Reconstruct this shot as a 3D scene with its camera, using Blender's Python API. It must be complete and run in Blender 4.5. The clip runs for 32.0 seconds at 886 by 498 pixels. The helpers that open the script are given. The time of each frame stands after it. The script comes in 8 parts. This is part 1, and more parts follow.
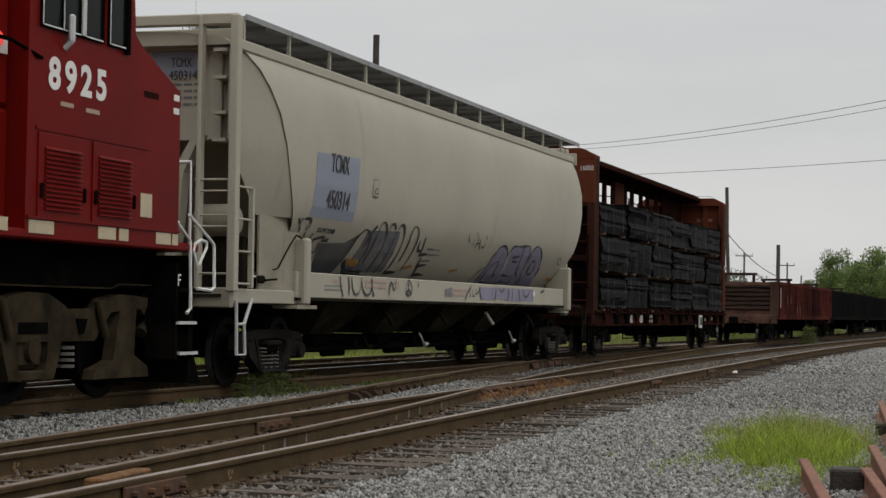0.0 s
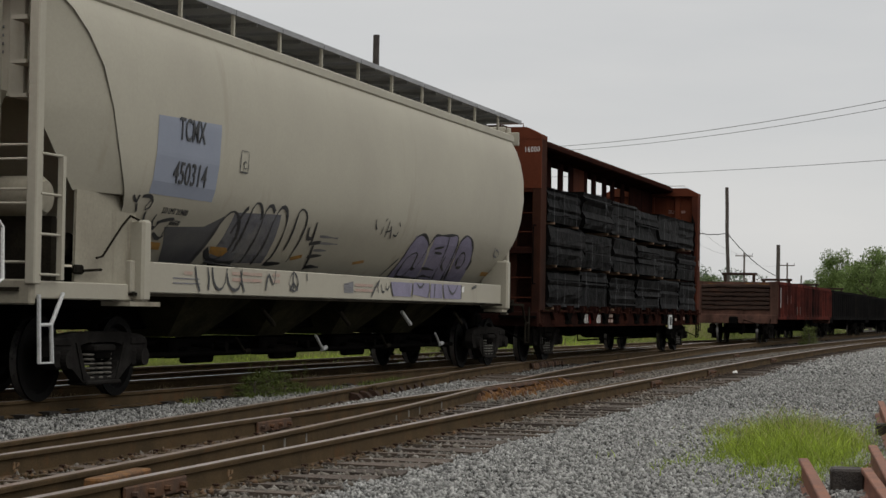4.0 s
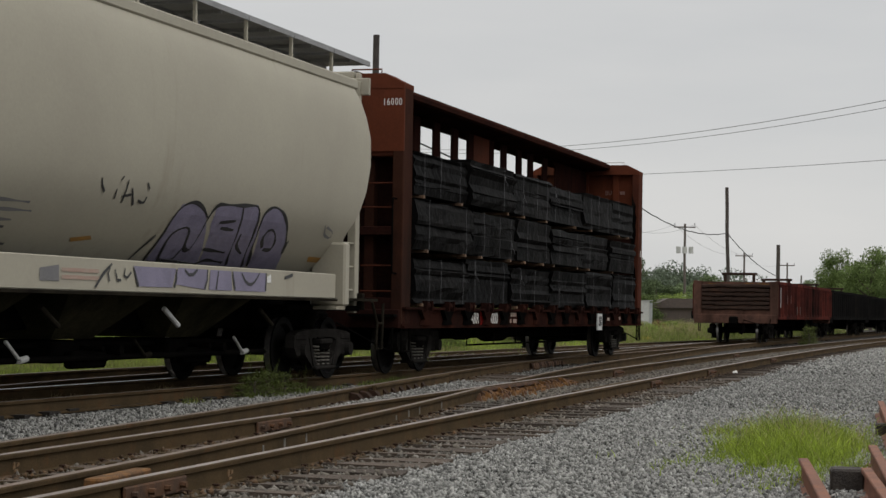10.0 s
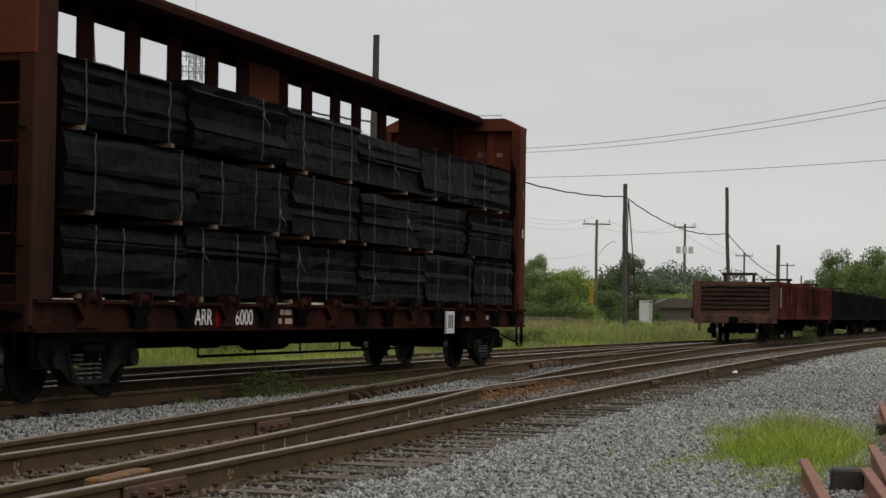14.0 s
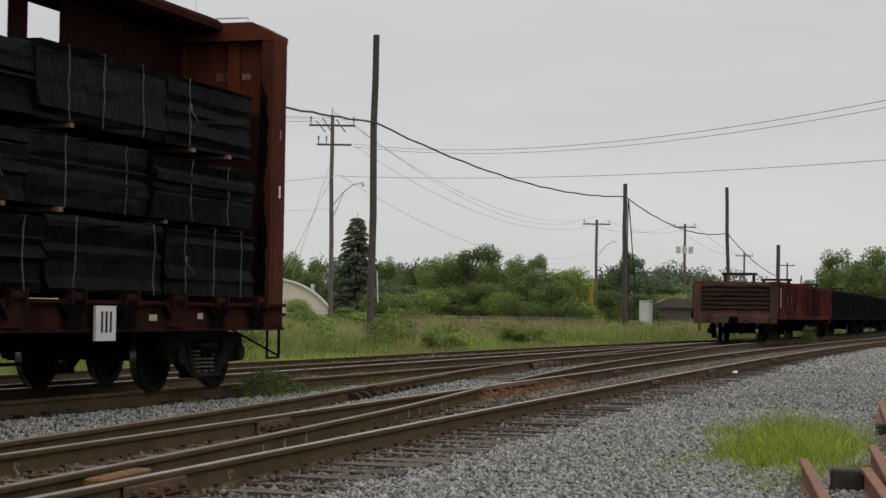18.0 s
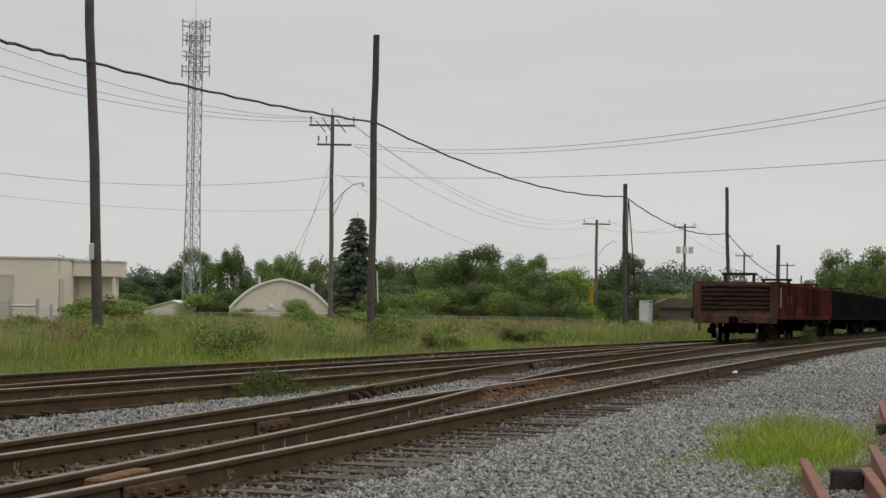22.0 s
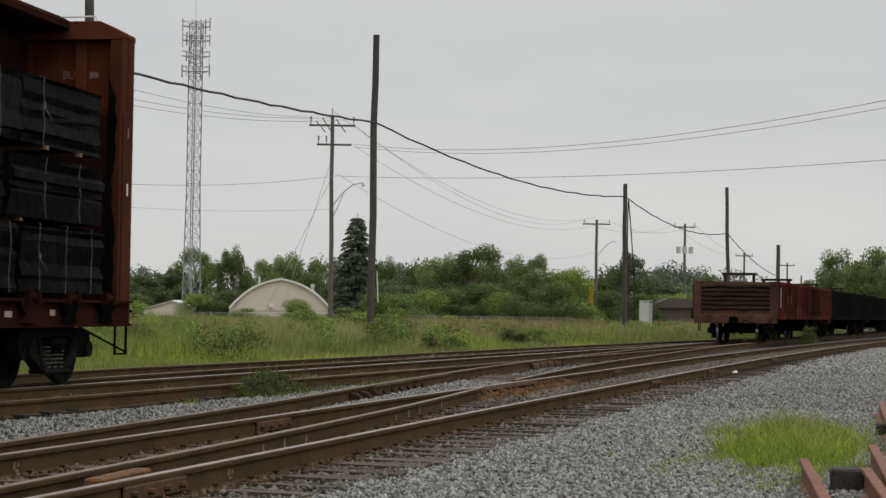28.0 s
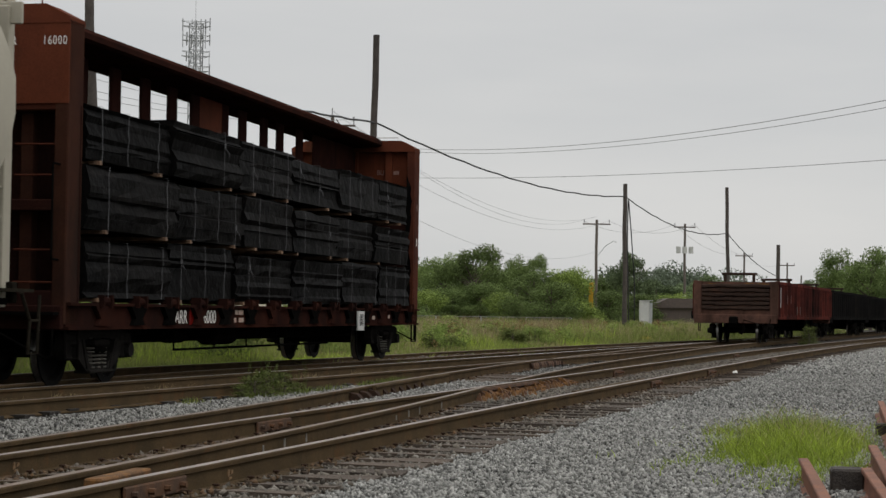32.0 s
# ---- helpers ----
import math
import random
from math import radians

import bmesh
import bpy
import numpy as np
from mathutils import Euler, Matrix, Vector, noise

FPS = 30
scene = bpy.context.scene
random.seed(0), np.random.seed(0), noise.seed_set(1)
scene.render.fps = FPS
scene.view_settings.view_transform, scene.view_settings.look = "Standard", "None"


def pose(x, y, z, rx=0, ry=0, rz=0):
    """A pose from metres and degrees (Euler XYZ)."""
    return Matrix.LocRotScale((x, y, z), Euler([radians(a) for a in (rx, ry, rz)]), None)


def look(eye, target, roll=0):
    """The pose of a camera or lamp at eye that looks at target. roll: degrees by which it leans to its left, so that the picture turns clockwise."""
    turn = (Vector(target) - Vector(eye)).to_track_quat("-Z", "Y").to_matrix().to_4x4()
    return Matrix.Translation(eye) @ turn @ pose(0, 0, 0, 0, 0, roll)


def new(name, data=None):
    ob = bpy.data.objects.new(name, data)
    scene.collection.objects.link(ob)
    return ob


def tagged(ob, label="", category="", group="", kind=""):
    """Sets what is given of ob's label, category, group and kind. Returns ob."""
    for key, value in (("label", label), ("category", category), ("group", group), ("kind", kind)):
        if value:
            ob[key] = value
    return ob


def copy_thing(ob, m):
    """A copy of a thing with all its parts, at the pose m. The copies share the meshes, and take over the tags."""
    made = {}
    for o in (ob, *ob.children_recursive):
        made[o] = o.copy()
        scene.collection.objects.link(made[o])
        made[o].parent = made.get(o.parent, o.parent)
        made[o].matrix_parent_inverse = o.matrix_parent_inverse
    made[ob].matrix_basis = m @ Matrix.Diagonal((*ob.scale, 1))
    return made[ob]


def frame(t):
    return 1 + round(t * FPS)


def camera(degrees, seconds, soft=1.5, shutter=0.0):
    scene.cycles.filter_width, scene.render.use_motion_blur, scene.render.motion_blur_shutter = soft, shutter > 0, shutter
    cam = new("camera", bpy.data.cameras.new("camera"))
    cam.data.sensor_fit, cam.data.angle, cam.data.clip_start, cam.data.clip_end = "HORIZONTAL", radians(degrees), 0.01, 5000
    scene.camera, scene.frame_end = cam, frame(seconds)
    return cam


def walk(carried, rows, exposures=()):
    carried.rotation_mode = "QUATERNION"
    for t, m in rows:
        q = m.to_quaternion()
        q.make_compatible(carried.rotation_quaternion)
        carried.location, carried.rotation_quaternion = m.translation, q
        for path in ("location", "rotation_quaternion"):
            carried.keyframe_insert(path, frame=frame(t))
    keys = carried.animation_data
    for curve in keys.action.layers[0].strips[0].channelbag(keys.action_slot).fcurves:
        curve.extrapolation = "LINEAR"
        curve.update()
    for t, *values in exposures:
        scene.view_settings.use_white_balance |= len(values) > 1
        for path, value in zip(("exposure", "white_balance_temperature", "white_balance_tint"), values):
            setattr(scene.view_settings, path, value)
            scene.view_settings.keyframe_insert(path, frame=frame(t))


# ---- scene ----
# World: x runs along the train's track, y away from the camera, z up; ballast at z = 0.
RAIL_TOP = 0.18
TRACK_Y = 10.85            # centre line of the track the train runs on
AIM, PITCH, ROLL = radians(17.144), radians(1.874), 0.864
EYE = Vector((0, 0, 1.17))
cam = camera(26.0, 32.0, soft=1.45, shutter=0.25)
VIEW = Vector((math.cos(AIM) * math.cos(PITCH), math.sin(AIM) * math.cos(PITCH), math.sin(PITCH)))
STAND = look(EYE, EYE + VIEW, ROLL)
walk(cam, [(0.0, STAND), (32.0, STAND)], exposures=[(0.0, 0.0), (32.0, 0.0)])

# where the lumber car's near bulkhead stands along the track, second by second
TRAVEL = [(0, 42.62), (1, 41.39), (2, 40.16), (3, 38.95), (3.5, 38.32), (5.5, 35.93), (6, 35.34), (7, 34.11), (8, 32.67),
          (9, 31.05), (9.5, 30.03), (10, 28.93), (10.5, 27.75), (11, 26.46), (11.5, 25.1), (12, 23.64), (12.5, 22.1), (13, 20.6),
          (13.5, 18.92), (14, 17.33), (14.5, 15.78), (15.5, 12.65), (16.5, 9.53), (17, 8.0), (17.5, 6.43), (18, 4.83), (18.5, 3.32),
          (19, 1.77), (19.5, 0.12), (20, -1.65), (20.5, -3.6), (21, -5.8), (21.5, -8.3), (22, -10.8), (22.5, -13.0), (23, -14.4), (23.4, -14.8),
          (23.8, -14.3), (24.5, -11.6), (25.5, -6.8), (26.5, -1.9), (27.5, 2.39), (28, 4.41), (28.5, 6.55), (29, 8.62), (29.5, 10.78), (30, 12.83), (30.5, 15.04), (31, 17.17), (31.5, 19.32), (32, 21.36)]
TURN_TIME = 23.4           # the train stops beyond the points and comes back on the diverging track

# ---- light: a low, even overcast ----
world = bpy.data.worlds.new("overcast_sky")
scene.world = world
world.use_nodes = True
wn, wl = world.node_tree.nodes, world.node_tree.links
wn.clear()
SUN_UP, SUN_TURN = radians(52), radians(200)
nishita = wn.new("ShaderNodeTexSky")
nishita.sky_type, nishita.sun_disc = "NISHITA", False
nishita.sun_elevation, nishita.sun_rotation = SUN_UP, SUN_TURN
clouds = wn.new("ShaderNodeTexNoise")
clouds.inputs["Scale"].default_value, clouds.inputs["Detail"].default_value = 2.6, 7
stretch = wn.new("ShaderNodeMapping")
stretch.inputs["Scale"].default_value = (1, 1, 5)
coords = wn.new("ShaderNodeTexCoord")
tone = wn.new("ShaderNodeValToRGB")
tone.color_ramp.elements[0].position, tone.color_ramp.elements[1].position = 0.3, 0.7
tone.color_ramp.elements[0].color, tone.color_ramp.elements[1].color = (5.8, 5.86, 5.9, 1), (6.85, 6.78, 6.66, 1)
blend = wn.new("ShaderNodeMix")
blend.data_type = "RGBA"
blend.inputs["Factor"].default_value = 0.95
sky = wn.new("ShaderNodeBackground")
sky.inputs["Strength"].default_value = 0.1
wout = wn.new("ShaderNodeOutputWorld")
wl.new(coords.outputs["Generated"], stretch.inputs["Vector"])
wl.new(stretch.outputs["Vector"], clouds.inputs["Vector"])
wl.new(clouds.outputs["Fac"], tone.inputs["Fac"])
wl.new(nishita.outputs["Color"], blend.inputs["A"])
wl.new(tone.outputs["Color"], blend.inputs["B"])
# an overcast dome is brighter overhead than low down
split = wn.new("ShaderNodeSeparateXYZ")
rise = wn.new("ShaderNodeMapRange")
rise.interpolation_type = "SMOOTHSTEP"
for key, value in (("From Min", 0.18), ("From Max", 0.95), ("To Min", 1.0), ("To Max", 2.35)):
    rise.inputs[key].default_value = value
dome = wn.new("ShaderNodeVectorMath")
dome.operation = "SCALE"
wl.new(coords.outputs["Generated"], split.inputs["Vector"])
wl.new(split.outputs["Z"], rise.inputs["Value"])
wl.new(blend.outputs["Result"], dome.inputs[0])
wl.new(rise.outputs["Result"], dome.inputs["Scale"])
wl.new(dome.outputs["Vector"], sky.inputs["Color"])
wl.new(sky.outputs["Background"], wout.inputs["Surface"])
sun = new("sun", bpy.data.lights.new("sun", "SUN"))
sun.data.energy, sun.data.angle, sun.data.color = 0.5, radians(25), (1.0, 0.97, 0.92)
sun.matrix_world = look((0, 0, 40), (-math.sin(SUN_TURN) * 20, -math.cos(SUN_TURN) * 20, 40 - 20 * math.tan(SUN_UP)))


# ---- materials ----
def surface(name, c1, c2, rough=0.8, metal=0.0, scale=3.0, fine=60.0, bump=0.3, stain=None, amount=0.5, streak=1.0, spread=0.0,
            grit=0.25, stain_scale=1.2, spec=0.4, dist=0.02):
    """A worn surface: two tones over patches, fine grain, stains with their own colour (streaked down by streak > 1), relief."""
    m = bpy.data.materials.new(name)
    m.use_nodes = True
    n, l = m.node_tree.nodes, m.node_tree.links
    b = n["Principled BSDF"]
    tc = n.new("ShaderNodeTexCoord")

    def noisy(s, detail, z=1.0, off=0.0):
        mp = n.new("ShaderNodeMapping")
        mp.inputs["Scale"].default_value = (1, 1, 1 / z)
        mp.inputs["Location"].default_value = (off, off * 0.7, off * 0.3)
        l.new(tc.outputs["Object"], mp.inputs["Vector"])
        t = n.new("ShaderNodeTexNoise")
        t.inputs["Scale"].default_value, t.inputs["Detail"].default_value = s, detail
        t.inputs["Roughness"].default_value = 0.62
        l.new(mp.outputs["Vector"], t.inputs["Vector"])
        return t

    def ramp(src, lo, hi):
        r = n.new("ShaderNodeMapRange")
        r.inputs["From Min"].default_value, r.inputs["From Max"].default_value = lo, hi
        l.new(src, r.inputs["Value"])
        return r.outputs["Result"]

    def mix(fac, a, c, kind="MIX"):
        x = n.new("ShaderNodeMix")
        x.data_type, x.blend_type = "RGBA", kind
        if isinstance(fac, float):
            x.inputs["Factor"].default_value = fac
        else:
            l.new(fac, x.inputs["Factor"])
        for key, v in (("A", a), ("B", c)):
            if isinstance(v, tuple):
                x.inputs[key].default_value = (*v, 1)
            else:
                l.new(v, x.inputs[key])
        return x.outputs["Result"]

    col = mix(ramp(noisy(scale, 5).outputs["Fac"], 0.32, 0.68), c1, c2)
    g = noisy(fine, 3, 1, 3.1)
    gr = ramp(g.outputs["Fac"], 0.25, 0.75)
    shade = mix(gr, (1 - grit,) * 3, (1 + grit,) * 3)
    col = mix(1.0, col, shade, "MULTIPLY")
    if stain:
        st = noisy(stain_scale, 6, streak, 7.7)
        col = mix(ramp(st.outputs["Fac"], 0.68 - amount * 0.36, 0.86 - amount * 0.3), col, stain)
    if spread:
        oi = n.new("ShaderNodeObjectInfo")
        v = n.new("ShaderNodeMapRange")
        v.inputs["To Min"].default_value, v.inputs["To Max"].default_value = 1 - spread, 1 + spread
        l.new(oi.outputs["Random"], v.inputs["Value"])
        hs = n.new("ShaderNodeHueSaturation")
        l.new(v.outputs["Result"], hs.inputs["Value"])
        l.new(col, hs.inputs["Color"])
        col = hs.outputs["Color"]
    l.new(col, b.inputs["Base Color"])
    b.inputs["Metallic"].default_value = metal
    b.inputs["Specular IOR Level"].default_value = spec
    rr = n.new("ShaderNodeMapRange")
    rr.inputs["To Min"].default_value, rr.inputs["To Max"].default_value = max(0.05, rough - 0.12), min(1, rough + 0.12)
    l.new(g.outputs["Fac"], rr.inputs["Value"])
    l.new(rr.outputs["Result"], b.inputs["Roughness"])
    if bump:
        bp = n.new("ShaderNodeBump")
        bp.inputs["Strength"].default_value, bp.inputs["Distance"].default_value = bump, dist
        l.new(g.outputs["Fac"], bp.inputs["Height"])
        l.new(bp.outputs["Normal"], b.inputs["Normal"])
    return m


def islands(m, lo, hi):
    """Let every loose piece of a joined mesh differ in lightness."""
    n, l = m.node_tree.nodes, m.node_tree.links
    b = n["Principled BSDF"]
    src = b.inputs["Base Color"].links[0].from_socket
    geo = n.new("ShaderNodeNewGeometry")
    v = n.new("ShaderNodeMapRange")
    v.inputs["To Min"].default_value, v.inputs["To Max"].default_value = lo, hi
    l.new(geo.outputs["Random Per Island"], v.inputs["Value"])
    hs = n.new("ShaderNodeHueSaturation")
    l.new(v.outputs["Result"], hs.inputs["Value"])
    l.new(src, hs.inputs["Color"])
    l.new(hs.outputs["Color"], b.inputs["Base Color"])
    return m


RUST = (0.14, 0.06, 0.03)
hopper_paint = surface("grey_beige_hopper_paint", (0.37, 0.345, 0.275), (0.33, 0.305, 0.245), 0.55, scale=0.5, fine=25, bump=0.05,
                       stain=(0.26, 0.23, 0.17), amount=0.2, streak=9, grit=0.05, stain_scale=1.4, spec=0.12)
hopper_grimy = surface("grime_streaked_hopper_paint", (0.31, 0.285, 0.22), (0.24, 0.215, 0.165), 0.65, scale=1.2, fine=25, bump=0.06,
                       stain=(0.12, 0.098, 0.068), amount=0.42, streak=4, grit=0.12, stain_scale=2.0, spec=0.1)
# both tones lowered past dirt to hold the shade under the wagon
hopper_dark = surface("dirty_shaded_hopper_paint", (0.026, 0.022, 0.016), (0.012, 0.011, 0.009), 0.9, scale=2, fine=40, stain=(0.008, 0.007, 0.006), amount=0.5, spec=0.0)
bay_dust = surface("dusty_shaded_bay_paint", (0.05, 0.046, 0.027), (0.022, 0.02, 0.013), 0.9, scale=1.5, fine=30, stain=(0.012, 0.011, 0.008), amount=0.45, spec=0.0)
walk_grey = surface("dull_galvanised_grating", (0.3, 0.3, 0.3), (0.24, 0.24, 0.24), 0.7, metal=0.2, scale=3, bump=0.1)
logo_blue = surface("faded_blue_grey_panel", (0.22, 0.24, 0.29), (0.2, 0.22, 0.27), 0.55, scale=2, fine=30, bump=0.03, grit=0.06)
black_paint = surface("black_lettering_paint", (0.02, 0.02, 0.022), (0.03, 0.03, 0.03), 0.5, scale=4, bump=0.02)
white_paint = surface("white_lettering_paint", (0.72, 0.7, 0.66), (0.62, 0.6, 0.56), 0.5, scale=4, bump=0.02, grit=0.1)
lilac_paint = surface("faded_lilac_spray_paint", (0.17, 0.155, 0.22), (0.22, 0.2, 0.28), 0.6, scale=2.5, bump=0.02, stain=(0.1, 0.09, 0.12), amount=0.35)
smoke_paint = surface("thin_blue_grey_spray_paint", (0.12, 0.122, 0.15), (0.2, 0.195, 0.19), 0.6, scale=1.6, bump=0.02)
smoke_dark = surface("thin_dark_spray_paint", (0.07, 0.07, 0.08), (0.11, 0.108, 0.11), 0.6, scale=1.6, bump=0.02)
for thin in (smoke_paint, smoke_dark):      # sprayed thinly, so the car's paint shows through
    thin.node_tree.nodes["Principled BSDF"].inputs["Alpha"].default_value = 0.8
ochre_paint = surface("ochre_rust_patch", (0.36, 0.17, 0.02), (0.26, 0.15, 0.045), 0.7, scale=9, bump=0.05)
faded_red = surface("faded_red_lettering", (0.34, 0.22, 0.175), (0.34, 0.27, 0.215), 0.6, scale=6, bump=0.02)
loco_red = surface("locomotive_red_paint", (0.145, 0.0055, 0.004), (0.105, 0.005, 0.0035), 0.42, scale=0.9, fine=40, bump=0.05,
                   stain=(0.095, 0.006, 0.004), amount=0.22, streak=5, grit=0.07, spec=0.04)
loco_truck = surface("dusty_grey_truck_steel", (0.055, 0.042, 0.026), (0.022, 0.018, 0.012), 0.9, scale=2.5, fine=50, stain=(0.013, 0.012, 0.01), amount=0.4, spec=0.0)
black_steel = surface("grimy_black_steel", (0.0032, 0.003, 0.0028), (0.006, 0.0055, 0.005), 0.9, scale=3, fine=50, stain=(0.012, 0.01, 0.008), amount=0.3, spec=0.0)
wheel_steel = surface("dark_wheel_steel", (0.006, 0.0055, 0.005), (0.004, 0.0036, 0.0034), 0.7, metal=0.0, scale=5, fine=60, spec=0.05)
worn_steel = surface("polished_wheel_tread", (0.4, 0.38, 0.36), (0.3, 0.29, 0.28), 0.3, metal=0.9, scale=5, bump=0.05)
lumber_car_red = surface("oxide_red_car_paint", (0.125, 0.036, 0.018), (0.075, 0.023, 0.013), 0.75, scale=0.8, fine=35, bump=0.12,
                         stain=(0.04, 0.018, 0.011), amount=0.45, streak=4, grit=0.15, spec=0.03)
# soot and the shade between the wagons, both held in the colour
lumber_car_soot_shade = surface("soot_and_shade_oxide_paint", (0.05, 0.021, 0.013), (0.028, 0.013, 0.01), 0.85, scale=1.2, fine=35, bump=0.15,
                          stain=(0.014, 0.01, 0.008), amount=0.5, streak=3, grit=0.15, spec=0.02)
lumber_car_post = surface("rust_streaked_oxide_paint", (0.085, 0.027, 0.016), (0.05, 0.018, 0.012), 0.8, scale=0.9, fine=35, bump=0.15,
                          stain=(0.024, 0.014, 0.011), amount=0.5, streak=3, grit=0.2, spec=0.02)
# darker mix of grime and painted shade for sheets and posts
lumber_car_grime_shade = surface("sooty_shaded_brown_steel", (0.03, 0.012, 0.009), (0.018, 0.009, 0.008), 0.85, scale=1.5, fine=35, bump=0.2, spec=0.0)
black_wrap = surface("black_lumber_wrap", (0.0022, 0.0022, 0.0023), (0.0055, 0.005, 0.0046), 0.6, scale=1.1, fine=5, bump=0.5, grit=0.3,
                     stain=(0.0105, 0.0092, 0.0083), amount=0.4, streak=0.3, stain_scale=3.5, dist=0.06, spread=0.45, spec=0.025)
strap_steel = surface("dull_steel_strap", (0.1, 0.1, 0.105), (0.015, 0.015, 0.015), 0.6, metal=0.0, scale=9, bump=0.02)
dunnage_wood = surface("pale_sawn_dunnage", (0.22, 0.13, 0.075), (0.07, 0.042, 0.026), 0.85, scale=6, spread=0.3)
gon_brown = surface("rusted_brown_gondola_paint", (0.13, 0.068, 0.05), (0.064, 0.037, 0.029), 0.85, scale=2.2, fine=30, bump=0.2,
                    stain=(0.026, 0.016, 0.013), amount=0.5, streak=5, grit=0.15, spec=0.0)
gon_red = surface("weathered_red_gondola_paint", (0.115, 0.03, 0.023), (0.055, 0.021, 0.018), 0.85, scale=1.6, fine=30, bump=0.15,
                  stain=(0.016, 0.011, 0.01), amount=0.58, streak=5, grit=0.15, spec=0.0)
gon_plate = surface("grey_green_stencil_panel", (0.1, 0.13, 0.11), (0.05, 0.06, 0.05), 0.8, scale=9, bump=0.02)
gon_letter = surface("faded_wagon_lettering", (0.16, 0.07, 0.055), (0.07, 0.03, 0.024), 0.8, scale=14, bump=0.02)
gon_black = surface("weathered_black_gondola_paint", (0.0085, 0.0085, 0.0085), (0.015, 0.014, 0.0135), 0.85, scale=1.2, fine=30, bump=0.15,
                    stain=(0.03, 0.025, 0.021), amount=0.25, streak=5, spec=0.0)
rail_side = surface("rusty_brown_rail_steel", (0.084, 0.056, 0.029), (0.05, 0.036, 0.02), 0.9, metal=0.0, scale=2.2, fine=70, bump=0.3,
                    stain=(0.1, 0.05, 0.022), amount=0.32, stain_scale=3, spec=0.05)
rail_head = surface("worn_rail_head_steel", (0.3, 0.255, 0.235), (0.2, 0.165, 0.145), 0.5, metal=0.4, scale=1.5, fine=90, bump=0.05, spec=0.2,
                    stain=(0.14, 0.09, 0.065), amount=0.32, stain_scale=2)
rail_polished = surface("polished_rail_head", (0.5, 0.48, 0.47), (0.38, 0.36, 0.35), 0.38, metal=0.85, scale=1.5, fine=90, bump=0.03)
rail_head_dull = surface("dull_brown_rail_head", (0.21, 0.165, 0.135), (0.14, 0.11, 0.088), 0.55, metal=0.25, scale=1.5, fine=90, bump=0.1, spec=0.15,
                         stain=(0.12, 0.07, 0.05), amount=0.35, stain_scale=2)
fresh_rust = surface("orange_rust_casting", (0.19, 0.085, 0.02), (0.06, 0.03, 0.012), 0.9, scale=12, fine=80, bump=0.4, stain=(0.04, 0.024, 0.014), amount=0.45, stain_scale=5)
bar_rust = surface("brown_rusted_bar", (0.1, 0.045, 0.019), (0.05, 0.027, 0.015), 0.9, scale=9, fine=80, bump=0.4, stain=(0.03, 0.02, 0.013), amount=0.4, stain_scale=5)
dark_rust = surface("dark_rust_spike", (0.05, 0.028, 0.019), (0.03, 0.02, 0.015), 0.9, scale=9, fine=80, bump=0.2, spec=0.05)
scrap_rail = surface("red_brown_scrap_rail", (0.21, 0.085, 0.045), (0.13, 0.058, 0.038), 0.8, scale=5, fine=90, bump=0.3, stain=(0.08, 0.045, 0.035), amount=0.35, stain_scale=4)
drip_grey = surface("pale_grey_drip", (0.2, 0.19, 0.17), (0.12, 0.11, 0.095), 0.8, scale=20, bump=0.02)
daub_tan = surface("tan_primer_daub", (0.2, 0.12, 0.06), (0.13, 0.08, 0.04), 0.85, scale=30, bump=0.05)
tie_wood = surface("weathered_creosoted_tie", (0.1, 0.073, 0.052), (0.052, 0.039, 0.029), 0.92, scale=4, fine=55, bump=0.7, stain=(0.028, 0.023, 0.019), amount=0.45, spread=0.3)
# oily timber, its colour lowered further for the shade beneath the train
tie_oily_shaded = surface("oily_shaded_tie", (0.028, 0.023, 0.018), (0.016, 0.013, 0.011), 0.9, scale=4, fine=55, bump=0.7, stain=(0.01, 0.01, 0.009), amount=0.45, spread=0.3)
creosote = surface("black_creosoted_timber", (0.025, 0.021, 0.018), (0.05, 0.04, 0.032), 0.85, scale=6, fine=60, bump=0.6)
stone = islands(surface("grey_crushed_ballast_stone", (0.25, 0.247, 0.229), (0.172, 0.169, 0.156), 0.9, scale=6, fine=60, bump=0.25, grit=0.2), 0.32, 1.65)
brown_stone = islands(surface("rust_stained_ballast_stone", (0.1, 0.083, 0.063), (0.165, 0.15, 0.128), 0.9, scale=6, fine=60, bump=0.25), 0.4, 1.4)
rust_chip = islands(surface("rusty_scale_and_stone", (0.085, 0.047, 0.022), (0.05, 0.034, 0.02), 0.95, scale=6, fine=60, bump=0.25), 0.35, 1.7)
pole_wood = surface("dark_weathered_pole_wood", (0.055, 0.045, 0.04), (0.085, 0.072, 0.063), 0.9, scale=3, fine=30, bump=0.5, stain=(0.03, 0.025, 0.023), amount=0.4, streak=8)
pole_grey = surface("grey_brown_pole_wood", (0.14, 0.115, 0.1), (0.1, 0.085, 0.075), 0.9, scale=3, fine=30, bump=0.4, stain=(0.07, 0.06, 0.05), amount=0.3, streak=8)
wire_black = surface("black_cable_sheath", (0.02, 0.02, 0.022), (0.03, 0.03, 0.03), 0.6, bump=0)
wire_grey = surface("grey_aluminium_wire", (0.3, 0.3, 0.31), (0.26, 0.26, 0.27), 0.5, bump=0)
tower_steel = surface("weathered_tower_steel", (0.3, 0.305, 0.31), (0.22, 0.225, 0.23), 0.6, metal=0.3, scale=3, bump=0.05)
galvanised = surface("galvanised_steel", (0.42, 0.43, 0.44), (0.33, 0.34, 0.35), 0.5, metal=0.5, scale=3, bump=0.05)
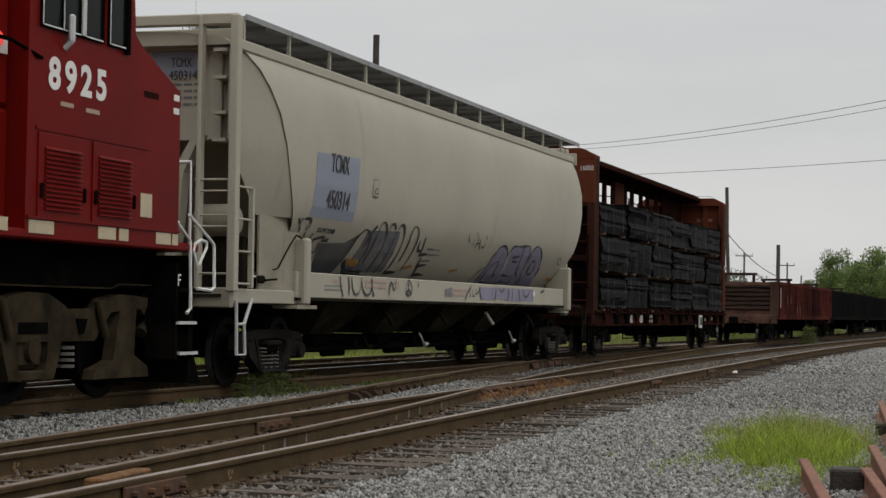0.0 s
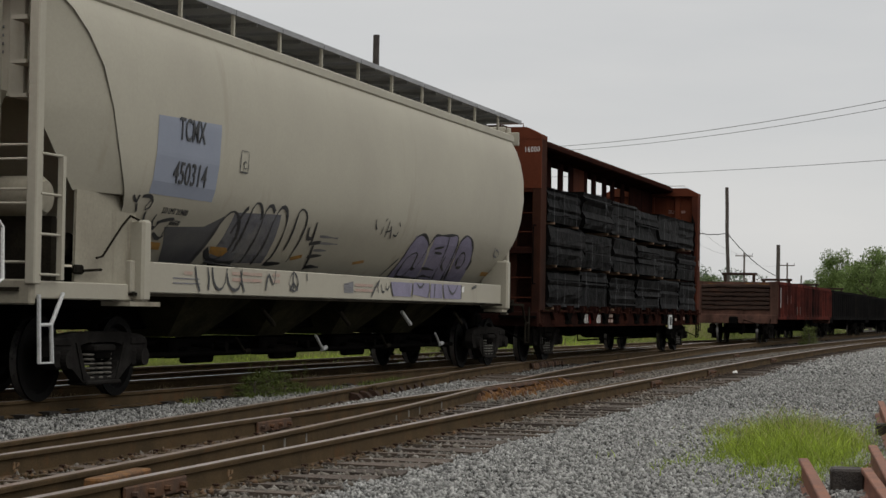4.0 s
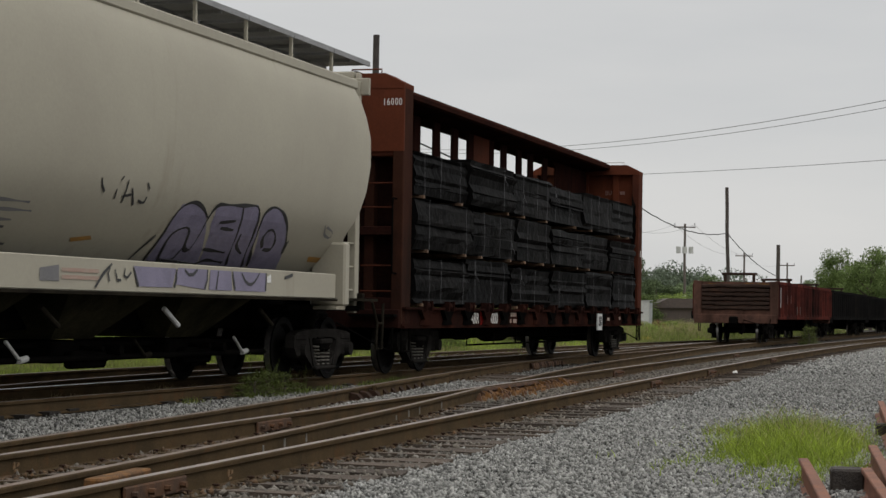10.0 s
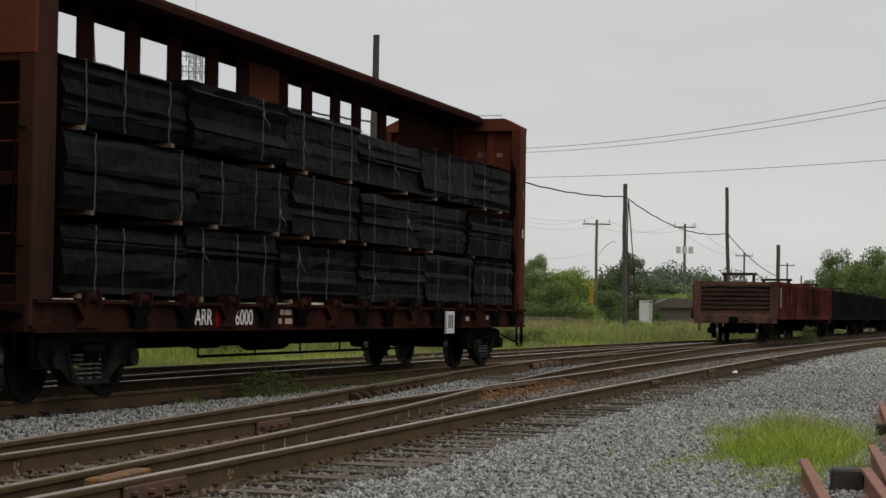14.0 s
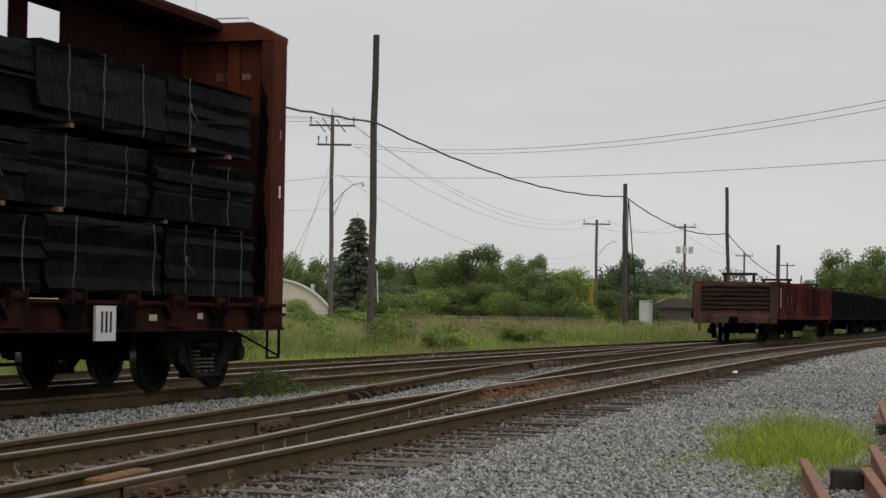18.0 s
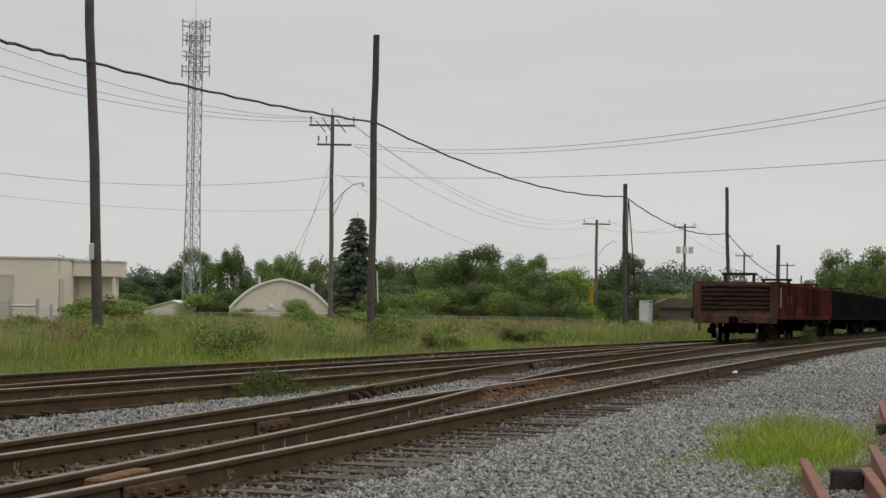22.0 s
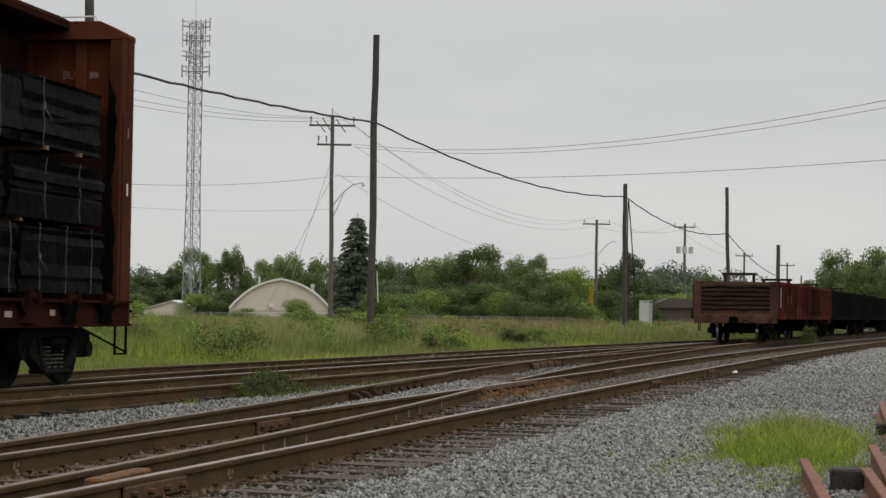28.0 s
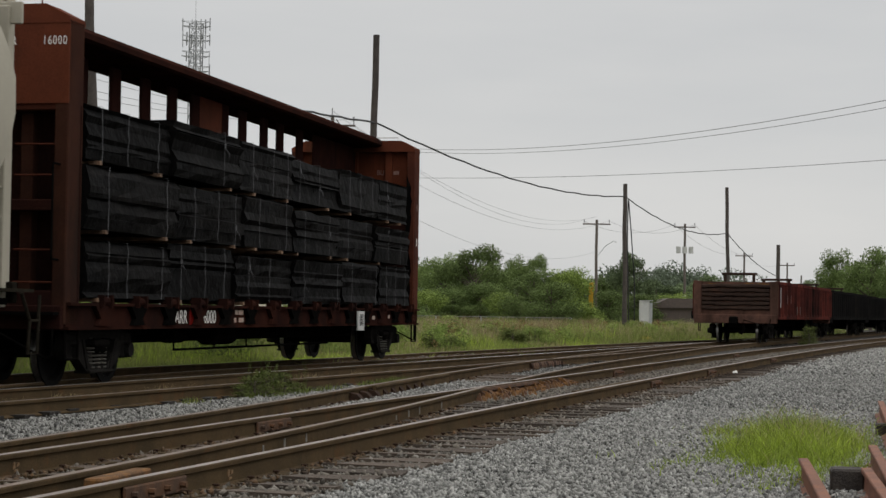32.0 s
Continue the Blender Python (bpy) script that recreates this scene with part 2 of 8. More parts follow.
insulator_grey = surface("grey_porcelain", (0.25, 0.25, 0.26), (0.2, 0.2, 0.21), 0.3, bump=0)
stucco = surface("beige_stucco_wall", (0.6, 0.535, 0.455), (0.56, 0.495, 0.42), 0.9, scale=0.4, fine=8, bump=0.1, stain=(0.36, 0.32, 0.26), amount=0.25, streak=5, grit=0.05)
stucco_dark = surface("shaded_tan_panel", (0.47, 0.42, 0.345), (0.43, 0.385, 0.32), 0.9, scale=0.5, fine=8, bump=0.1, grit=0.05)
roof_grey = surface("pale_metal_roof", (0.5, 0.48, 0.45), (0.42, 0.41, 0.39), 0.6, scale=1, fine=10, bump=0.05)
roof_brown = surface("brown_shingle_roof", (0.1, 0.075, 0.065), (0.075, 0.06, 0.055), 0.9, scale=3, fine=20)
cabinet_grey = surface("grey_painted_sheet_steel", (0.5, 0.5, 0.48), (0.42, 0.42, 0.41), 0.55, scale=1.5, bump=0.03, stain=(0.3, 0.29, 0.27), amount=0.2, streak=5)
sign_yellow = surface("yellow_painted_board", (0.6, 0.36, 0.03), (0.55, 0.32, 0.03), 0.6, bump=0.03)
glass_dark = surface("dark_window_glass", (0.008, 0.009, 0.009), (0.012, 0.013, 0.013), 0.15, bump=0, spec=0.05, grit=0.05)
reflector = surface("pale_yellow_reflective_sheet", (0.46, 0.38, 0.24), (0.38, 0.31, 0.2), 0.4, bump=0)
ditch_red = bpy.data.materials.new("lit_red_marker_lens")
ditch_red.use_nodes = True
ditch_red.node_tree.nodes["Principled BSDF"].inputs["Base Color"].default_value = (0.5, 0.02, 0.02, 1)
ditch_red.node_tree.nodes["Principled BSDF"].inputs["Emission Color"].default_value = (1, 0.1, 0.08, 1)
ditch_red.node_tree.nodes["Principled BSDF"].inputs["Emission Strength"].default_value = 0.6
chalk = surface("chalk_white_mark", (0.7, 0.69, 0.66), (0.6, 0.6, 0.57), 0.8, bump=0.05)
bark = surface("grey_brown_bark", (0.1, 0.08, 0.065), (0.07, 0.055, 0.045), 0.95, scale=4, fine=20, bump=0.5)


def foliage(name, c1, c2, lo=0.55, hi=1.45, spread=0.3):
    m = islands(surface(name, c1, c2, 0.75, scale=0.35, fine=6, bump=0, grit=0.2, spread=spread, spec=0.1), lo, hi)
    n, l = m.node_tree.nodes, m.node_tree.links
    b = n["Principled BSDF"]
    tr = n.new("ShaderNodeBsdfTranslucent")
    l.new(b.inputs["Base Color"].links[0].from_socket, tr.inputs["Color"])
    mx = n.new("ShaderNodeMixShader")
    mx.inputs["Fac"].default_value = 0.22
    l.new(b.outputs["BSDF"], mx.inputs[1])
    l.new(tr.outputs["BSDF"], mx.inputs[2])
    l.new(mx.outputs["Shader"], n["Material Output"].inputs["Surface"])
    return m


leaf_mid = foliage("mid_green_leaves", (0.15, 0.2, 0.066), (0.095, 0.135, 0.045), 0.7, 1.3)
leaf_dark = foliage("dark_green_leaves", (0.125, 0.16, 0.08), (0.09, 0.125, 0.06), 0.75, 1.25)
leaf_light = foliage("light_green_leaves", (0.19, 0.245, 0.062), (0.125, 0.175, 0.044), 0.65, 1.35)
leaf_weed = foliage("dusty_green_weed_leaves", (0.13, 0.15, 0.045), (0.08, 0.105, 0.03))
# haze of the distance mixed into the leaf colour
leaf_far = foliage("haze_tinted_far_leaves", (0.155, 0.188, 0.13), (0.12, 0.15, 0.105), 0.75, 1.25)
needles = foliage("blue_green_needles", (0.11, 0.13, 0.085), (0.075, 0.095, 0.062))
grass_long = foliage("long_meadow_grass", (0.235, 0.27, 0.075), (0.15, 0.19, 0.05), 0.5, 1.5)
weed_rust = foliage("red_brown_dock_seed", (0.2, 0.125, 0.06), (0.14, 0.085, 0.042))
side_frame_dust = surface("dusty_black_cast_steel", (0.026, 0.024, 0.022), (0.013, 0.012, 0.011), 0.9, scale=4, fine=50, stain=(0.034, 0.03, 0.024), amount=0.3, spec=0.0)
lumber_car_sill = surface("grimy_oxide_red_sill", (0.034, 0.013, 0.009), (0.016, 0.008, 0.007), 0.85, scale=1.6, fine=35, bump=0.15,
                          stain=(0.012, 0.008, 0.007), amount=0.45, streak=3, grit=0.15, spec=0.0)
faded_white = surface("faint_worn_white_lettering", (0.3, 0.2, 0.17), (0.16, 0.07, 0.05), 0.6, scale=18, bump=0.02)
springy = surface("dusty_coil_spring", (0.13, 0.12, 0.1), (0.06, 0.055, 0.045), 0.8, scale=9, bump=0.05)
grass_dry = foliage("dry_tan_grass", (0.42, 0.345, 0.2), (0.33, 0.265, 0.15), 0.6, 1.4)
grass_bright = foliage("bright_young_grass", (0.37, 0.47, 0.055), (0.24, 0.33, 0.04), 0.55, 1.45)


# ---- mesh helpers ----
class Shape:
    """Collects vertices and faces for one mesh."""

    def __init__(self):
        self.v, self.f = [], []

    def add(self, verts, faces):
        k = len(self.v)
        self.v += [tuple(p) for p in verts]
        self.f += [tuple(i + k for i in g) for g in faces]
        return self

    def box(self, x0, x1, y0, y1, z0, z1, chamfer=0.0):
        if chamfer <= 0:
            return self.add([(x, y, z) for x in (x0, x1) for y in (y0, y1) for z in (z0, z1)],
                            [(0, 1, 3, 2), (4, 6, 7, 5), (0, 4, 5, 1), (2, 3, 7, 6), (0, 2, 6, 4), (1, 5, 7, 3)])
        c = min(chamfer, (x1 - x0) * 0.45, (y1 - y0) * 0.45, (z1 - z0) * 0.45)
        bm = bmesh.new()
        bmesh.ops.create_cube(bm, size=1)
        for p in bm.verts:
            p.co = ((x0 + x1) / 2 + p.co.x * (x1 - x0), (y0 + y1) / 2 + p.co.y * (y1 - y0), (z0 + z1) / 2 + p.co.z * (z1 - z0))
        bmesh.ops.bevel(bm, geom=bm.edges[:], offset=c, segments=1, affect="EDGES")
        bm.verts.index_update()
        self.add([p.co[:] for p in bm.verts], [[p.index for p in g.verts] for g in bm.faces])
        bm.free()
        return self

    def turned(self, m, other):
        """Adds another shape, moved by the matrix m."""
        return self.add([(m @ Vector(p))[:] for p in other.v], other.f)

    def prism(self, outline, axis, a, b):
        """An outline of (u, w) points pushed along an axis from a to b. The two others keep their order."""
        def at(u, w, s):
            return {"x": (s, u, w), "y": (u, s, w), "z": (u, w, s)}[axis]
        n = len(outline)
        return self.add([at(u, w, a) for u, w in outline] + [at(u, w, b) for u, w in outline],
                        [tuple(range(n))[::-1], tuple(range(n, 2 * n))] + [(i, (i + 1) % n, n + (i + 1) % n, n + i) for i in range(n)])

    def rod(self, p, q, r, seg=8, r2=None):
        p, q = Vector(p), Vector(q)
        r2 = r if r2 is None else r2
        d = (q - p).normalized()
        s = d.orthogonal().normalized()
        t = d.cross(s)
        ring = [(math.cos(2 * math.pi * i / seg), math.sin(2 * math.pi * i / seg)) for i in range(seg)]
        vs = [p + (s * c + t * e) * r for c, e in ring] + [q + (s * c + t * e) * r2 for c, e in ring]
        fs = [(i, (i + 1) % seg, seg + (i + 1) % seg, seg + i) for i in range(seg)]
        return self.add(vs, fs + [tuple(range(seg))[::-1], tuple(range(seg, 2 * seg))])

    def pipe(self, pts, r, seg=6, r2=None):
        """One unbroken round bar along points; its radius may taper from r to r2."""
        pts = [Vector(p) for p in pts]
        n = len(pts)
        r2 = r if r2 is None else r2
        side, vs = None, []
        for i, p in enumerate(pts):
            d = (pts[min(i + 1, n - 1)] - pts[max(i - 1, 0)]).normalized()
            side = d.orthogonal().normalized() if side is None else (side - d * side.dot(d)).normalized()
            t = d.cross(side)
            k = r + (r2 - r) * i / (n - 1)
            vs += [p + (side * math.cos(2 * math.pi * j / seg) + t * math.sin(2 * math.pi * j / seg)) * k for j in range(seg)]
        fs = [(i * seg + j, i * seg + (j + 1) % seg, (i + 1) * seg + (j + 1) % seg, (i + 1) * seg + j) for i in range(n - 1) for j in range(seg)]
        return self.add(vs, fs + [tuple(range(seg))[::-1], tuple(range((n - 1) * seg, n * seg))])

    def lathe(self, profile, seg=24, centre=(0, 0, 0)):
        """Turns (radius, offset) points about the y axis."""
        cx, cy, cz = centre
        vs = [(cx + r * math.cos(2 * math.pi * i / seg), cy + o, cz + r * math.sin(2 * math.pi * i / seg)) for r, o in profile for i in range(seg)]
        fs = []
        for k in range(len(profile) - 1):
            fs += [(k * seg + i, k * seg + (i + 1) % seg, (k + 1) * seg + (i + 1) % seg, (k + 1) * seg + i) for i in range(seg)]
        fs += [tuple(range(seg)), tuple(range((len(profile) - 1) * seg, len(profile) * seg))[::-1]]
        return self.add(vs, fs)

    def sweep(self, path, section):
        """A closed section of (sideways, up) points along a path in plan."""
        n, rings = len(section), []
        for i, p in enumerate(path):
            a, b = Vector(path[max(i - 1, 0)]), Vector(path[min(i + 1, len(path) - 1)])
            d = (b - a).normalized()
            side = Vector((-d.y, d.x, 0)).normalized()
            rings += [(Vector(p) + side * u + Vector((0, 0, w)))[:] for u, w in section]
        fs = [tuple(range(n)), tuple(range((len(path) - 1) * n, len(path) * n))[::-1]]
        for k in range(len(path) - 1):
            fs += [(k * n + i, (k + 1) * n + i, (k + 1) * n + (i + 1) % n, k * n + (i + 1) % n) for i in range(n)]
        return self.add(rings, fs)

    def mesh(self, name, material, smooth=False):
        me = bpy.data.meshes.new(name)
        me.from_pydata(self.v, [], self.f)
        bm = bmesh.new()
        bm.from_mesh(me)
        bmesh.ops.recalc_face_normals(bm, faces=bm.faces[:])
        bm.to_mesh(me)
        bm.free()
        me.materials.append(material)
        if smooth:
            me.polygons.foreach_set("use_smooth", [True] * len(me.polygons))
            me.set_sharp_from_angle(angle=radians(35))
        return me


def part(name, shape, material, parent=None, label="", at=None, smooth=False):
    """Links a shape (or a ready mesh) as one mesh object under its thing or part."""
    data = shape if isinstance(shape, bpy.types.Mesh) else shape.mesh(name, material, smooth)
    ob = new(name, data)
    if parent is not None:
        ob.parent = parent
    if at is not None:
        ob.matrix_local = at
    if label:
        tagged(ob, label)
    return ob


def thing(name, m, label, category, group="", kind=""):
    ob = new(name)
    ob.empty_display_size = 0.2
    ob.matrix_world = m
    return tagged(ob, label, category, group, kind)


def solid(name, shape, material, label, category, m=None, group="", kind="", smooth=False):
    """A thing that is one mesh."""
    ob = part(name, shape, material, smooth=smooth)
    if m is not None:
        ob.matrix_world = m
    return tagged(ob, label, category, group, kind)


def many(name, verts, faces, material, smooth=False):
    """A mesh from number arrays, all faces with equally many corners."""
    me = bpy.data.meshes.new(name)
    v, f = np.asarray(verts, np.float32), np.asarray(faces, np.int32)
    me.vertices.add(len(v))
    me.vertices.foreach_set("co", v.ravel())
    me.loops.add(f.size)
    me.loops.foreach_set("vertex_index", f.ravel())
    me.polygons.add(len(f))
    me.polygons.foreach_set("loop_start", np.arange(len(f), dtype=np.int32) * f.shape[1])
    me.polygons.foreach_set("loop_total", np.full(len(f), f.shape[1], np.int32))
    me.update(calc_edges=True)
    me.materials.append(material)
    if smooth:
        me.polygons.foreach_set("use_smooth", [True] * len(me.polygons))
    return me


def smooth_curve(points):
    """A line through plan points, rounded between them."""
    xs = np.arange(points[0][0], points[-1][0] + 0.01, 0.5)
    ys = np.interp(xs, [p[0] for p in points], [p[1] for p in points])
    for _ in range(40):
        ys[1:-1] = (ys[:-2] + 2 * ys[1:-1] + ys[2:]) / 4
    return lambda x: float(np.interp(x, xs, ys))


def lettering(words, height, material, parent, m, name="lettering", squeeze=1.0, bold=0.0, label="", space=1.0):
    """Flat letters in the built-in font, turned into a mesh; m places their lower left corner."""
    c = bpy.data.curves.new("letters", "FONT")
    c.body, c.size, c.offset = words, height * 1.4, bold
    c.extrude, c.space_character = 0.002, space
    tmp = bpy.data.objects.new("letters", c)
    me = bpy.data.meshes.new_from_object(tmp)
    bpy.data.objects.remove(tmp)
    me.transform(Matrix.Diagonal((squeeze, 1, 1, 1)))
    me.materials.clear()
    me.materials.append(material)
    # every letter becomes a part of its own
    link = list(range(len(me.vertices)))

    def root(i):
        while link[i] != i:
            link[i] = link[link[i]]
            i = link[i]
        return i
    for e in me.edges:
        link[root(e.vertices[0])] = root(e.vertices[1])
    groups = {}
    for p in me.polygons:
        groups.setdefault(root(p.vertices[0]), []).append(tuple(p.vertices))
    for faces in groups.values():
        s = Shape()
        names = sorted({i for f in faces for i in f})
        place = {i: k for k, i in enumerate(names)}
        s.add([tuple(me.vertices[i].co) for i in names], [tuple(place[i] for i in f) for f in faces])
        part("letter", s, material, parent, label, at=m)
    bpy.data.meshes.remove(me)


# letters on a car's near side read along +x and face -y
FACE_NEAR = Matrix.Rotation(radians(90), 4, "X")


# ---- ground and tracks ----
near_y = smooth_curve([(-40, 3.1), (9, 4.93), (13, 5.1), (18, 5.33), (25, 5.55), (36, 5.88), (46, 6.14), (60, 6.32), (74, 6.32), (90, 6.15), (120, 5.4), (170, 3.2)])
cross_y = smooth_curve([(-6, 6.05), (0, 6.3), (8, 6.78), (12.3, 7.12), (15.3, 7.38), (20, 7.88), (25.7, 8.66), (33.4, 9.53), (39, 10.0), (46, 10.42), (58, 11.15),
                        (66, 11.5), (76, 11.6), (84, 11.6)])
rear_y = smooth_curve([(-60, 11.605), (0.0, 11.605), (5, 11.72), (10, 12.15), (14, 12.6), (18, 13.08), (22, 13.54), (26, 13.97), (30, 14.36), (34, 14.7), (38, 14.94),
                       (42, 15.14), (48, 15.25), (56, 15.1), (64, 14.8), (72, 14.25), (80, 13.4), (90, 12.2), (98, 11.7), (110, 11.62)])
rear_z = smooth_curve([(-60, 0), (8, 0.0), (16, 0.03), (23, 0.03), (28, 0.0), (32, -0.03), (36, -0.06), (42, -0.09), (60, -0.09), (75, -0.06), (95, 0), (110, 0)])
GAUGE = 1.51
main_near, main_far = TRACK_Y - GAUGE / 2, TRACK_Y + GAUGE / 2



def ground_sheet():
    """One sheet from the camera to the horizon: ballast by the tracks, meadow soil behind them."""
    xs = sorted(set(list(np.arange(-40, 140, 4.0)) + [-2500, -900, -300, -120, 200, 320, 600, 1200, 2600]))
    ys = sorted(set(list(np.arange(-16, 40, 2.0)) + [-2500, -600, -200, -60, 60, 100, 200, 500, 1200, 2600]))
    v, f = [], []
    for x in xs:
        for y in ys:
            v.append((x, y, rear_z(x) - 0.012 if 12.9 < y < 45 else 0.0))
    n = len(ys)
    for i in range(len(xs) - 1):
        for j in range(n - 1):
            f.append((i * n + j, (i + 1) * n + j, (i + 1) * n + j + 1, i * n + j + 1))
    m = surface("grey_ballast_bed", (0.085, 0.081, 0.073), (0.055, 0.052, 0.047), 0.95, scale=5, fine=28, bump=0.9, grit=0.5, stain=(0.13, 0.115, 0.1),
                amount=0.45, stain_scale=0.6, dist=0.05)
    soil = surface("green_brown_meadow_soil", (0.1, 0.12, 0.04), (0.08, 0.1, 0.035), 0.95, scale=0.6, fine=10, bump=0.5, grit=0.4)
    n_, l_ = m.node_tree.nodes, m.node_tree.links
    # the meadow's colour takes over beyond the rear track
    tc = n_.new("ShaderNodeTexCoord")
    sep = n_.new("ShaderNodeSeparateXYZ")
    l_.new(tc.outputs["Object"], sep.inputs["Vector"])
    edge = n_.new("ShaderNodeTexNoise")
    edge.inputs["Scale"].default_value, edge.inputs["Detail"].default_value = 0.5, 4
    l_.new(tc.outputs["Object"], edge.inputs["Vector"])
    add = n_.new("ShaderNodeMath")
    add.operation = "MULTIPLY_ADD"
    add.inputs[1].default_value = 2.5
    l_.new(edge.outputs["Fac"], add.inputs[0])
    l_.new(sep.outputs["Y"], add.inputs[2])
    rng = n_.new("ShaderNodeMapRange")
    rng.inputs["From Min"].default_value, rng.inputs["From Max"].default_value = 16.6, 17.6
    l_.new(add.outputs["Value"], rng.inputs["Value"])
    b = n_["Principled BSDF"]
    mx = n_.new("ShaderNodeMix")
    mx.data_type = "RGBA"
    l_.new(rng.outputs["Result"], mx.inputs["Factor"])
    # oily brown bed under the tracks, darkened further for the train's shade
    lane = n_.new("ShaderNodeMath")
    lane.operation = "MULTIPLY_ADD"
    lane.inputs[1].default_value = -0.03
    l_.new(sep.outputs["X"], lane.inputs[0])
    l_.new(add.outputs["Value"], lane.inputs[2])
    bed = n_.new("ShaderNodeMapRange")
    bed.inputs["From Min"].default_value, bed.inputs["From Max"].default_value = 5.1, 5.5
    l_.new(lane.outputs["Value"], bed.inputs["Value"])
    # crushed stones a few centimetres wide, the shade in their gaps painted dark
    cells, gaps = n_.new("ShaderNodeTexVoronoi"), n_.new("ShaderNodeTexVoronoi")
    gaps.feature = "DISTANCE_TO_EDGE"
    for c in (cells, gaps):
        c.inputs["Scale"].default_value = 38
        l_.new(tc.outputs["Object"], c.inputs["Vector"])
    tint = n_.new("ShaderNodeSeparateColor")
    l_.new(cells.outputs["Color"], tint.inputs["Color"])
    light = n_.new("ShaderNodeValToRGB")
    light.color_ramp.elements[0].color, light.color_ramp.elements[1].color = (0.05, 0.05, 0.048, 1), (0.3, 0.3, 0.29, 1)
    l_.new(tint.outputs["Red"], light.inputs["Fac"])
    gap_shade = n_.new("ShaderNodeMapRange")
    gap_shade.inputs["From Max"].default_value, gap_shade.inputs["To Min"].default_value = 0.16, 0.25
    l_.new(gaps.outputs["Distance"], gap_shade.inputs["Value"])
    pebble = n_.new("ShaderNodeMix")
    pebble.data_type, pebble.blend_type = "RGBA", "MULTIPLY"
    pebble.inputs["Factor"].default_value = 1.0
    l_.new(light.outputs["Color"], pebble.inputs["A"])
    l_.new(gap_shade.outputs["Result"], pebble.inputs["B"])
    dusty = n_.new("ShaderNodeMix")
    dusty.data_type = "RGBA"
    dusty.inputs["Factor"].default_value = 0.75
    l_.new(b.inputs["Base Color"].links[0].from_socket, dusty.inputs["A"])
    l_.new(pebble.outputs["Result"], dusty.inputs["B"])
    oil_shade = n_.new("ShaderNodeMix")
    oil_shade.data_type = "RGBA"
    oil_shade.inputs["B"].default_value = (0.027, 0.022, 0.017, 1)
    l_.new(bed.outputs["Result"], oil_shade.inputs["Factor"])
    l_.new(dusty.outputs["Result"], oil_shade.inputs["A"])
    l_.new(oil_shade.outputs["Result"], mx.inputs["A"])
    patch = n_.new("ShaderNodeTexNoise")
    patch.inputs["Scale"].default_value, patch.inputs["Detail"].default_value = 0.3, 5
    l_.new(tc.outputs["Object"], patch.inputs["Vector"])
    two = n_.new("ShaderNodeValToRGB")
    two.color_ramp.elements[0].position, two.color_ramp.elements[1].position = 0.35, 0.65
    two.color_ramp.elements[0].color, two.color_ramp.elements[1].color = (0.1, 0.125, 0.035, 1), (0.16, 0.16, 0.06, 1)
    l_.new(patch.outputs["Fac"], two.inputs["Fac"])
    l_.new(two.outputs["Color"], mx.inputs["B"])
    l_.new(mx.outputs["Result"], b.inputs["Base Color"])
    bpy.data.materials.remove(soil)
    ob = part("ground", many("ground", v, f, m), m)
    tagged(ob, "grey crushed stone yard ground turning to rough meadow", "ground", kind="structure")


RAIL_SECTION = [(-0.07, 0), (0.07, 0), (0.07, 0.012), (0.018, 0.03), (0.012, 0.128), (0.034, 0.138), (0.036, 0.162), (0.03, 0.17),
                (-0.03, 0.17), (-0.036, 0.162), (-0.034, 0.138), (-0.012, 0.128), (-0.018, 0.03), (-0.07, 0.012)]
HEAD_STRIP = [(-0.031, 0.1695), (0.031, 0.1695), (0.031, 0.1715), (-0.031, 0.1715)]


def lay_rail(track, y_of, x0, x1, head, step=1.0, label="", z_of=None):
    """One rail with its running strip, as a part of its track."""
    xs = list(np.arange(x0, x1, step)) + [x1]
    path = [(x, y_of(x), 0.01 + (z_of(x) if z_of else 0.0)) for x in xs]
    rail = part("rail", Shape().sweep(path, RAIL_SECTION), rail_side, track, label, smooth=True)
    part("rail_head", Shape().sweep(path, HEAD_STRIP), head, rail)
    return rail


def ties(track, y_of, y_span, x0, x1, step, seed, wood=tie_wood):
    rnd = random.Random(seed)
    meshes = []
    for k in range(3):
        s = Shape()
        rr = random.Random(seed + k)
        n = 5
        top = [(-0.5 + i / n, 0.11 + rr.uniform(-0.012, 0.012)) for i in range(n + 1)]
        s.prism([(-0.5, -0.12)] + [(0.5, -0.12)] + [(u, w * 0 + 0.0) for u, w in reversed(top)], "x", -0.11, 0.11)
        for i in range(len(s.v)):
            x, y, z = s.v[i]
            s.v[i] = (x + rr.uniform(-0.012, 0.012), y, z + rr.uniform(-0.012, 0.006))
        meshes.append(s.mesh("tie", wood))
    x = x0
    while x < x1:
        a, b = y_span(x)
        c, d = a + rnd.uniform(-0.12, 0.08), b + rnd.uniform(-0.08, 0.12)
        slope = (y_of(x + 0.5) - y_of(x - 0.5))
        ob = part("tie", rnd.choice(meshes), wood, track)
        ob.matrix_local = Matrix.Translation((x + rnd.uniform(-0.03, 0.03), (c + d) / 2, 0.042 + rnd.uniform(-0.012, 0.006))) @ Matrix.Rotation(
            math.atan(slope) + rnd.uniform(-0.02, 0.02), 4, "Z") @ Matrix.Diagonal((1, d - c, 1, 1))
        x += step + rnd.uniform(-0.03, 0.03)


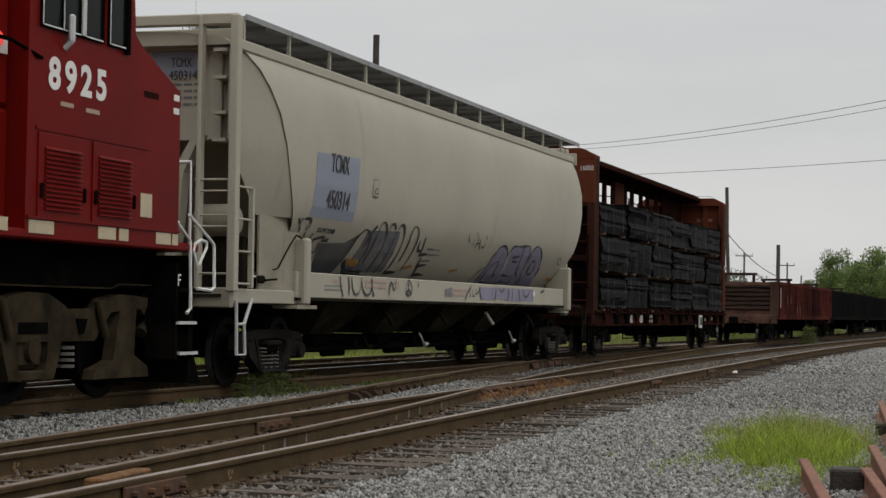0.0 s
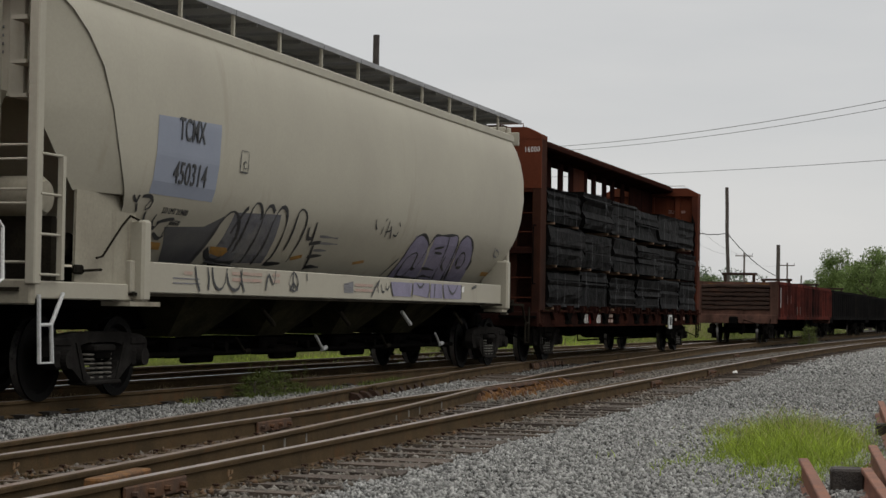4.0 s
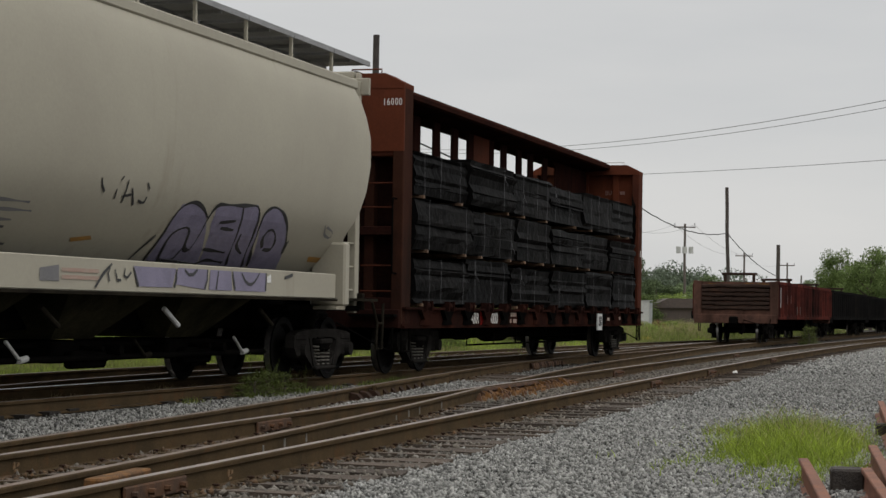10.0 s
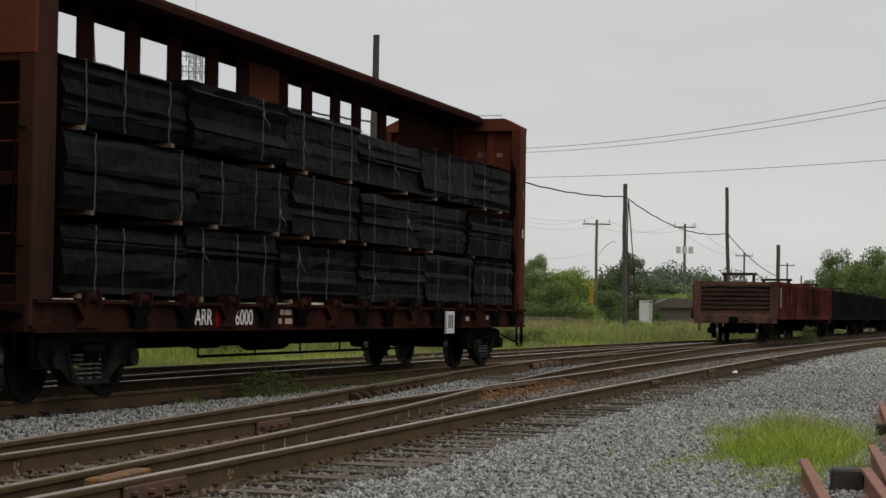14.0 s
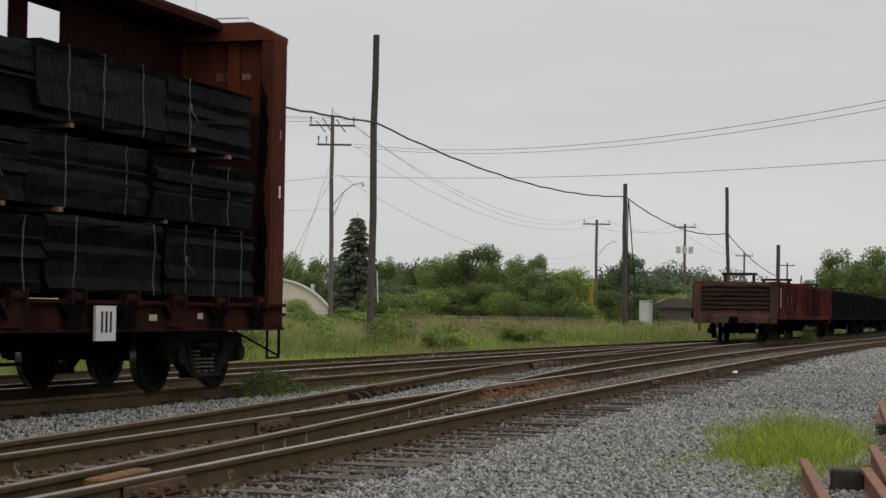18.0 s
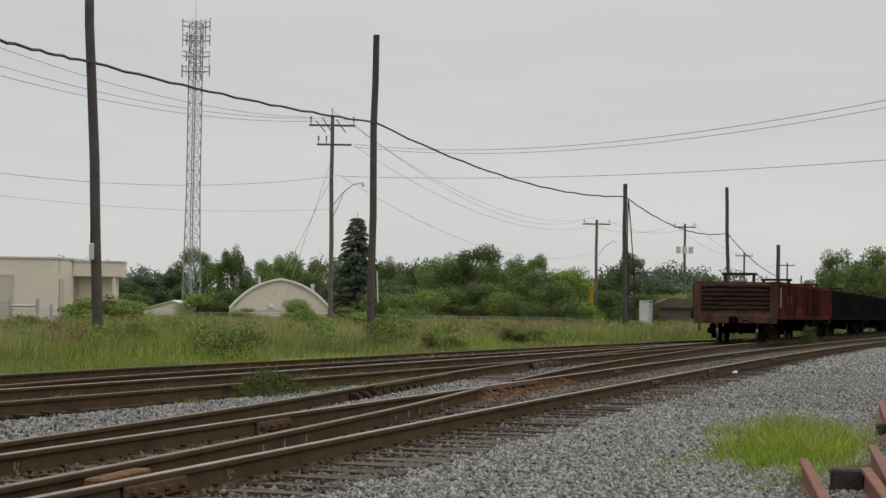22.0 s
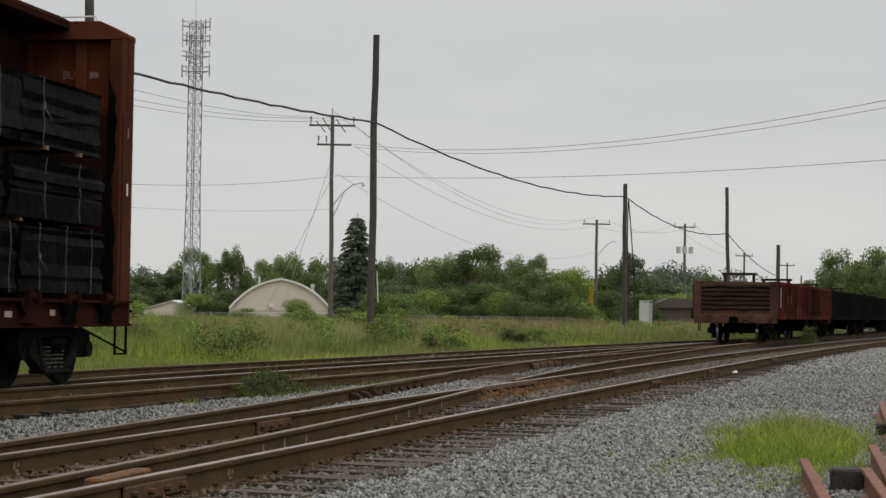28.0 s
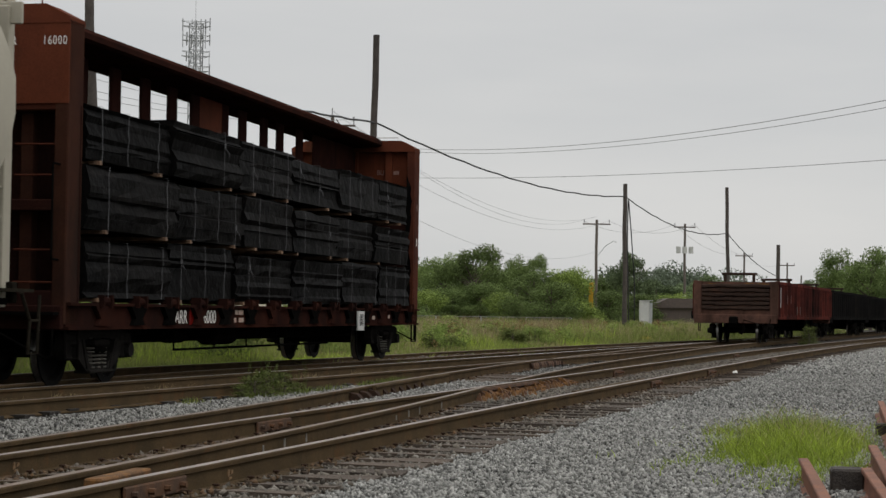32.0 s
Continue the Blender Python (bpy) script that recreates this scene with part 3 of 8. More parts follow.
def build_tracks():
    near = thing("railway_track", Matrix.Identity(4), "worn rusty yard track on old wooden ties", "railway track", kind="structure")
    lay_rail(near, near_y, -30, 150, rail_head)
    lay_rail(near, lambda x: near_y(x) + GAUGE, -30, 150, rail_head)
    turnout = thing("turnout_track", Matrix.Identity(4), "diverging turnout rails with rusty frog castings", "railway track", kind="structure")
    lay_rail(turnout, cross_y, -4, 80, rail_head_dull)
    lay_rail(turnout, lambda x: cross_y(x) - GAUGE, -4, 24.4, rail_head_dull)
    lay_rail(turnout, lambda x: cross_y(x) - GAUGE, 27.5, 80, rail_head_dull)
    main = thing("main_track", Matrix.Identity(4), "yard track with polished far rail, wooden ties and weeds", "railway track", kind="structure")
    lay_rail(main, lambda x: main_near, -60, 200, rail_head_dull, 4)
    lay_rail(main, lambda x: main_far, -60, 200, rail_polished, 4)
    rear = thing("rear_track", Matrix.Identity(4), "overgrown dull brown rear track", "railway track", kind="structure")
    lay_rail(rear, rear_y, 2, 108, rail_head_dull, 2, z_of=rear_z)
    lay_rail(rear, lambda x: rear_y(x) - GAUGE, 2, 108, rail_head_dull, 2, z_of=rear_z)
    ties(near, near_y, lambda x: (near_y(x) - 0.8, max(near_y(x) + GAUGE, cross_y(x) if x < 34 else 0) + 0.5), 5, 90, 0.56, 11)
    ties(main, lambda x: main_near, lambda x: (main_near - 0.08, main_far + 0.5), 12, 100, 0.58, 17, tie_oily_shaded)


ground_sheet()
build_tracks()


# ---- the moving train ----
MOVERS = []      # (thing, offset along the train, height over the rail, sideways, first pivot, second pivot)
SPINNERS = []    # (wheelset, its place in its truck, radius)


def rides(ob, offset, a, b, up=0.0, side=0.0):
    MOVERS.append((ob, offset, up, side, a, b))
    return ob


WHEEL = [(0.06, -0.06), (0.1, -0.075), (0.12, -0.045), (0.33, -0.03), (0.37, -0.06), (0.425, -0.055), (0.43, 0.045), (0.455, 0.055), (0.455, 0.075), (0.37, 0.075),
         (0.33, 0.01), (0.12, 0.02), (0.06, 0.05)]


def wheelset_mesh(radius=0.43):
    s = Shape()
    k = radius / 0.43
    for side in (-1, 1):
        prof = [(r * k, o * -side * -1 + side * 0.755) if side < 0 else (r * k, -o + 0.755) for r, o in WHEEL]
        s.lathe(prof, 28)
        s.rod((0, side * 0.8, 0), (0, side * 1.02, 0), 0.075, 12)
    s.rod((0, -0.8, 0), (0, 0.8, 0), 0.085, 12)
    for i in range(6):
        a = i * math.pi / 3
        s.rod((0.06 * math.cos(a), -1.03, 0.06 * math.sin(a)), (0.06 * math.cos(a), -1.015, 0.06 * math.sin(a)), 0.014, 6)
    return s.mesh("wheelset", wheel_steel, True)


FREIGHT_AXLE = wheelset_mesh()
LOCO_AXLE = wheelset_mesh(0.52)
_t = Shape().lathe([(0.4275, -0.042), (0.4335, -0.04), (0.4335, 0.04), (0.4275, 0.042)], 28)
_t.f = _t.f[:-2]           # an open band
TREAD = _t.mesh("tread", worn_steel, True)
_f = Shape()
# cast side frame: top member, sloping arms, bottom basket, in the x-z plane
_outline = [(-1.12, 0.62), (-0.98, 0.68), (-0.45, 0.72), (0.45, 0.72), (0.98, 0.68), (1.12, 0.62), (1.14, 0.46), (1.04, 0.36), (0.78, 0.38), (0.62, 0.3), (0.36, 0.14),
            (-0.36, 0.14), (-0.62, 0.3), (-0.78, 0.38), (-1.04, 0.36), (-1.14, 0.46)]


def ring_plate(outer, inner, y0, y1):
    """A plate with one hole: both outlines with equally many points."""
    n = len(outer)
    vs = [(x, y, z) for y in (y0, y1) for ring in (outer, inner) for x, z in ring]
    fs = []
    for i in range(n):
        j = (i + 1) % n
        fs += [(i, j, n + j, n + i), (2 * n + i, 3 * n + i, 3 * n + j, 2 * n + j), (i, 2 * n + i, 2 * n + j, j), (n + i, n + j, 3 * n + j, 3 * n + i)]
    return vs, fs


_hole = [(-0.5, 0.56), (-0.45, 0.58), (-0.3, 0.6), (0.3, 0.6), (0.45, 0.58), (0.5, 0.56), (0.5, 0.5), (0.46, 0.42), (0.4, 0.38), (0.36, 0.3), (0.26, 0.24),
         (-0.26, 0.24), (-0.36, 0.3), (-0.4, 0.38), (-0.46, 0.42), (-0.5, 0.5)]
_f.add(*ring_plate(_outline, _hole, -0.07, 0.07))
for _s in (-1, 1):
    _f.box(_s * 0.89 - 0.13, _s * 0.89 + 0.13, -0.1, 0.1, 0.32, 0.52, 0.03)
    _f.prism([(_s * 0.52, 0.6), (_s * 0.6, 0.6), (_s * 0.42, 0.2), (_s * 0.34, 0.2)], "y", -0.085, 0.085)
for _s in (-1, 1):
    _f.rod((_s * 0.89, -0.17, 0.43), (_s * 0.89, 0.17, 0.43), 0.1, 14)
    _f.box(_s * 0.89 - 0.2, _s * 0.89 + 0.2, -0.085, 0.085, 0.56, 0.66, 0.02)
_f.box(-0.4, 0.4, -0.12, 0.12, 0.14, 0.19, 0.015).box(-0.24, 0.24, -0.13, 0.13, 0.5, 0.58, 0.02)
SIDE_FRAME = _f.mesh("side_frame", side_frame_dust)
_c = Shape()
for _k in (-0.2, 0.0, 0.2):
    for _i in range(6):
        _c.lathe([(0.03, 0), (0.08, 0.004), (0.09, 0.016), (0.08, 0.028), (0.03, 0.032)], 12)
        for _v in range(len(_c.v) - 60, len(_c.v)):
            _x, _y, _z = _c.v[_v]
            _c.v[_v] = (_x + _k, _z, 0.2 + _i * 0.05 + _y)
SPRING_GROUP = _c.mesh("spring_nest", springy, True)
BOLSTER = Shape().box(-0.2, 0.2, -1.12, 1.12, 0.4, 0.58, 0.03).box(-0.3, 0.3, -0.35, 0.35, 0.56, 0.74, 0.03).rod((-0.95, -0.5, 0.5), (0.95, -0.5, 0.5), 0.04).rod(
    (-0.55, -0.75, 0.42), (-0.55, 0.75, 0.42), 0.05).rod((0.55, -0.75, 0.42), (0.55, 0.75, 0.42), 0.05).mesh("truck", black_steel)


def truck(car, x):
    t = part("truck", BOLSTER, black_steel, car, "grimy cast steel freight truck", at=pose(x, 0, 0))
    for y in (-1.02, 1.02):
        part("side_frame", SIDE_FRAME, side_frame_dust, t, "dusty cast side frame", at=pose(0, y, 0))
        part("spring_nest", SPRING_GROUP, springy, t, "dusty coil springs", at=pose(0, y, 0))
    for dx in (-0.89, 0.89):
        w = part("wheelset", FREIGHT_AXLE, wheel_steel, t, "dark steel wheels on an axle", at=pose(dx, 0, 0.43))
        for side in (-1, 1):
            part("tread", TREAD, worn_steel, w, "polished wheel tread", at=pose(0, side * 0.755, 0))
        SPINNERS.append((w, dx, 0.43))
    return t


def coupler(car, x, way):
    s = Shape().box(min(x, x + way * 0.75), max(x, x + way * 0.75), -0.09, 0.09, 0.72, 0.92, 0.02)
    s.box(min(x + way * 0.6, x + way * 0.95), max(x + way * 0.6, x + way * 0.95), -0.2, 0.12, 0.68, 0.98, 0.05)
    part("coupler", s, black_steel, car)
    part("air_hose", Shape().pipe([(x, -0.35, 0.7), (x + way * 0.15, -0.36, 0.45), (x + way * 0.4, -0.3, 0.32), (x + way * 0.65, -0.15, 0.4)], 0.025), black_steel, car)


# -- covered hopper --
HZ = [1.52, 1.7, 1.9, 2.1, 2.24, 2.4, 2.7, 3.1, 3.5, 3.8, 4.02, 4.18, 4.28]
HW = [0.95, 1.13, 1.295, 1.42, 1.485, 1.535, 1.58, 1.6, 1.585, 1.55, 1.5, 1.43, 1.36]
HOP_LEN = 19.6


def hop_half(z):
    return 1.432 if z < 1.51 else float(np.interp(z, HZ, HW))


def hop_end(z):
    """How far the side sheet is set back from the car's end at a height."""
    return float(np.interp(z, [1.5, 2.14, 2.4, 2.58, 3.04, 3.35, 3.66, 3.97, 4.1, 4.2, 4.28], [2.35, 1.98, 1.75, 1.61, 1.4, 1.28, 1.06, 0.72, 0.52, 0.34, 0.2]))


def hop_far_end(z):
    """The same at the other end, which is cut steeper."""
    return float(np.interp(z, [1.5, 2.1, 2.35, 2.62, 3.0, 3.3, 3.5, 3.77, 4.0, 4.17, 4.28], [1.6, 1.75, 1.58, 1.42, 1.29, 1.24, 1.25, 1.34, 1.45, 1.52, 1.58]))


def on_side(points, material, car, name, lift=0.006, label=""):
    """A flat painted patch that follows the hopper's curved side; a convex outline of (x, z)."""
    zs = [p[1] for p in points]
    lo, hi = min(zs), max(zs)
    n = max(2, int((hi - lo) / 0.05) + 1)
    s = Shape()
    rows = []
    for i in range(n + 1):
        z = lo + (hi - lo) * i / n
        zz = min(max(z, lo + 1e-4), hi - 1e-4)
        cuts = []
        for (xa, za), (xb, zb) in zip(points, points[1:] + points[:1]):
            if (za - zz) * (zb - zz) <= 0 and za != zb:
                cuts.append(xa + (xb - xa) * (zz - za) / (zb - za))
        if cuts:
            rows.append((min(cuts), max(cuts), z))
    vs = []
    for a, b, z in rows:
        y = -hop_half(z) - lift
        vs += [(a, y, z), (b, y, z)]
    s.add(vs, [(2 * i, 2 * i + 1, 2 * i + 3, 2 * i + 2) for i in range(len(rows) - 1)])
    return part(name, s, material, car, label)


def stroke(car, lines, width, material, name="graffiti_line", lift=0.01, label="", rounds=1):
    """Sprayed lines on the curved side, each a part."""
    for pts in lines:
        fine = []
        for (xa, za), (xb, zb) in zip(pts, pts[1:]):
            n = max(1, int(math.hypot(xb - xa, zb - za) / 0.08))
            fine += [(xa + (xb - xa) * i / n, za + (zb - za) * i / n) for i in range(n)]
        fine.append(pts[-1])
        for _ in range(rounds):
            fine = [fine[0]] + [((a[0] + 2 * b[0] + c[0]) / 4, (a[1] + 2 * b[1] + c[1]) / 4) for a, b, c in zip(fine, fine[1:], fine[2:])] + [fine[-1]]
        vs = []
        s = Shape()
        for i, (x, z) in enumerate(fine):
            a, b = fine[max(i - 1, 0)], fine[min(i + 1, len(fine) - 1)]
            d = Vector((b[0] - a[0], b[1] - a[1]))
            d = d.normalized() if d.length else Vector((1, 0))
            w = width * (0.75 + 0.35 * math.sin(i * 0.7)) / 2
            for k in (-1, 1):
                px, pz = x - d.y * w * k, z + d.x * w * k
                vs.append((px, -hop_half(pz) - lift, pz))
        s.add(vs, [(2 * i, 2 * i + 1, 2 * i + 3, 2 * i + 2) for i in range(len(fine) - 1)])
        part(name, s, material, car, label)


def hopper_car():
    car = thing("hopper_car", pose(0, 0, 0), "beige covered hopper wagon with graffiti and blue-grey number panel", "rail wagon")
    # barrel-sided body with sloping ends
    s = Shape()
    n = len(HZ)
    rings = []
    stations = [("a", 0), *[("m", x) for x in np.linspace(2.6, HOP_LEN - 2.6, 7)], ("b", 0)]
    for kind, x in stations:
        for sgn in (-1, 1):
            for z, w in zip(HZ, HW):
                xx = hop_end(z) if kind == "a" else HOP_LEN - hop_far_end(z) if kind == "b" else x
                rings.append((xx, sgn * w, z))
    fs = []
    m = len(stations)
    for k in range(m - 1):
        for sgn in (0, 1):
            for i in range(n - 1):
                a, b = (2 * k + sgn) * n + i, (2 * k + 2 + sgn) * n + i
                fs.append((a, b, b + 1, a + 1))
        fs.append((2 * k * n + n - 1, (2 * k + 1) * n + n - 1, (2 * k + 3) * n + n - 1, (2 * k + 2) * n + n - 1))
        fs.append((2 * k * n, (2 * k + 2) * n, (2 * k + 3) * n, (2 * k + 1) * n))
    s.add(rings, fs)
    part("body", s, hopper_paint, car, smooth=True)
    # sloping end sheets, a touch inside the side sheets' edges
    for flip in (0, 1):
        e = Shape()
        vs = []
        for z, w in zip(HZ, HW):
            x = (hop_far_end(z) if flip else hop_end(z)) + 0.03 + 0.12 * (4.28 - z) / 2.8
            x = max(x, 0.54)
            x = HOP_LEN - x if flip else x
            vs += [(x, -min(w - 0.03, 1.29 if z > 2.6 else 9), z), (x, min(w - 0.03, 1.29 if z > 2.6 else 9), z)]
        e.add(vs, [(2 * i, 2 * i + 1, 2 * i + 3, 2 * i + 2) for i in range(n - 1)])
        part("slope_sheet", e, hopper_paint, car, "dusty sloping end sheet")
    # top rail and roof
    for y in (-1, 1):
        part("top_rail", Shape().box(0.12, HOP_LEN - 1.42, min(y * 1.44, y * 1.33), max(y * 1.44, y * 1.33), 4.2, 4.34, 0.02), hopper_paint, car)
    part("roof", Shape().prism([(-1.34, 4.27), (1.34, 4.27), (1.2, 4.36), (0.7, 4.43), (0, 4.46), (-0.7, 4.43), (-1.2, 4.36)], "x", 0.14, HOP_LEN - 1.45), hopper_paint, car, smooth=True)
    part("hatch_coaming", Shape().box(1.2, HOP_LEN - 1.2, -0.28, 0.28, 4.42, 4.52, 0.03), hopper_paint, car)
    # roof walk on stanchions
    x = 0.35
    while x < HOP_LEN - 1.2:
        part("walk_panel", Shape().box(x, min(x + 1.5, HOP_LEN - 0.75), -1.42, -0.72, 4.62, 4.65).box(x, min(x + 1.5, HOP_LEN - 0.75), -1.44, -1.41, 4.6, 4.67)
             .box(x, min(x + 1.5, HOP_LEN - 0.75), -0.75, -0.71, 4.56, 4.66).box(x + 0.72, x + 0.76, -1.4, -0.74, 4.57, 4.62), walk_grey, car, "dull grey roof walk grating")
        part("stanchion", Shape().box(x, x + 0.045, -1.4, -1.36, 4.3, 4.63), hopper_paint, car)
        part("walk_bracket", Shape().box(x + 0.02, x + 0.045, -1.36, -0.76, 4.585, 4.62).box(x + 0.02, x + 0.045, -0.76, -0.73, 4.38, 4.6), walk_grey, car)
        x += 1.53
    # side sills, body brackets, end sills
    for y in (-1, 1):
        part("side_sill", Shape().box(2.2, HOP_LEN - 2.2, min(y * 1.43, y * 1.3), max(y * 1.43, y * 1.3), 1.15, 1.5, 0.012)
             .box(0.1, 2.3, min(y * 1.4, y * 1.2), max(y * 1.4, y * 1.2), 1.06, 1.24, 0.012), hopper_paint, car)
        # kept dark so little light bounces up onto the tucked-in side
        part("sill_ledge", Shape().box(2.2, HOP_LEN - 2.2, min(y * 1.3, y * 0.9), max(y * 1.3, y * 0.9), 1.44, 1.49), hopper_dark, car, "dirty ledge behind the side sill, dark to cut bounced light")
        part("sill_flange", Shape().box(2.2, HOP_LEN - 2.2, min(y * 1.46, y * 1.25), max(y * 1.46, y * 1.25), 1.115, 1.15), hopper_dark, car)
        for x in (2.3, 17.5):
            part("bolster_bracket", Shape().box(x, x + 0.2, min(y * 1.53, y * 1.0), max(y * 1.53, y * 1.0), 1.05, 1.95, 0.03), hopper_paint, car)
            part("shear_plate", Shape().box(x - 0.9 if x < 9 else x - 0.1, x if x < 9 else x + 0.45, min(y * 1.36, y * 1.32), max(y * 1.36, y * 1.32), 1.2, 1.5)
                 .box(x - 0.25, x + (0.5 if x < 9 else 0.1), min(y * 1.5, y * 0.9), max(y * 1.5, y * 0.9), 1.0, 1.05), hopper_grimy, car)
    part("centre_sill", Shape().box(-0.1, HOP_LEN + 0.1, -0.28, 0.28, 0.72, 1.12, 0.02).box(0.4, 3.3, -1.15, 1.15, 0.98, 1.06).box(HOP_LEN - 3.3, HOP_LEN - 0.4, -1.15, 1.15, 0.98, 1.06), black_steel, car)
    for x0 in (0.02, HOP_LEN - 0.14):
        ys = 1.42 if x0 < 1 else 1.1
        part("end_sill", Shape().box(x0, x0 + 0.12, -ys, ys, 1.0, 1.25, 0.015), hopper_grimy if x0 < 1 else hopper_dark, car)
        yb = 1.45 if x0 < 1 else 0.9
        part("top_beam", Shape().box(x0, x0 + 0.12, -yb, yb, 4.5, 4.64, 0.015), hopper_paint, car)
    # end posts, ladders, and the upright end panel with its lettering
    for flip in (0, 1):
        def X(v):
            return HOP_LEN - v if flip else v
        sg = -1 if not flip else 1
        for y in (-1.42, -0.96, 0.96, 1.42):
            x0, x1 = sorted((X(0.0), X(0.14)))
            if flip and y == -1.42:
                continue
            part("end_post", Shape().box(x0, x1, y - (0.055 if abs(y) > 1 else 0.028), y + (0.055 if abs(y) > 1 else 0.028), 1.2, 4.62, 0.012), hopper_paint, car)
        if flip:
            part("end_post", Shape().box(X(0.3), X(0.18), -1.03, -0.9, 0.95, 4.5, 0.012), hopper_paint, car)
            part("stile", Shape().box(X(0.86), X(0.8), -1.02, -0.96, 1.2, 2.9), hopper_paint, car)
            for z in (1.3, 1.65, 2.0, 2.35, 2.7):
                part("rung", Shape().rod((X(0.84), -0.99, z), (X(0.24), -0.99, z), 0.014), hopper_paint, car)
        x0, x1 = sorted((X(0.42), X(0.5)))
        part("end_panel", Shape().box(x0, x1, -0.9 if flip else -1.18, 0.9 if flip else 1.18, 3.1, 4.5, 0.01), hopper_paint, car)
        x0, x1 = sorted((X(0.36), X(0.44)))
        for y in (-1.02, 1.02):
            part("panel_rib", Shape().box(x0, x1, y - 0.09, y + 0.09, 3.1, 4.45, 0.01), hopper_paint, car)
        for z in (1.42, 2.0, 2.14, 2.44, 2.58):
            if not flip:
                part("rung", Shape().rod((0.05, -1.4, z), (0.05, -0.9, z), 0.014), hopper_paint, car)
            part("rung", Shape().rod((X(0.05), 1.4, z), (X(0.05), 0.9, z), 0.014), hopper_paint, car)
        # side ladder beside the end, grab irons and stirrup
        for k in range(0 if flip else 4):
            if k == 0:
                part("stile", Shape().box(0.5, 0.56, -1.5, -1.44, 1.25, 2.5), hopper_paint, car)
            part("rung", Shape().rod((X(0.1), -1.47, 1.3 + k * 0.4), (X(0.53), -1.47, 1.3 + k * 0.4), 0.014), hopper_paint, car)
        part("stirrup", Shape().pipe([(X(0.16), -1.44, 1.1), (X(0.2), -1.44, 0.42), (X(0.46), -1.44, 0.42), (X(0.42), -1.44, 0.8), (X(0.66), -1.44, 1.12)], 0.022).rod(
            (X(0.18), -1.44, 0.8), (X(0.42), -1.44, 0.8), 0.018), hopper_dark if flip else cabinet_grey, car, "worn grey steel stirrup step")
        for y in (-1, 1):
            part("knee_brace", Shape().prism([(y * 0.95, 3.15), (y * 0.84, 3.15), (y * 0.6, 2.72), (y * 0.45, 1.2), (y * 0.58, 1.2), (y * 0.72, 2.68)], "x", *sorted((X(0.1), X(0.32)))), hopper_paint, car)
            # shear sheet bridging the end post and the side sheet's curved edge
            sheet = Shape()
            levels = (4.18, 4.05, 3.9, 3.75, 3.6, 3.35, 3.1, 2.95, 2.8, 2.64, 2.4, 2.2)
            for z in levels:
                far = (hop_far_end(z) if flip else hop_end(z)) + 0.02
                near_x = min(0.12 if z >= 3.1 else 0.12 + (3.1 - z) * 1.05, far - 0.05)
                for t in (0.0, 0.5, 1.0):
                    sheet.v.append((X(near_x + (far - near_x) * t), y * (1.3 + (hop_half(z) - 0.012 - 1.3) * t), z))
            sheet.f += [(3 * i + j, 3 * i + j + 1, 3 * i + j + 4, 3 * i + j + 3) for i in range(len(levels) - 1) for j in (0, 1)]
            if not flip:
                part("shear_sheet", sheet, hopper_paint, car, "flat beige end shear sheet", smooth=True)
            for z in (() if flip else (4.2, 3.86, 3.42, 3.08)):
                part("shelf_bracket", Shape().box(*sorted((X(0.1), X(0.42))), min(y * 1.28, y * 1.1), max(y * 1.28, y * 1.1), z - 0.02, z + 0.02), hopper_paint, car)
        part("fascia", Shape().box(*sorted((X(0.34), X(0.4))), -1.25, 1.25, 4.24, 4.5, 0.01), hopper_paint, car)
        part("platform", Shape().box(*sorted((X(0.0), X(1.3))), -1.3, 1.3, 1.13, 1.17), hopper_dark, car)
    part("end_number_panel", Shape().box(0.405, 0.418, -0.82, -0.12, 3.93, 4.24), logo_blue, car, "blue-grey panel on the end")
    end_face = Matrix(((0, 0, -1, 0.395), (-1, 0, 0, 0), (0, 1, 0, 0), (0, 0, 0, 1)))
    lettering("TCMX", 0.12, black_paint, car, Matrix.Translation((0, -0.39, 4.035)) @ end_face, squeeze=0.6)
    lettering("450314", 0.12, black_paint, car, Matrix.Translation((0, -0.36, 3.87)) @ end_face, squeeze=0.78)
    for k in range(4):
        for y0, y1 in ((-0.84, -0.7), (-0.67, -0.56), (-0.53, -0.38 - 0.04 * (k % 2))):
            part("text_bar", Shape().box(0.412, 0.419, y0, y1, 3.8 - k * 0.085, 3.83 - k * 0.085), smoke_paint, car)
    # brake gear on the near platform
    part("air_reservoir", Shape().lathe([(0.02, -0.3), (0.16, -0.28), (0.21, -0.22), (0.21, 0.22), (0.16, 0.28), (0.02, 0.3)], 18, (0.6, -0.98, 2.1)), hopper_grimy, car, smooth=True)
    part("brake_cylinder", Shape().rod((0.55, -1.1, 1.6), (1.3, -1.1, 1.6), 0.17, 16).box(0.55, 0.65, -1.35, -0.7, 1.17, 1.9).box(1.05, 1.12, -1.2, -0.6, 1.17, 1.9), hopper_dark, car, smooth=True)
    part("brake_wheel", Shape().rod((0.1, -0.2, 2.6), (0.3, -0.2, 2.6), 0.03).pipe([(0.1, -0.2 + 0.25 * math.cos(a), 2.6 + 0.25 * math.sin(a)) for a in np.linspace(0, 2 * math.pi, 17)], 0.02), black_steel, car)
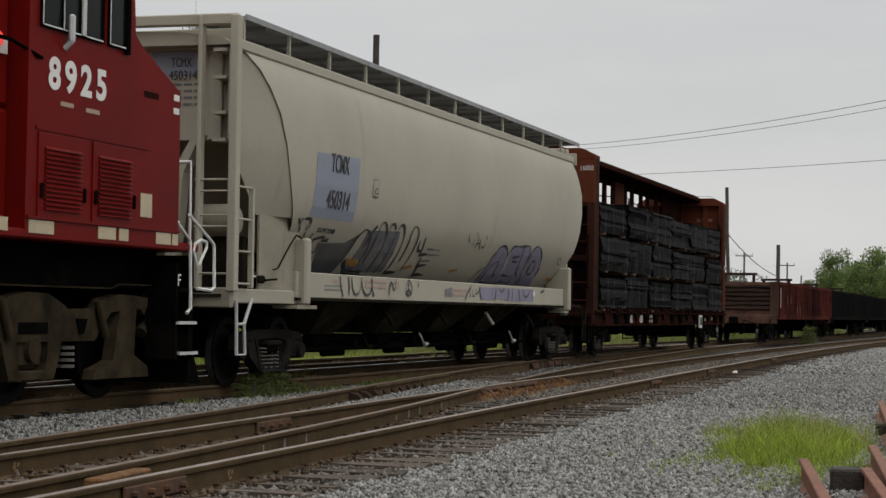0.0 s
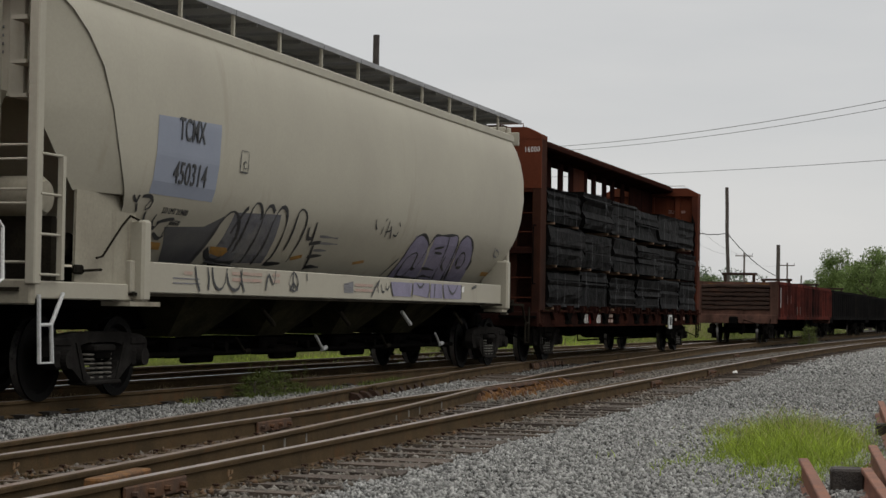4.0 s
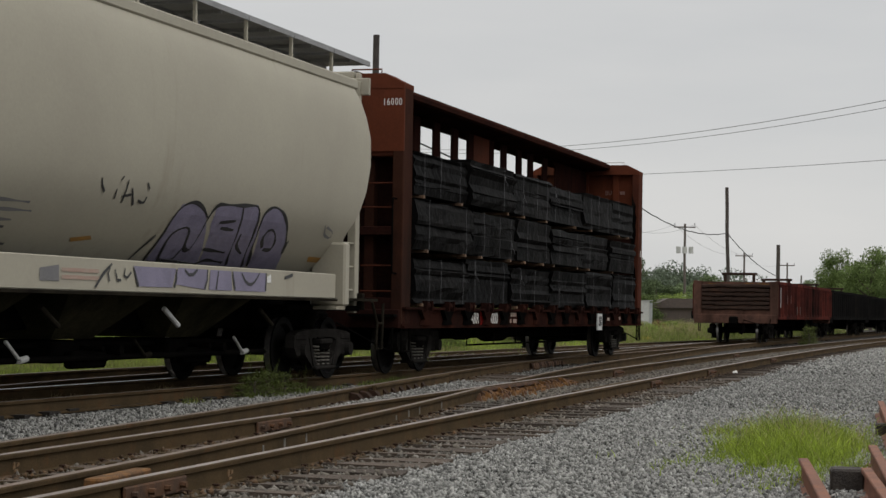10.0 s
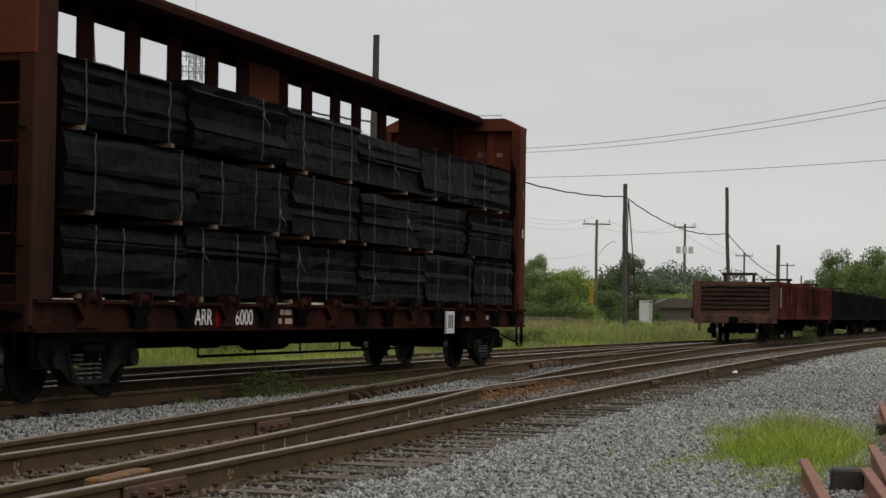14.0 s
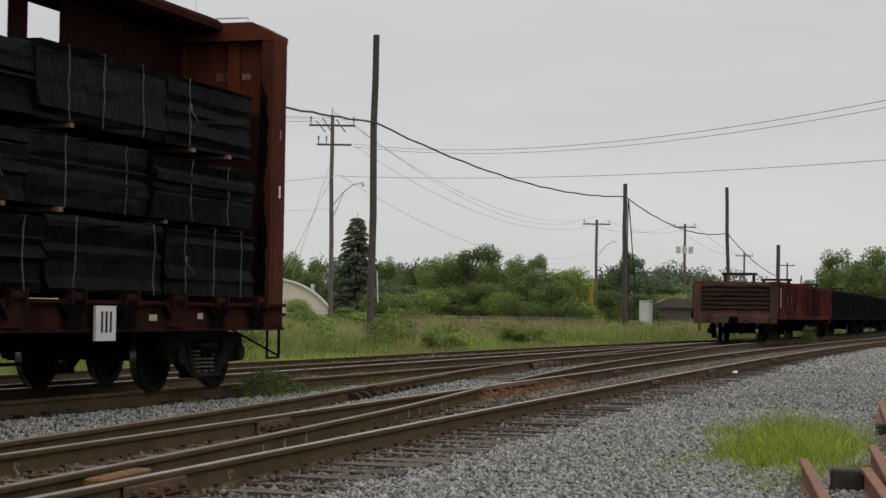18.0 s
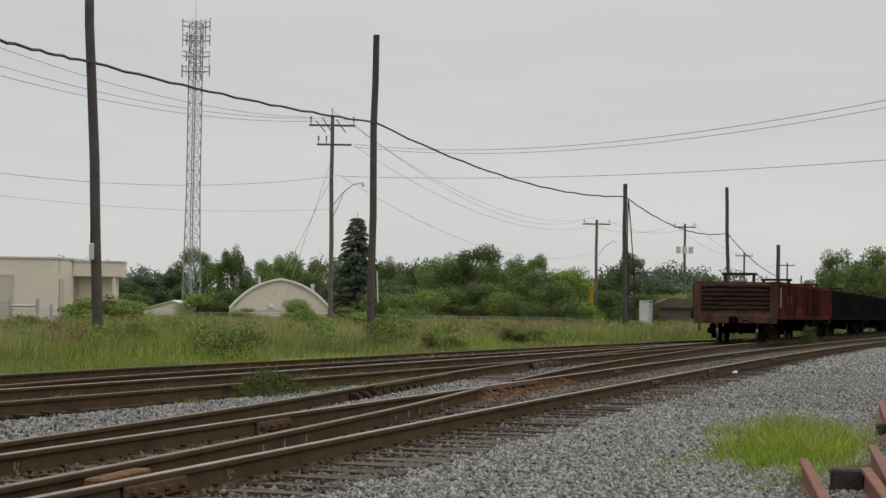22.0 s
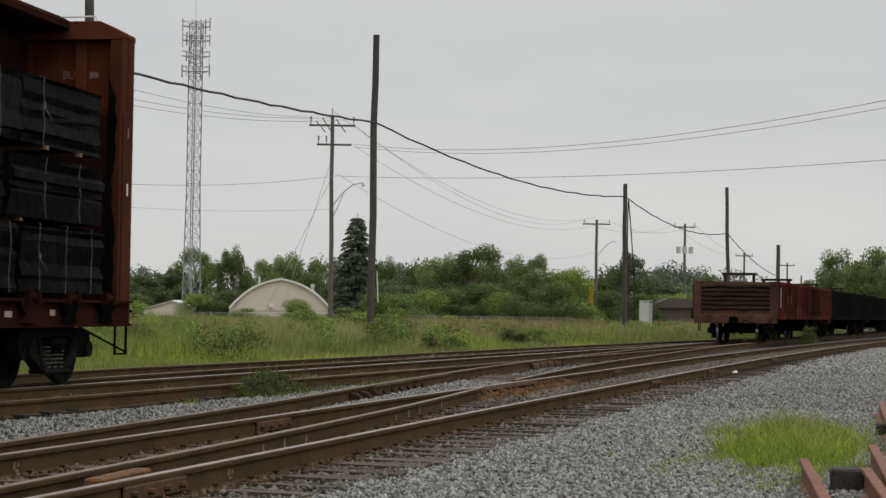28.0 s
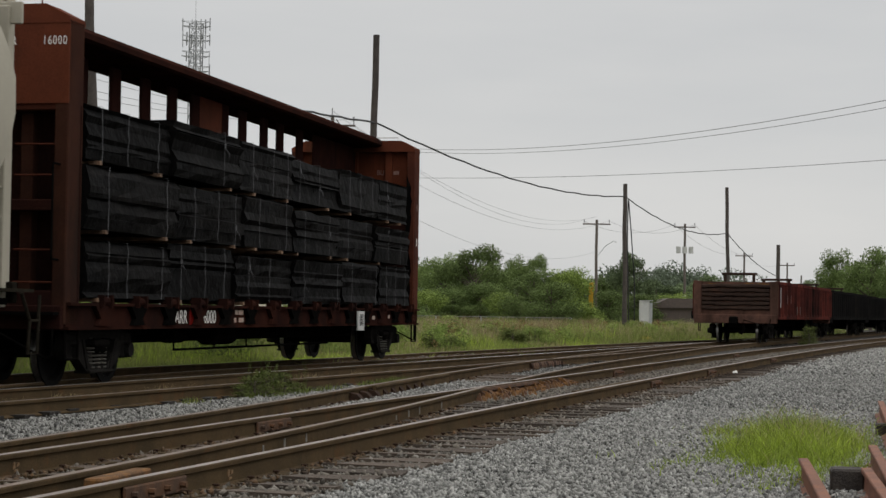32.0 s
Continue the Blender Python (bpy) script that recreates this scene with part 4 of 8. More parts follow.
    # bottom bays with discharge gates
    for k in range(4):
        c = 5.6 + 2.9 * k
        b = Shape()
        top = [(c - 1.42, -1.36), (c + 1.42, -1.36), (c + 1.42, 1.36), (c - 1.42, 1.36)]
        low = [(c - 0.48, -0.5), (c + 0.48, -0.5), (c + 0.48, 0.5), (c - 0.48, 0.5)]
        b.add([(x, y, 1.45) for x, y in top] + [(x, y, 0.62) for x, y in low], [(0, 1, 5, 4), (1, 2, 6, 5), (2, 3, 7, 6), (3, 0, 4, 7), (4, 5, 6, 7), (0, 3, 2, 1)])
        bay = part("hopper_bay", b, bay_dust, car, "dusty sloping hopper bottom, darkened for underside shade")
        part("gate_frame", Shape().box(c - 0.72, c + 0.66, -0.66, 0.66, 0.36, 0.6, 0.03).box(c - 0.5, c + 0.3, -0.8, -0.66, 0.3, 0.5, 0.03).rod((c - 0.1, -0.95, 0.52), (c - 0.1, 0.95, 0.52), 0.03).rod((c + 0.35, -0.7, 0.5), (c + 0.35, -0.95, 0.5), 0.06), black_steel, bay)
        part("gate_handle", Shape().rod((c + 0.9, -1.2, 0.98), (c + 1.2, -1.25, 0.78), 0.03), cabinet_grey if k == 2 else hopper_dark, bay)
        part("gate_bar", Shape().rod((c + 0.75, -0.9, 0.62), (c + 1.05, -0.9, 0.42), 0.02).rod((c + 1.02, -0.9, 0.42), (c + 1.18, -0.9, 0.44), 0.035), cabinet_grey if k % 2 else hopper_dark, bay)
    part("train_line", Shape().rod((3.2, -0.45, 0.55), (HOP_LEN - 3.2, -0.45, 0.55), 0.03).rod((3.4, -0.85, 0.42), (HOP_LEN - 3.4, -0.85, 0.42), 0.035), black_steel, car)
    for x in (2.2, 17.85):
        truck(car, x)
    for y in (-1, 1):
        part("bolster_web", Shape().prism([(1.02, 1.2), (2.4, 1.2), (2.4, 2.16), (1.98, 2.2), (1.04, 2.2)], "y", *sorted((y * 1.34, y * 1.37))), hopper_grimy, car, "grimy upright web sheet over the bolster")
        part("grab_iron", Shape().pipe([(2.36, y * 1.45, 1.94), (2.1, y * 1.46, 1.98), (1.9, y * 1.46, 1.86), (1.5, y * 1.44, 1.52), (1.4, y * 1.42, 1.5)], 0.012), hopper_dark, car)
        part("valve_box", Shape().box(0.95, 1.15, min(y * 1.42, y * 1.37), max(y * 1.42, y * 1.37), 1.32, 1.42, 0.02).rod((1.1, y * 1.43, 1.36), (1.5, y * 1.43, 1.38), 0.014), hopper_dark, car)
    coupler(car, -0.1, -1)
    coupler(car, HOP_LEN + 0.1, 1)
    # lettering and graffiti on the near side
    on_side([(2.47, 2.25), (4.17, 2.25), (4.18, 3.17), (2.47, 3.14)], logo_blue, car, "number_panel", 0.004, "faded blue-grey number panel")

    def on(x, z, tilt=0.0):
        y = -hop_half(z) - 0.014
        lean = math.degrees(math.atan2(hop_half(z + 0.22) - hop_half(z), 0.22))
        return pose(x, y, z, 90 + lean)
    lettering("TCMX", 0.26, black_paint, car, on(3.0, 2.9), squeeze=0.7, bold=0.002)
    lettering("450314", 0.26, black_paint, car, on(2.94, 2.4), squeeze=0.84, bold=0.002)
    lettering("LD LMT 219400", 0.075, black_paint, car, on(2.98, 2.06), squeeze=0.95)
    lettering("66600", 0.07, black_paint, car, on(3.34, 1.94), squeeze=1.0)
    stroke(car, [[(4.79, 2.66), (5.03, 2.66), (5.04, 2.92), (4.8, 2.92), (4.79, 2.66)]], 0.018, black_paint, "stencil_frame", rounds=0)
    lettering("C", 0.1, black_paint, car, on(4.87, 2.7))
    on_side([(3.84, 1.53), (4.74, 1.53), (4.7, 2.11), (4.28, 1.96), (3.22, 1.95)], smoke_dark, car, "spray_patch", 0.005, "hazy dark sprayed patch")
    on_side([(5.06, 1.55), (6.85, 1.57), (6.41, 2.22), (4.95, 2.18)], smoke_paint, car, "spray_patch", 0.006, "hazy blue-grey sprayed patch")
    on_side([(3.06, 1.66), (3.56, 1.66), (3.46, 1.74), (2.92, 1.74)], ochre_paint, car, "ochre_patch", 0.009)
    on_side([(5.02, 1.64), (5.41, 1.63), (5.46, 1.71), (5.34, 1.75), (4.85, 1.75)], ochre_paint, car, "ochre_patch", 0.009)
    on_side([(7.7, 1.66), (8.05, 1.68), (7.95, 1.75), (7.51, 1.74)], ochre_paint, car, "ochre_patch", 0.009)
    on_side([(10.17, 1.67), (10.64, 1.68), (10.5, 1.75), (10.04, 1.74)], ochre_paint, car, "ochre_patch", 0.009)
    on_side([(17.11, 1.66), (17.98, 1.66), (17.77, 1.73), (16.99, 1.73)], ochre_paint, car, "ochre_patch", 0.009)
    stroke(car, [[(2.13, 2.21), (2.28, 2.11), (2.27, 2.22)], [(2.28, 2.13), (2.36, 2.04)], [(2.35, 2.21), (2.51, 2.23), (2.67, 2.18), (2.65, 2.1), (2.55, 2.05), (2.46, 2.08), (2.58, 2.18)], [(2.59, 2.05), (2.68, 1.9), (2.88, 1.84)], [(2.89, 2.04), (2.86, 1.97), (2.91, 1.88), (3.06, 1.86), (3.06, 1.95)], [(3.0, 1.95), (3.19, 1.99), (3.44, 2.02), (3.28, 1.94), (3.34, 1.82)], [(3.08, 1.84), (3.34, 1.76), (3.39, 1.82)]], 0.04, black_paint, label="black scrawled tag")
    stroke(car, [[(4.68, 1.53), (4.65, 1.68), (4.65, 1.82), (4.65, 2.0), (4.7, 2.11), (4.82, 2.18), (4.99, 2.18), (5.13, 2.12), (5.31, 1.98), (5.41, 1.86), (5.46, 1.71), (5.39, 1.61), (5.12, 1.59), (4.89, 1.66), (4.77, 1.72)], [(5.06, 1.53), (5.4, 1.57), (5.89, 1.58)], [(5.14, 1.92), (5.14, 2.01), (5.15, 2.12), (5.23, 2.22), (5.3, 2.25)], [(5.61, 1.71), (5.53, 1.86), (5.45, 2.07), (5.41, 2.25), (5.48, 2.34), (5.63, 2.33), (5.78, 2.22), (5.83, 2.13)]], 0.062, black_paint, label="black sprayed outline letters")
    stroke(car, [[(6.12, 1.58), (6.04, 1.76), (5.94, 1.98), (5.84, 2.22), (5.9, 2.33), (6.05, 2.34), (6.17, 2.24)], [(6.51, 1.57), (6.43, 1.78), (6.26, 2.06), (6.24, 2.24), (6.34, 2.33), (6.52, 2.31), (6.65, 2.21), (6.82, 1.93), (6.97, 1.68), (6.92, 1.6)], [(7.18, 1.78), (7.09, 1.97), (7.0, 2.16), (6.95, 2.29), (7.04, 2.34), (7.25, 2.31), (7.36, 2.22), (7.45, 2.02), (7.54, 1.79), (7.6, 1.63)], [(6.9, 1.59), (7.44, 1.61)]], 0.055, black_paint, label="black sprayed outline letters")
    stroke(car, [[(7.56, 2.11), (7.63, 2.03), (7.69, 1.95), (7.87, 1.97)], [(7.76, 2.19), (7.86, 2.01), (7.97, 1.88)], [(7.89, 1.9), (8.27, 1.93)], [(8.17, 1.73), (8.66, 1.76)], [(8.41, 1.56), (8.45, 1.6), (8.93, 1.6)], [(8.08, 1.88), (8.32, 1.68), (8.45, 1.56)]], 0.05, black_paint)
    stroke(car, [[(8.11, 2.01), (8.84, 2.01)], [(8.28, 1.92), (8.96, 1.93)], [(8.21, 1.82), (8.7, 1.83)]], 0.035, smoke_paint, "text_bar")
    stroke(car, [[(3.86, 1.48), (3.89, 1.31), (3.99, 1.19)], [(4.21, 1.48), (4.28, 1.35), (4.24, 1.21)], [(4.35, 1.48), (4.37, 1.32), (4.46, 1.22), (4.64, 1.21), (4.75, 1.3), (4.78, 1.48)], [(4.78, 1.42), (4.81, 1.27), (4.95, 1.21), (5.15, 1.22), (5.23, 1.31), (5.25, 1.49)], [(5.2, 1.46), (5.23, 1.31), (5.33, 1.2)], [(6.02, 1.23), (6.07, 1.39), (6.12, 1.49), (6.21, 1.36), (6.29, 1.26), (6.36, 1.49)]], 0.04, black_paint)
    stroke(car, [[(6.99, 1.49), (7.14, 1.44), (7.19, 1.34), (7.12, 1.23), (6.89, 1.23), (6.81, 1.33), (6.85, 1.44), (6.99, 1.49)], [(6.97, 1.49), (6.98, 1.22)], [(6.98, 1.35), (6.86, 1.24)], [(6.98, 1.35), (7.14, 1.25)], [(7.47, 1.48), (7.49, 1.38)]], 0.032, black_paint)
    on_side([(3.55, 1.377), (3.79, 1.377), (3.79, 1.417), (3.55, 1.417)], faded_red, car, "text_bar", 0.006)
    on_side([(3.25, 1.322), (3.98, 1.322), (3.98, 1.338), (3.25, 1.338)], smoke_paint, car, "text_bar", 0.006)
    on_side([(3.25, 1.267), (4.01, 1.267), (4.01, 1.283), (3.25, 1.283)], smoke_paint, car, "text_bar", 0.006)
    on_side([(4.94, 1.402), (5.23, 1.402), (5.23, 1.442), (4.94, 1.442)], faded_red, car, "text_bar", 0.006)
    on_side([(5.29, 1.407), (5.9, 1.407), (5.9, 1.447), (5.29, 1.447)], faded_red, car, "text_bar", 0.006)
    on_side([(4.95, 1.327), (5.9, 1.327), (5.9, 1.367), (4.95, 1.367)], faded_red, car, "text_bar", 0.006)
    on_side([(6.25, 1.412), (6.51, 1.412), (6.51, 1.452), (6.25, 1.452)], faded_red, car, "text_bar", 0.006)
    on_side([(6.25, 1.332), (6.51, 1.332), (6.51, 1.372), (6.25, 1.372)], faded_red, car, "text_bar", 0.006)
    on_side([(9.4, 1.342), (10.21, 1.342), (10.21, 1.382), (9.4, 1.382)], faded_red, car, "text_bar", 0.006)
    on_side([(9.4, 1.267), (10.21, 1.267), (10.21, 1.307), (9.4, 1.307)], faded_red, car, "text_bar", 0.006)
    on_side([(8.94, 1.4), (9.34, 1.41), (9.35, 1.24), (8.95, 1.24)], smoke_paint, car, "stencil_patch", 0.006)
    on_side([(14.84, 1.43), (14.97, 1.44), (14.98, 1.33), (14.84, 1.33)], chalk, car, "chalk_mark", 0.006)
    on_side([(15.45, 1.46), (15.74, 1.47), (15.74, 1.39), (15.45, 1.38)], black_paint, car, "stencil_patch", 0.006)
    on_side([(12.26, 1.53), (13.7, 1.53), (12.99, 2.07), (12.77, 2.19), (12.45, 2.23), (12.19, 2.18), (12.12, 1.9)], lilac_paint, car, "spray_fill", 0.006, "faded lilac graffiti fill")
    on_side([(13.72, 1.53), (15.18, 1.53), (14.47, 2.18), (14.34, 2.3), (13.14, 2.24), (13.2, 2.02)], lilac_paint, car, "spray_fill", 0.006, "faded lilac graffiti fill")
    on_side([(15.29, 1.53), (16.27, 1.53), (15.77, 1.93), (15.43, 2.17), (15.04, 2.31), (14.68, 2.28), (14.64, 2.08)], lilac_paint, car, "spray_fill", 0.006, "faded lilac graffiti fill")
    on_side([(11.14, 1.22), (12.01, 1.22), (12.11, 1.44), (11.02, 1.44)], lilac_paint, car, "spray_fill", 0.006, "faded lilac graffiti fill")
    on_side([(12.08, 1.22), (12.95, 1.21), (13.01, 1.45), (12.16, 1.45)], lilac_paint, car, "spray_fill", 0.006, "faded lilac graffiti fill")
    on_side([(13.03, 1.21), (13.73, 1.21), (13.69, 1.45), (13.07, 1.45)], lilac_paint, car, "spray_fill", 0.006, "faded lilac graffiti fill")
    on_side([(13.81, 1.21), (14.79, 1.21), (14.81, 1.45), (13.75, 1.45)], lilac_paint, car, "spray_fill", 0.006, "faded lilac graffiti fill")
    stroke(car, [[(12.21, 1.53), (12.12, 1.66), (12.16, 1.78), (12.1, 1.95), (12.14, 2.11), (12.32, 2.21), (12.53, 2.23), (12.8, 2.17), (13.01, 2.07)], [(12.55, 1.53), (12.35, 1.74), (12.31, 1.86), (12.53, 1.93), (12.69, 1.94), (12.84, 1.82), (12.9, 1.7), (13.16, 1.66), (13.11, 1.77), (13.07, 1.89), (13.02, 2.1), (13.13, 2.22), (13.18, 2.24), (13.8, 2.26), (14.35, 2.29), (14.5, 2.18), (14.61, 1.95), (14.82, 1.69), (15.08, 1.54)], [(12.52, 1.55), (12.75, 1.53), (12.95, 1.56), (12.9, 1.7)]], 0.05, black_paint)
    stroke(car, [[(13.43, 2.03), (13.86, 2.07)], [(13.54, 1.97), (13.94, 1.96)], [(13.48, 1.71), (14.17, 1.69)], [(13.62, 1.53), (13.81, 1.59), (14.37, 1.57)], [(13.9, 2.26), (14.12, 1.93), (14.33, 1.68), (14.56, 1.54)], [(14.24, 1.93), (14.33, 1.78), (14.69, 1.69)]], 0.04, black_paint)
    stroke(car, [[(15.23, 1.55), (14.86, 1.78), (14.66, 2.04), (14.61, 2.22), (14.87, 2.31), (15.2, 2.26), (15.52, 2.11), (15.81, 1.9), (15.99, 1.74)], [(15.19, 1.79), (14.94, 1.91), (15.0, 2.03), (15.23, 2.01), (15.45, 1.89), (15.55, 1.76), (15.25, 1.77)], [(15.99, 1.74), (15.87, 1.9)], [(11.82, 1.53), (11.86, 1.67), (11.98, 1.81)]], 0.05, black_paint)
    stroke(car, [[(10.12, 1.19), (10.31, 1.35), (10.5, 1.45)], [(11.02, 1.42), (11.14, 1.22)], [(12.11, 1.43), (12.16, 1.34), (12.06, 1.22)], [(12.34, 1.43), (12.44, 1.35), (12.58, 1.37), (12.69, 1.44)], [(12.98, 1.45), (13.01, 1.32), (12.9, 1.22)], [(13.3, 1.44), (13.24, 1.22)], [(13.73, 1.44), (13.81, 1.23)], [(14.01, 1.43), (14.12, 1.32), (14.33, 1.28), (14.51, 1.38), (14.59, 1.45)], [(14.81, 1.45), (14.79, 1.22)]], 0.038, black_paint)
    stroke(car, [[(10.46, 1.41), (10.37, 1.35), (10.45, 1.26)], [(10.57, 1.39), (10.65, 1.31), (10.57, 1.26), (10.72, 1.28)], [(10.81, 1.41), (10.73, 1.32), (10.88, 1.27), (10.96, 1.37)]], 0.028, black_paint)
    stroke(car, [[(10.07, 2.34), (10.09, 2.26), (10.22, 2.2)], [(10.55, 2.39), (10.51, 2.34)], [(10.47, 2.25), (10.5, 2.14)], [(10.68, 2.36), (10.7, 2.11)], [(10.65, 2.18), (10.84, 2.21)], [(10.81, 2.28), (10.98, 2.1)], [(11.05, 2.16), (11.25, 2.12), (11.22, 2.21)], [(11.14, 2.36), (11.23, 2.29)]], 0.03, black_paint)
    stroke(car, [[(16.87, 2.17), (16.99, 2.03), (17.33, 1.99), (17.3, 2.08), (16.97, 2.14)]], 0.035, smoke_paint)
    return rides(car, -20.9, 2.2, 17.85)


# -- centre-beam lumber car --
CB = 18.7


def lumber_car():
    car = thing("lumber_car", pose(0, 0, 0), "oxide red centre-beam flat wagon with tall bulkheads", "rail wagon")
    for flip in (0, 1):
        def X(a, b):
            return sorted((CB - a, CB - b)) if flip else (a - 0.46, b - 0.46)
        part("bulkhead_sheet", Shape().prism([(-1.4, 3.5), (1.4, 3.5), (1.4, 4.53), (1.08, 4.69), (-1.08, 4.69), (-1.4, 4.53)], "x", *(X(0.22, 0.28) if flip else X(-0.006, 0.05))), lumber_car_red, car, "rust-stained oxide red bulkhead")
        # lower sheet stands between the wagons, so its shade is painted in
        part("bulkhead_sheet", Shape().prism([(-1.4, 0.95), (1.4, 0.95), (1.4, 3.5), (-1.4, 3.5)], "x", *X(0.37, 0.42)), lumber_car_grime_shade, car, "oxide red bulkhead darkened with soot and shade")
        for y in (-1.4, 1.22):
            part("corner_post", Shape().box(*X(0.0, 0.46), y, y + 0.18, 0.78, 4.54, 0.015), lumber_car_post if flip else lumber_car_soot_shade, car)
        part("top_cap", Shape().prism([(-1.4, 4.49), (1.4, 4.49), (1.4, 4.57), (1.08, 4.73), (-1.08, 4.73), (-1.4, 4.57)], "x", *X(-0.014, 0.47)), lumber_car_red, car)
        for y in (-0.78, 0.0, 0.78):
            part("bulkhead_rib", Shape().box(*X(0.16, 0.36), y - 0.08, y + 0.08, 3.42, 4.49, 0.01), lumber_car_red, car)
            part("bulkhead_rib", Shape().box(*X(0.18, 0.37), y - 0.08, y + 0.08, 1.0, 3.41, 0.01), lumber_car_soot_shade, car)
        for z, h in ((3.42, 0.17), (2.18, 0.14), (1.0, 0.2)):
            part("cross_beam", Shape().box(*X(0.02, 0.36), -1.23, 1.23, z, z + h, 0.012), lumber_car_post if z > 3 else lumber_car_grime_shade, car)
        for z in (1.3, 1.7, 2.62, 3.0):
            part("rung", Shape().rod((X(0.0, 0.1)[0] + 0.03, -1.22, z), (X(0.0, 0.1)[0] + 0.03, -0.7, z), 0.013), lumber_car_post, car)
        part("cap_handle", Shape().pipe([(X(0.05, 0.4)[0], -0.5, 4.72), (X(0.05, 0.4)[0], -0.5, 4.8), (X(0.05, 0.4)[0], -1.0, 4.8), (X(0.05, 0.4)[0], -1.0, 4.72)], 0.014), chalk if flip else lumber_car_red, car)
        ex = CB + 0.02 if flip else -0.48
        w = 1 if flip else -1
        part("grab_iron", Shape().pipe([(ex - w * 0.05, -1.3, 2.75), (ex + w * 0.16, -1.3, 2.75), (ex + w * 0.18, -1.3, 2.7), (ex + w * 0.18, -1.3, 1.62), (ex + w * 0.16, -1.3, 1.58), (ex - w * 0.05, -1.3, 1.58)], 0.014), black_steel, car)
        part("end_sill", Shape().box(*X(-0.05, 0.12), -1.38, 1.38, 0.72, 1.02, 0.015), lumber_car_grime_shade, car)
        part("stirrup", Shape().pipe([(ex - w * 0.1, -1.38, 0.74), (ex - w * 0.1, -1.38, 0.36), (ex - w * 0.5, -1.38, 0.36), (ex - w * 0.5, -1.38, 0.74)], 0.018), black_steel, car)
        part("uncoupling_lever", Shape().pipe([(ex + w * 0.1, -1.3, 0.74), (ex + w * 0.12, -1.3, 0.4), (ex + w * 0.2, -1.25, 0.38), (ex + w * 0.2, -0.4, 0.8)], 0.015), black_steel, car)
        part("platform_step", Shape().box(*X(-0.22, 0.02), -1.35, -0.6, 0.9, 0.94), black_steel, car)
        coupler(car, ex, w)
    end_face = Matrix(((0, 0, -1, -0.47), (-1, 0, 0, 0), (0, 1, 0, 0), (0, 0, 0, 1)))
    lettering("16000", 0.11, white_paint, car, Matrix.Translation((0, -1.045, 4.225)) @ end_face, squeeze=0.72, space=1.2)
    lettering("ARR", 0.11, white_paint, car, Matrix.Translation((0, -0.43, 4.225)) @ end_face, squeeze=0.85, space=1.2)
    for k in range(3):
        part("text_bar", Shape().box(-0.108, -0.1, -0.02, 0.28, 3.2 - 0.16 * k, 3.26 - 0.16 * k), cabinet_grey, car)
    inner = Matrix(((0, 0, -1, CB - 0.285), (-1, 0, 0, 0), (0, 1, 0, 0), (0, 0, 0, 1)))
    lettering("BULK", 0.11, faded_white, car, Matrix.Translation((0, -0.5, 3.99)) @ inner, squeeze=0.9)
    part("text_bar", Shape().box(CB - 0.288, CB - 0.281, -1.0, -0.88, 4.0, 4.08), faded_white, car)
    part("soot_stain", Shape().prism([(-1.218 - a, b) for a, b in ((0, 1.06), (0.13, 1.06), (0.1, 1.3), (0.12, 1.45), (0.1, 1.7), (0.13, 1.85), (0.11, 2.1), (0.07, 2.3), (0.09, 2.45), (0.06, 2.6), (0.1, 2.85), (0.12, 3.05),
                                                                   (0.1, 3.2), (0.13, 3.42), (0.09, 3.55), (0.11, 3.7), (0.05, 3.85), (0, 4.0))], "x", CB - 0.464, CB - 0.458), black_steel, car, "ragged soot stain on the corner post")
    part("reflective_tab", Shape().box(CB - 0.22, CB - 0.17, -1.405, -1.4, 2.44, 2.6, 0.002), white_paint, car, "small white tab")
    part("text_bar", Shape().box(CB - 0.21, CB - 0.18, -1.405, -1.4, 3.2, 3.34), faded_white, car)
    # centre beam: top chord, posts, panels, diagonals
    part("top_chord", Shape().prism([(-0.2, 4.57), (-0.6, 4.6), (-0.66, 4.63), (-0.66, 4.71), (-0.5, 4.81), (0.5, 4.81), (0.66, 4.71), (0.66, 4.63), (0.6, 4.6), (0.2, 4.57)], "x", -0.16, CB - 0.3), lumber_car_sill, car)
    # posts carry the dimness between the packs in their tone
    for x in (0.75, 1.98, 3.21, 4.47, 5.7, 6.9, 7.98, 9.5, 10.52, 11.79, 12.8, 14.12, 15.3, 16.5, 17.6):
        part("beam_post", Shape().box(x - 0.19, x + 0.19, -0.03, 0.03, 1.1, 4.58, 0.02), lumber_car_grime_shade, car)
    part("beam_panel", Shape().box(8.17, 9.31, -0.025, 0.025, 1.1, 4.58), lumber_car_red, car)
    # end panels: grime and the packs' shade share this dark tone
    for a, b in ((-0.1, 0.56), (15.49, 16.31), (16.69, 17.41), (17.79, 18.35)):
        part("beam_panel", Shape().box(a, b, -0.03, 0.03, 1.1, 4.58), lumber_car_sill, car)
    for a, b in ((6.1, 5.8), (12.55, 12.75), (15.0, 15.25)):
        part("diagonal", Shape().rod((a, 0, 1.2), (b, 0, 4.3), 0.05, 8), lumber_car_grime_shade, car)
    part("lower_rail", Shape().box(-0.1, CB - 0.4, -0.04, 0.04, 3.5, 3.58), lumber_car_grime_shade, car)
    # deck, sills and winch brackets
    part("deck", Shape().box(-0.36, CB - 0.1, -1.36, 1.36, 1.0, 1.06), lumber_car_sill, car)
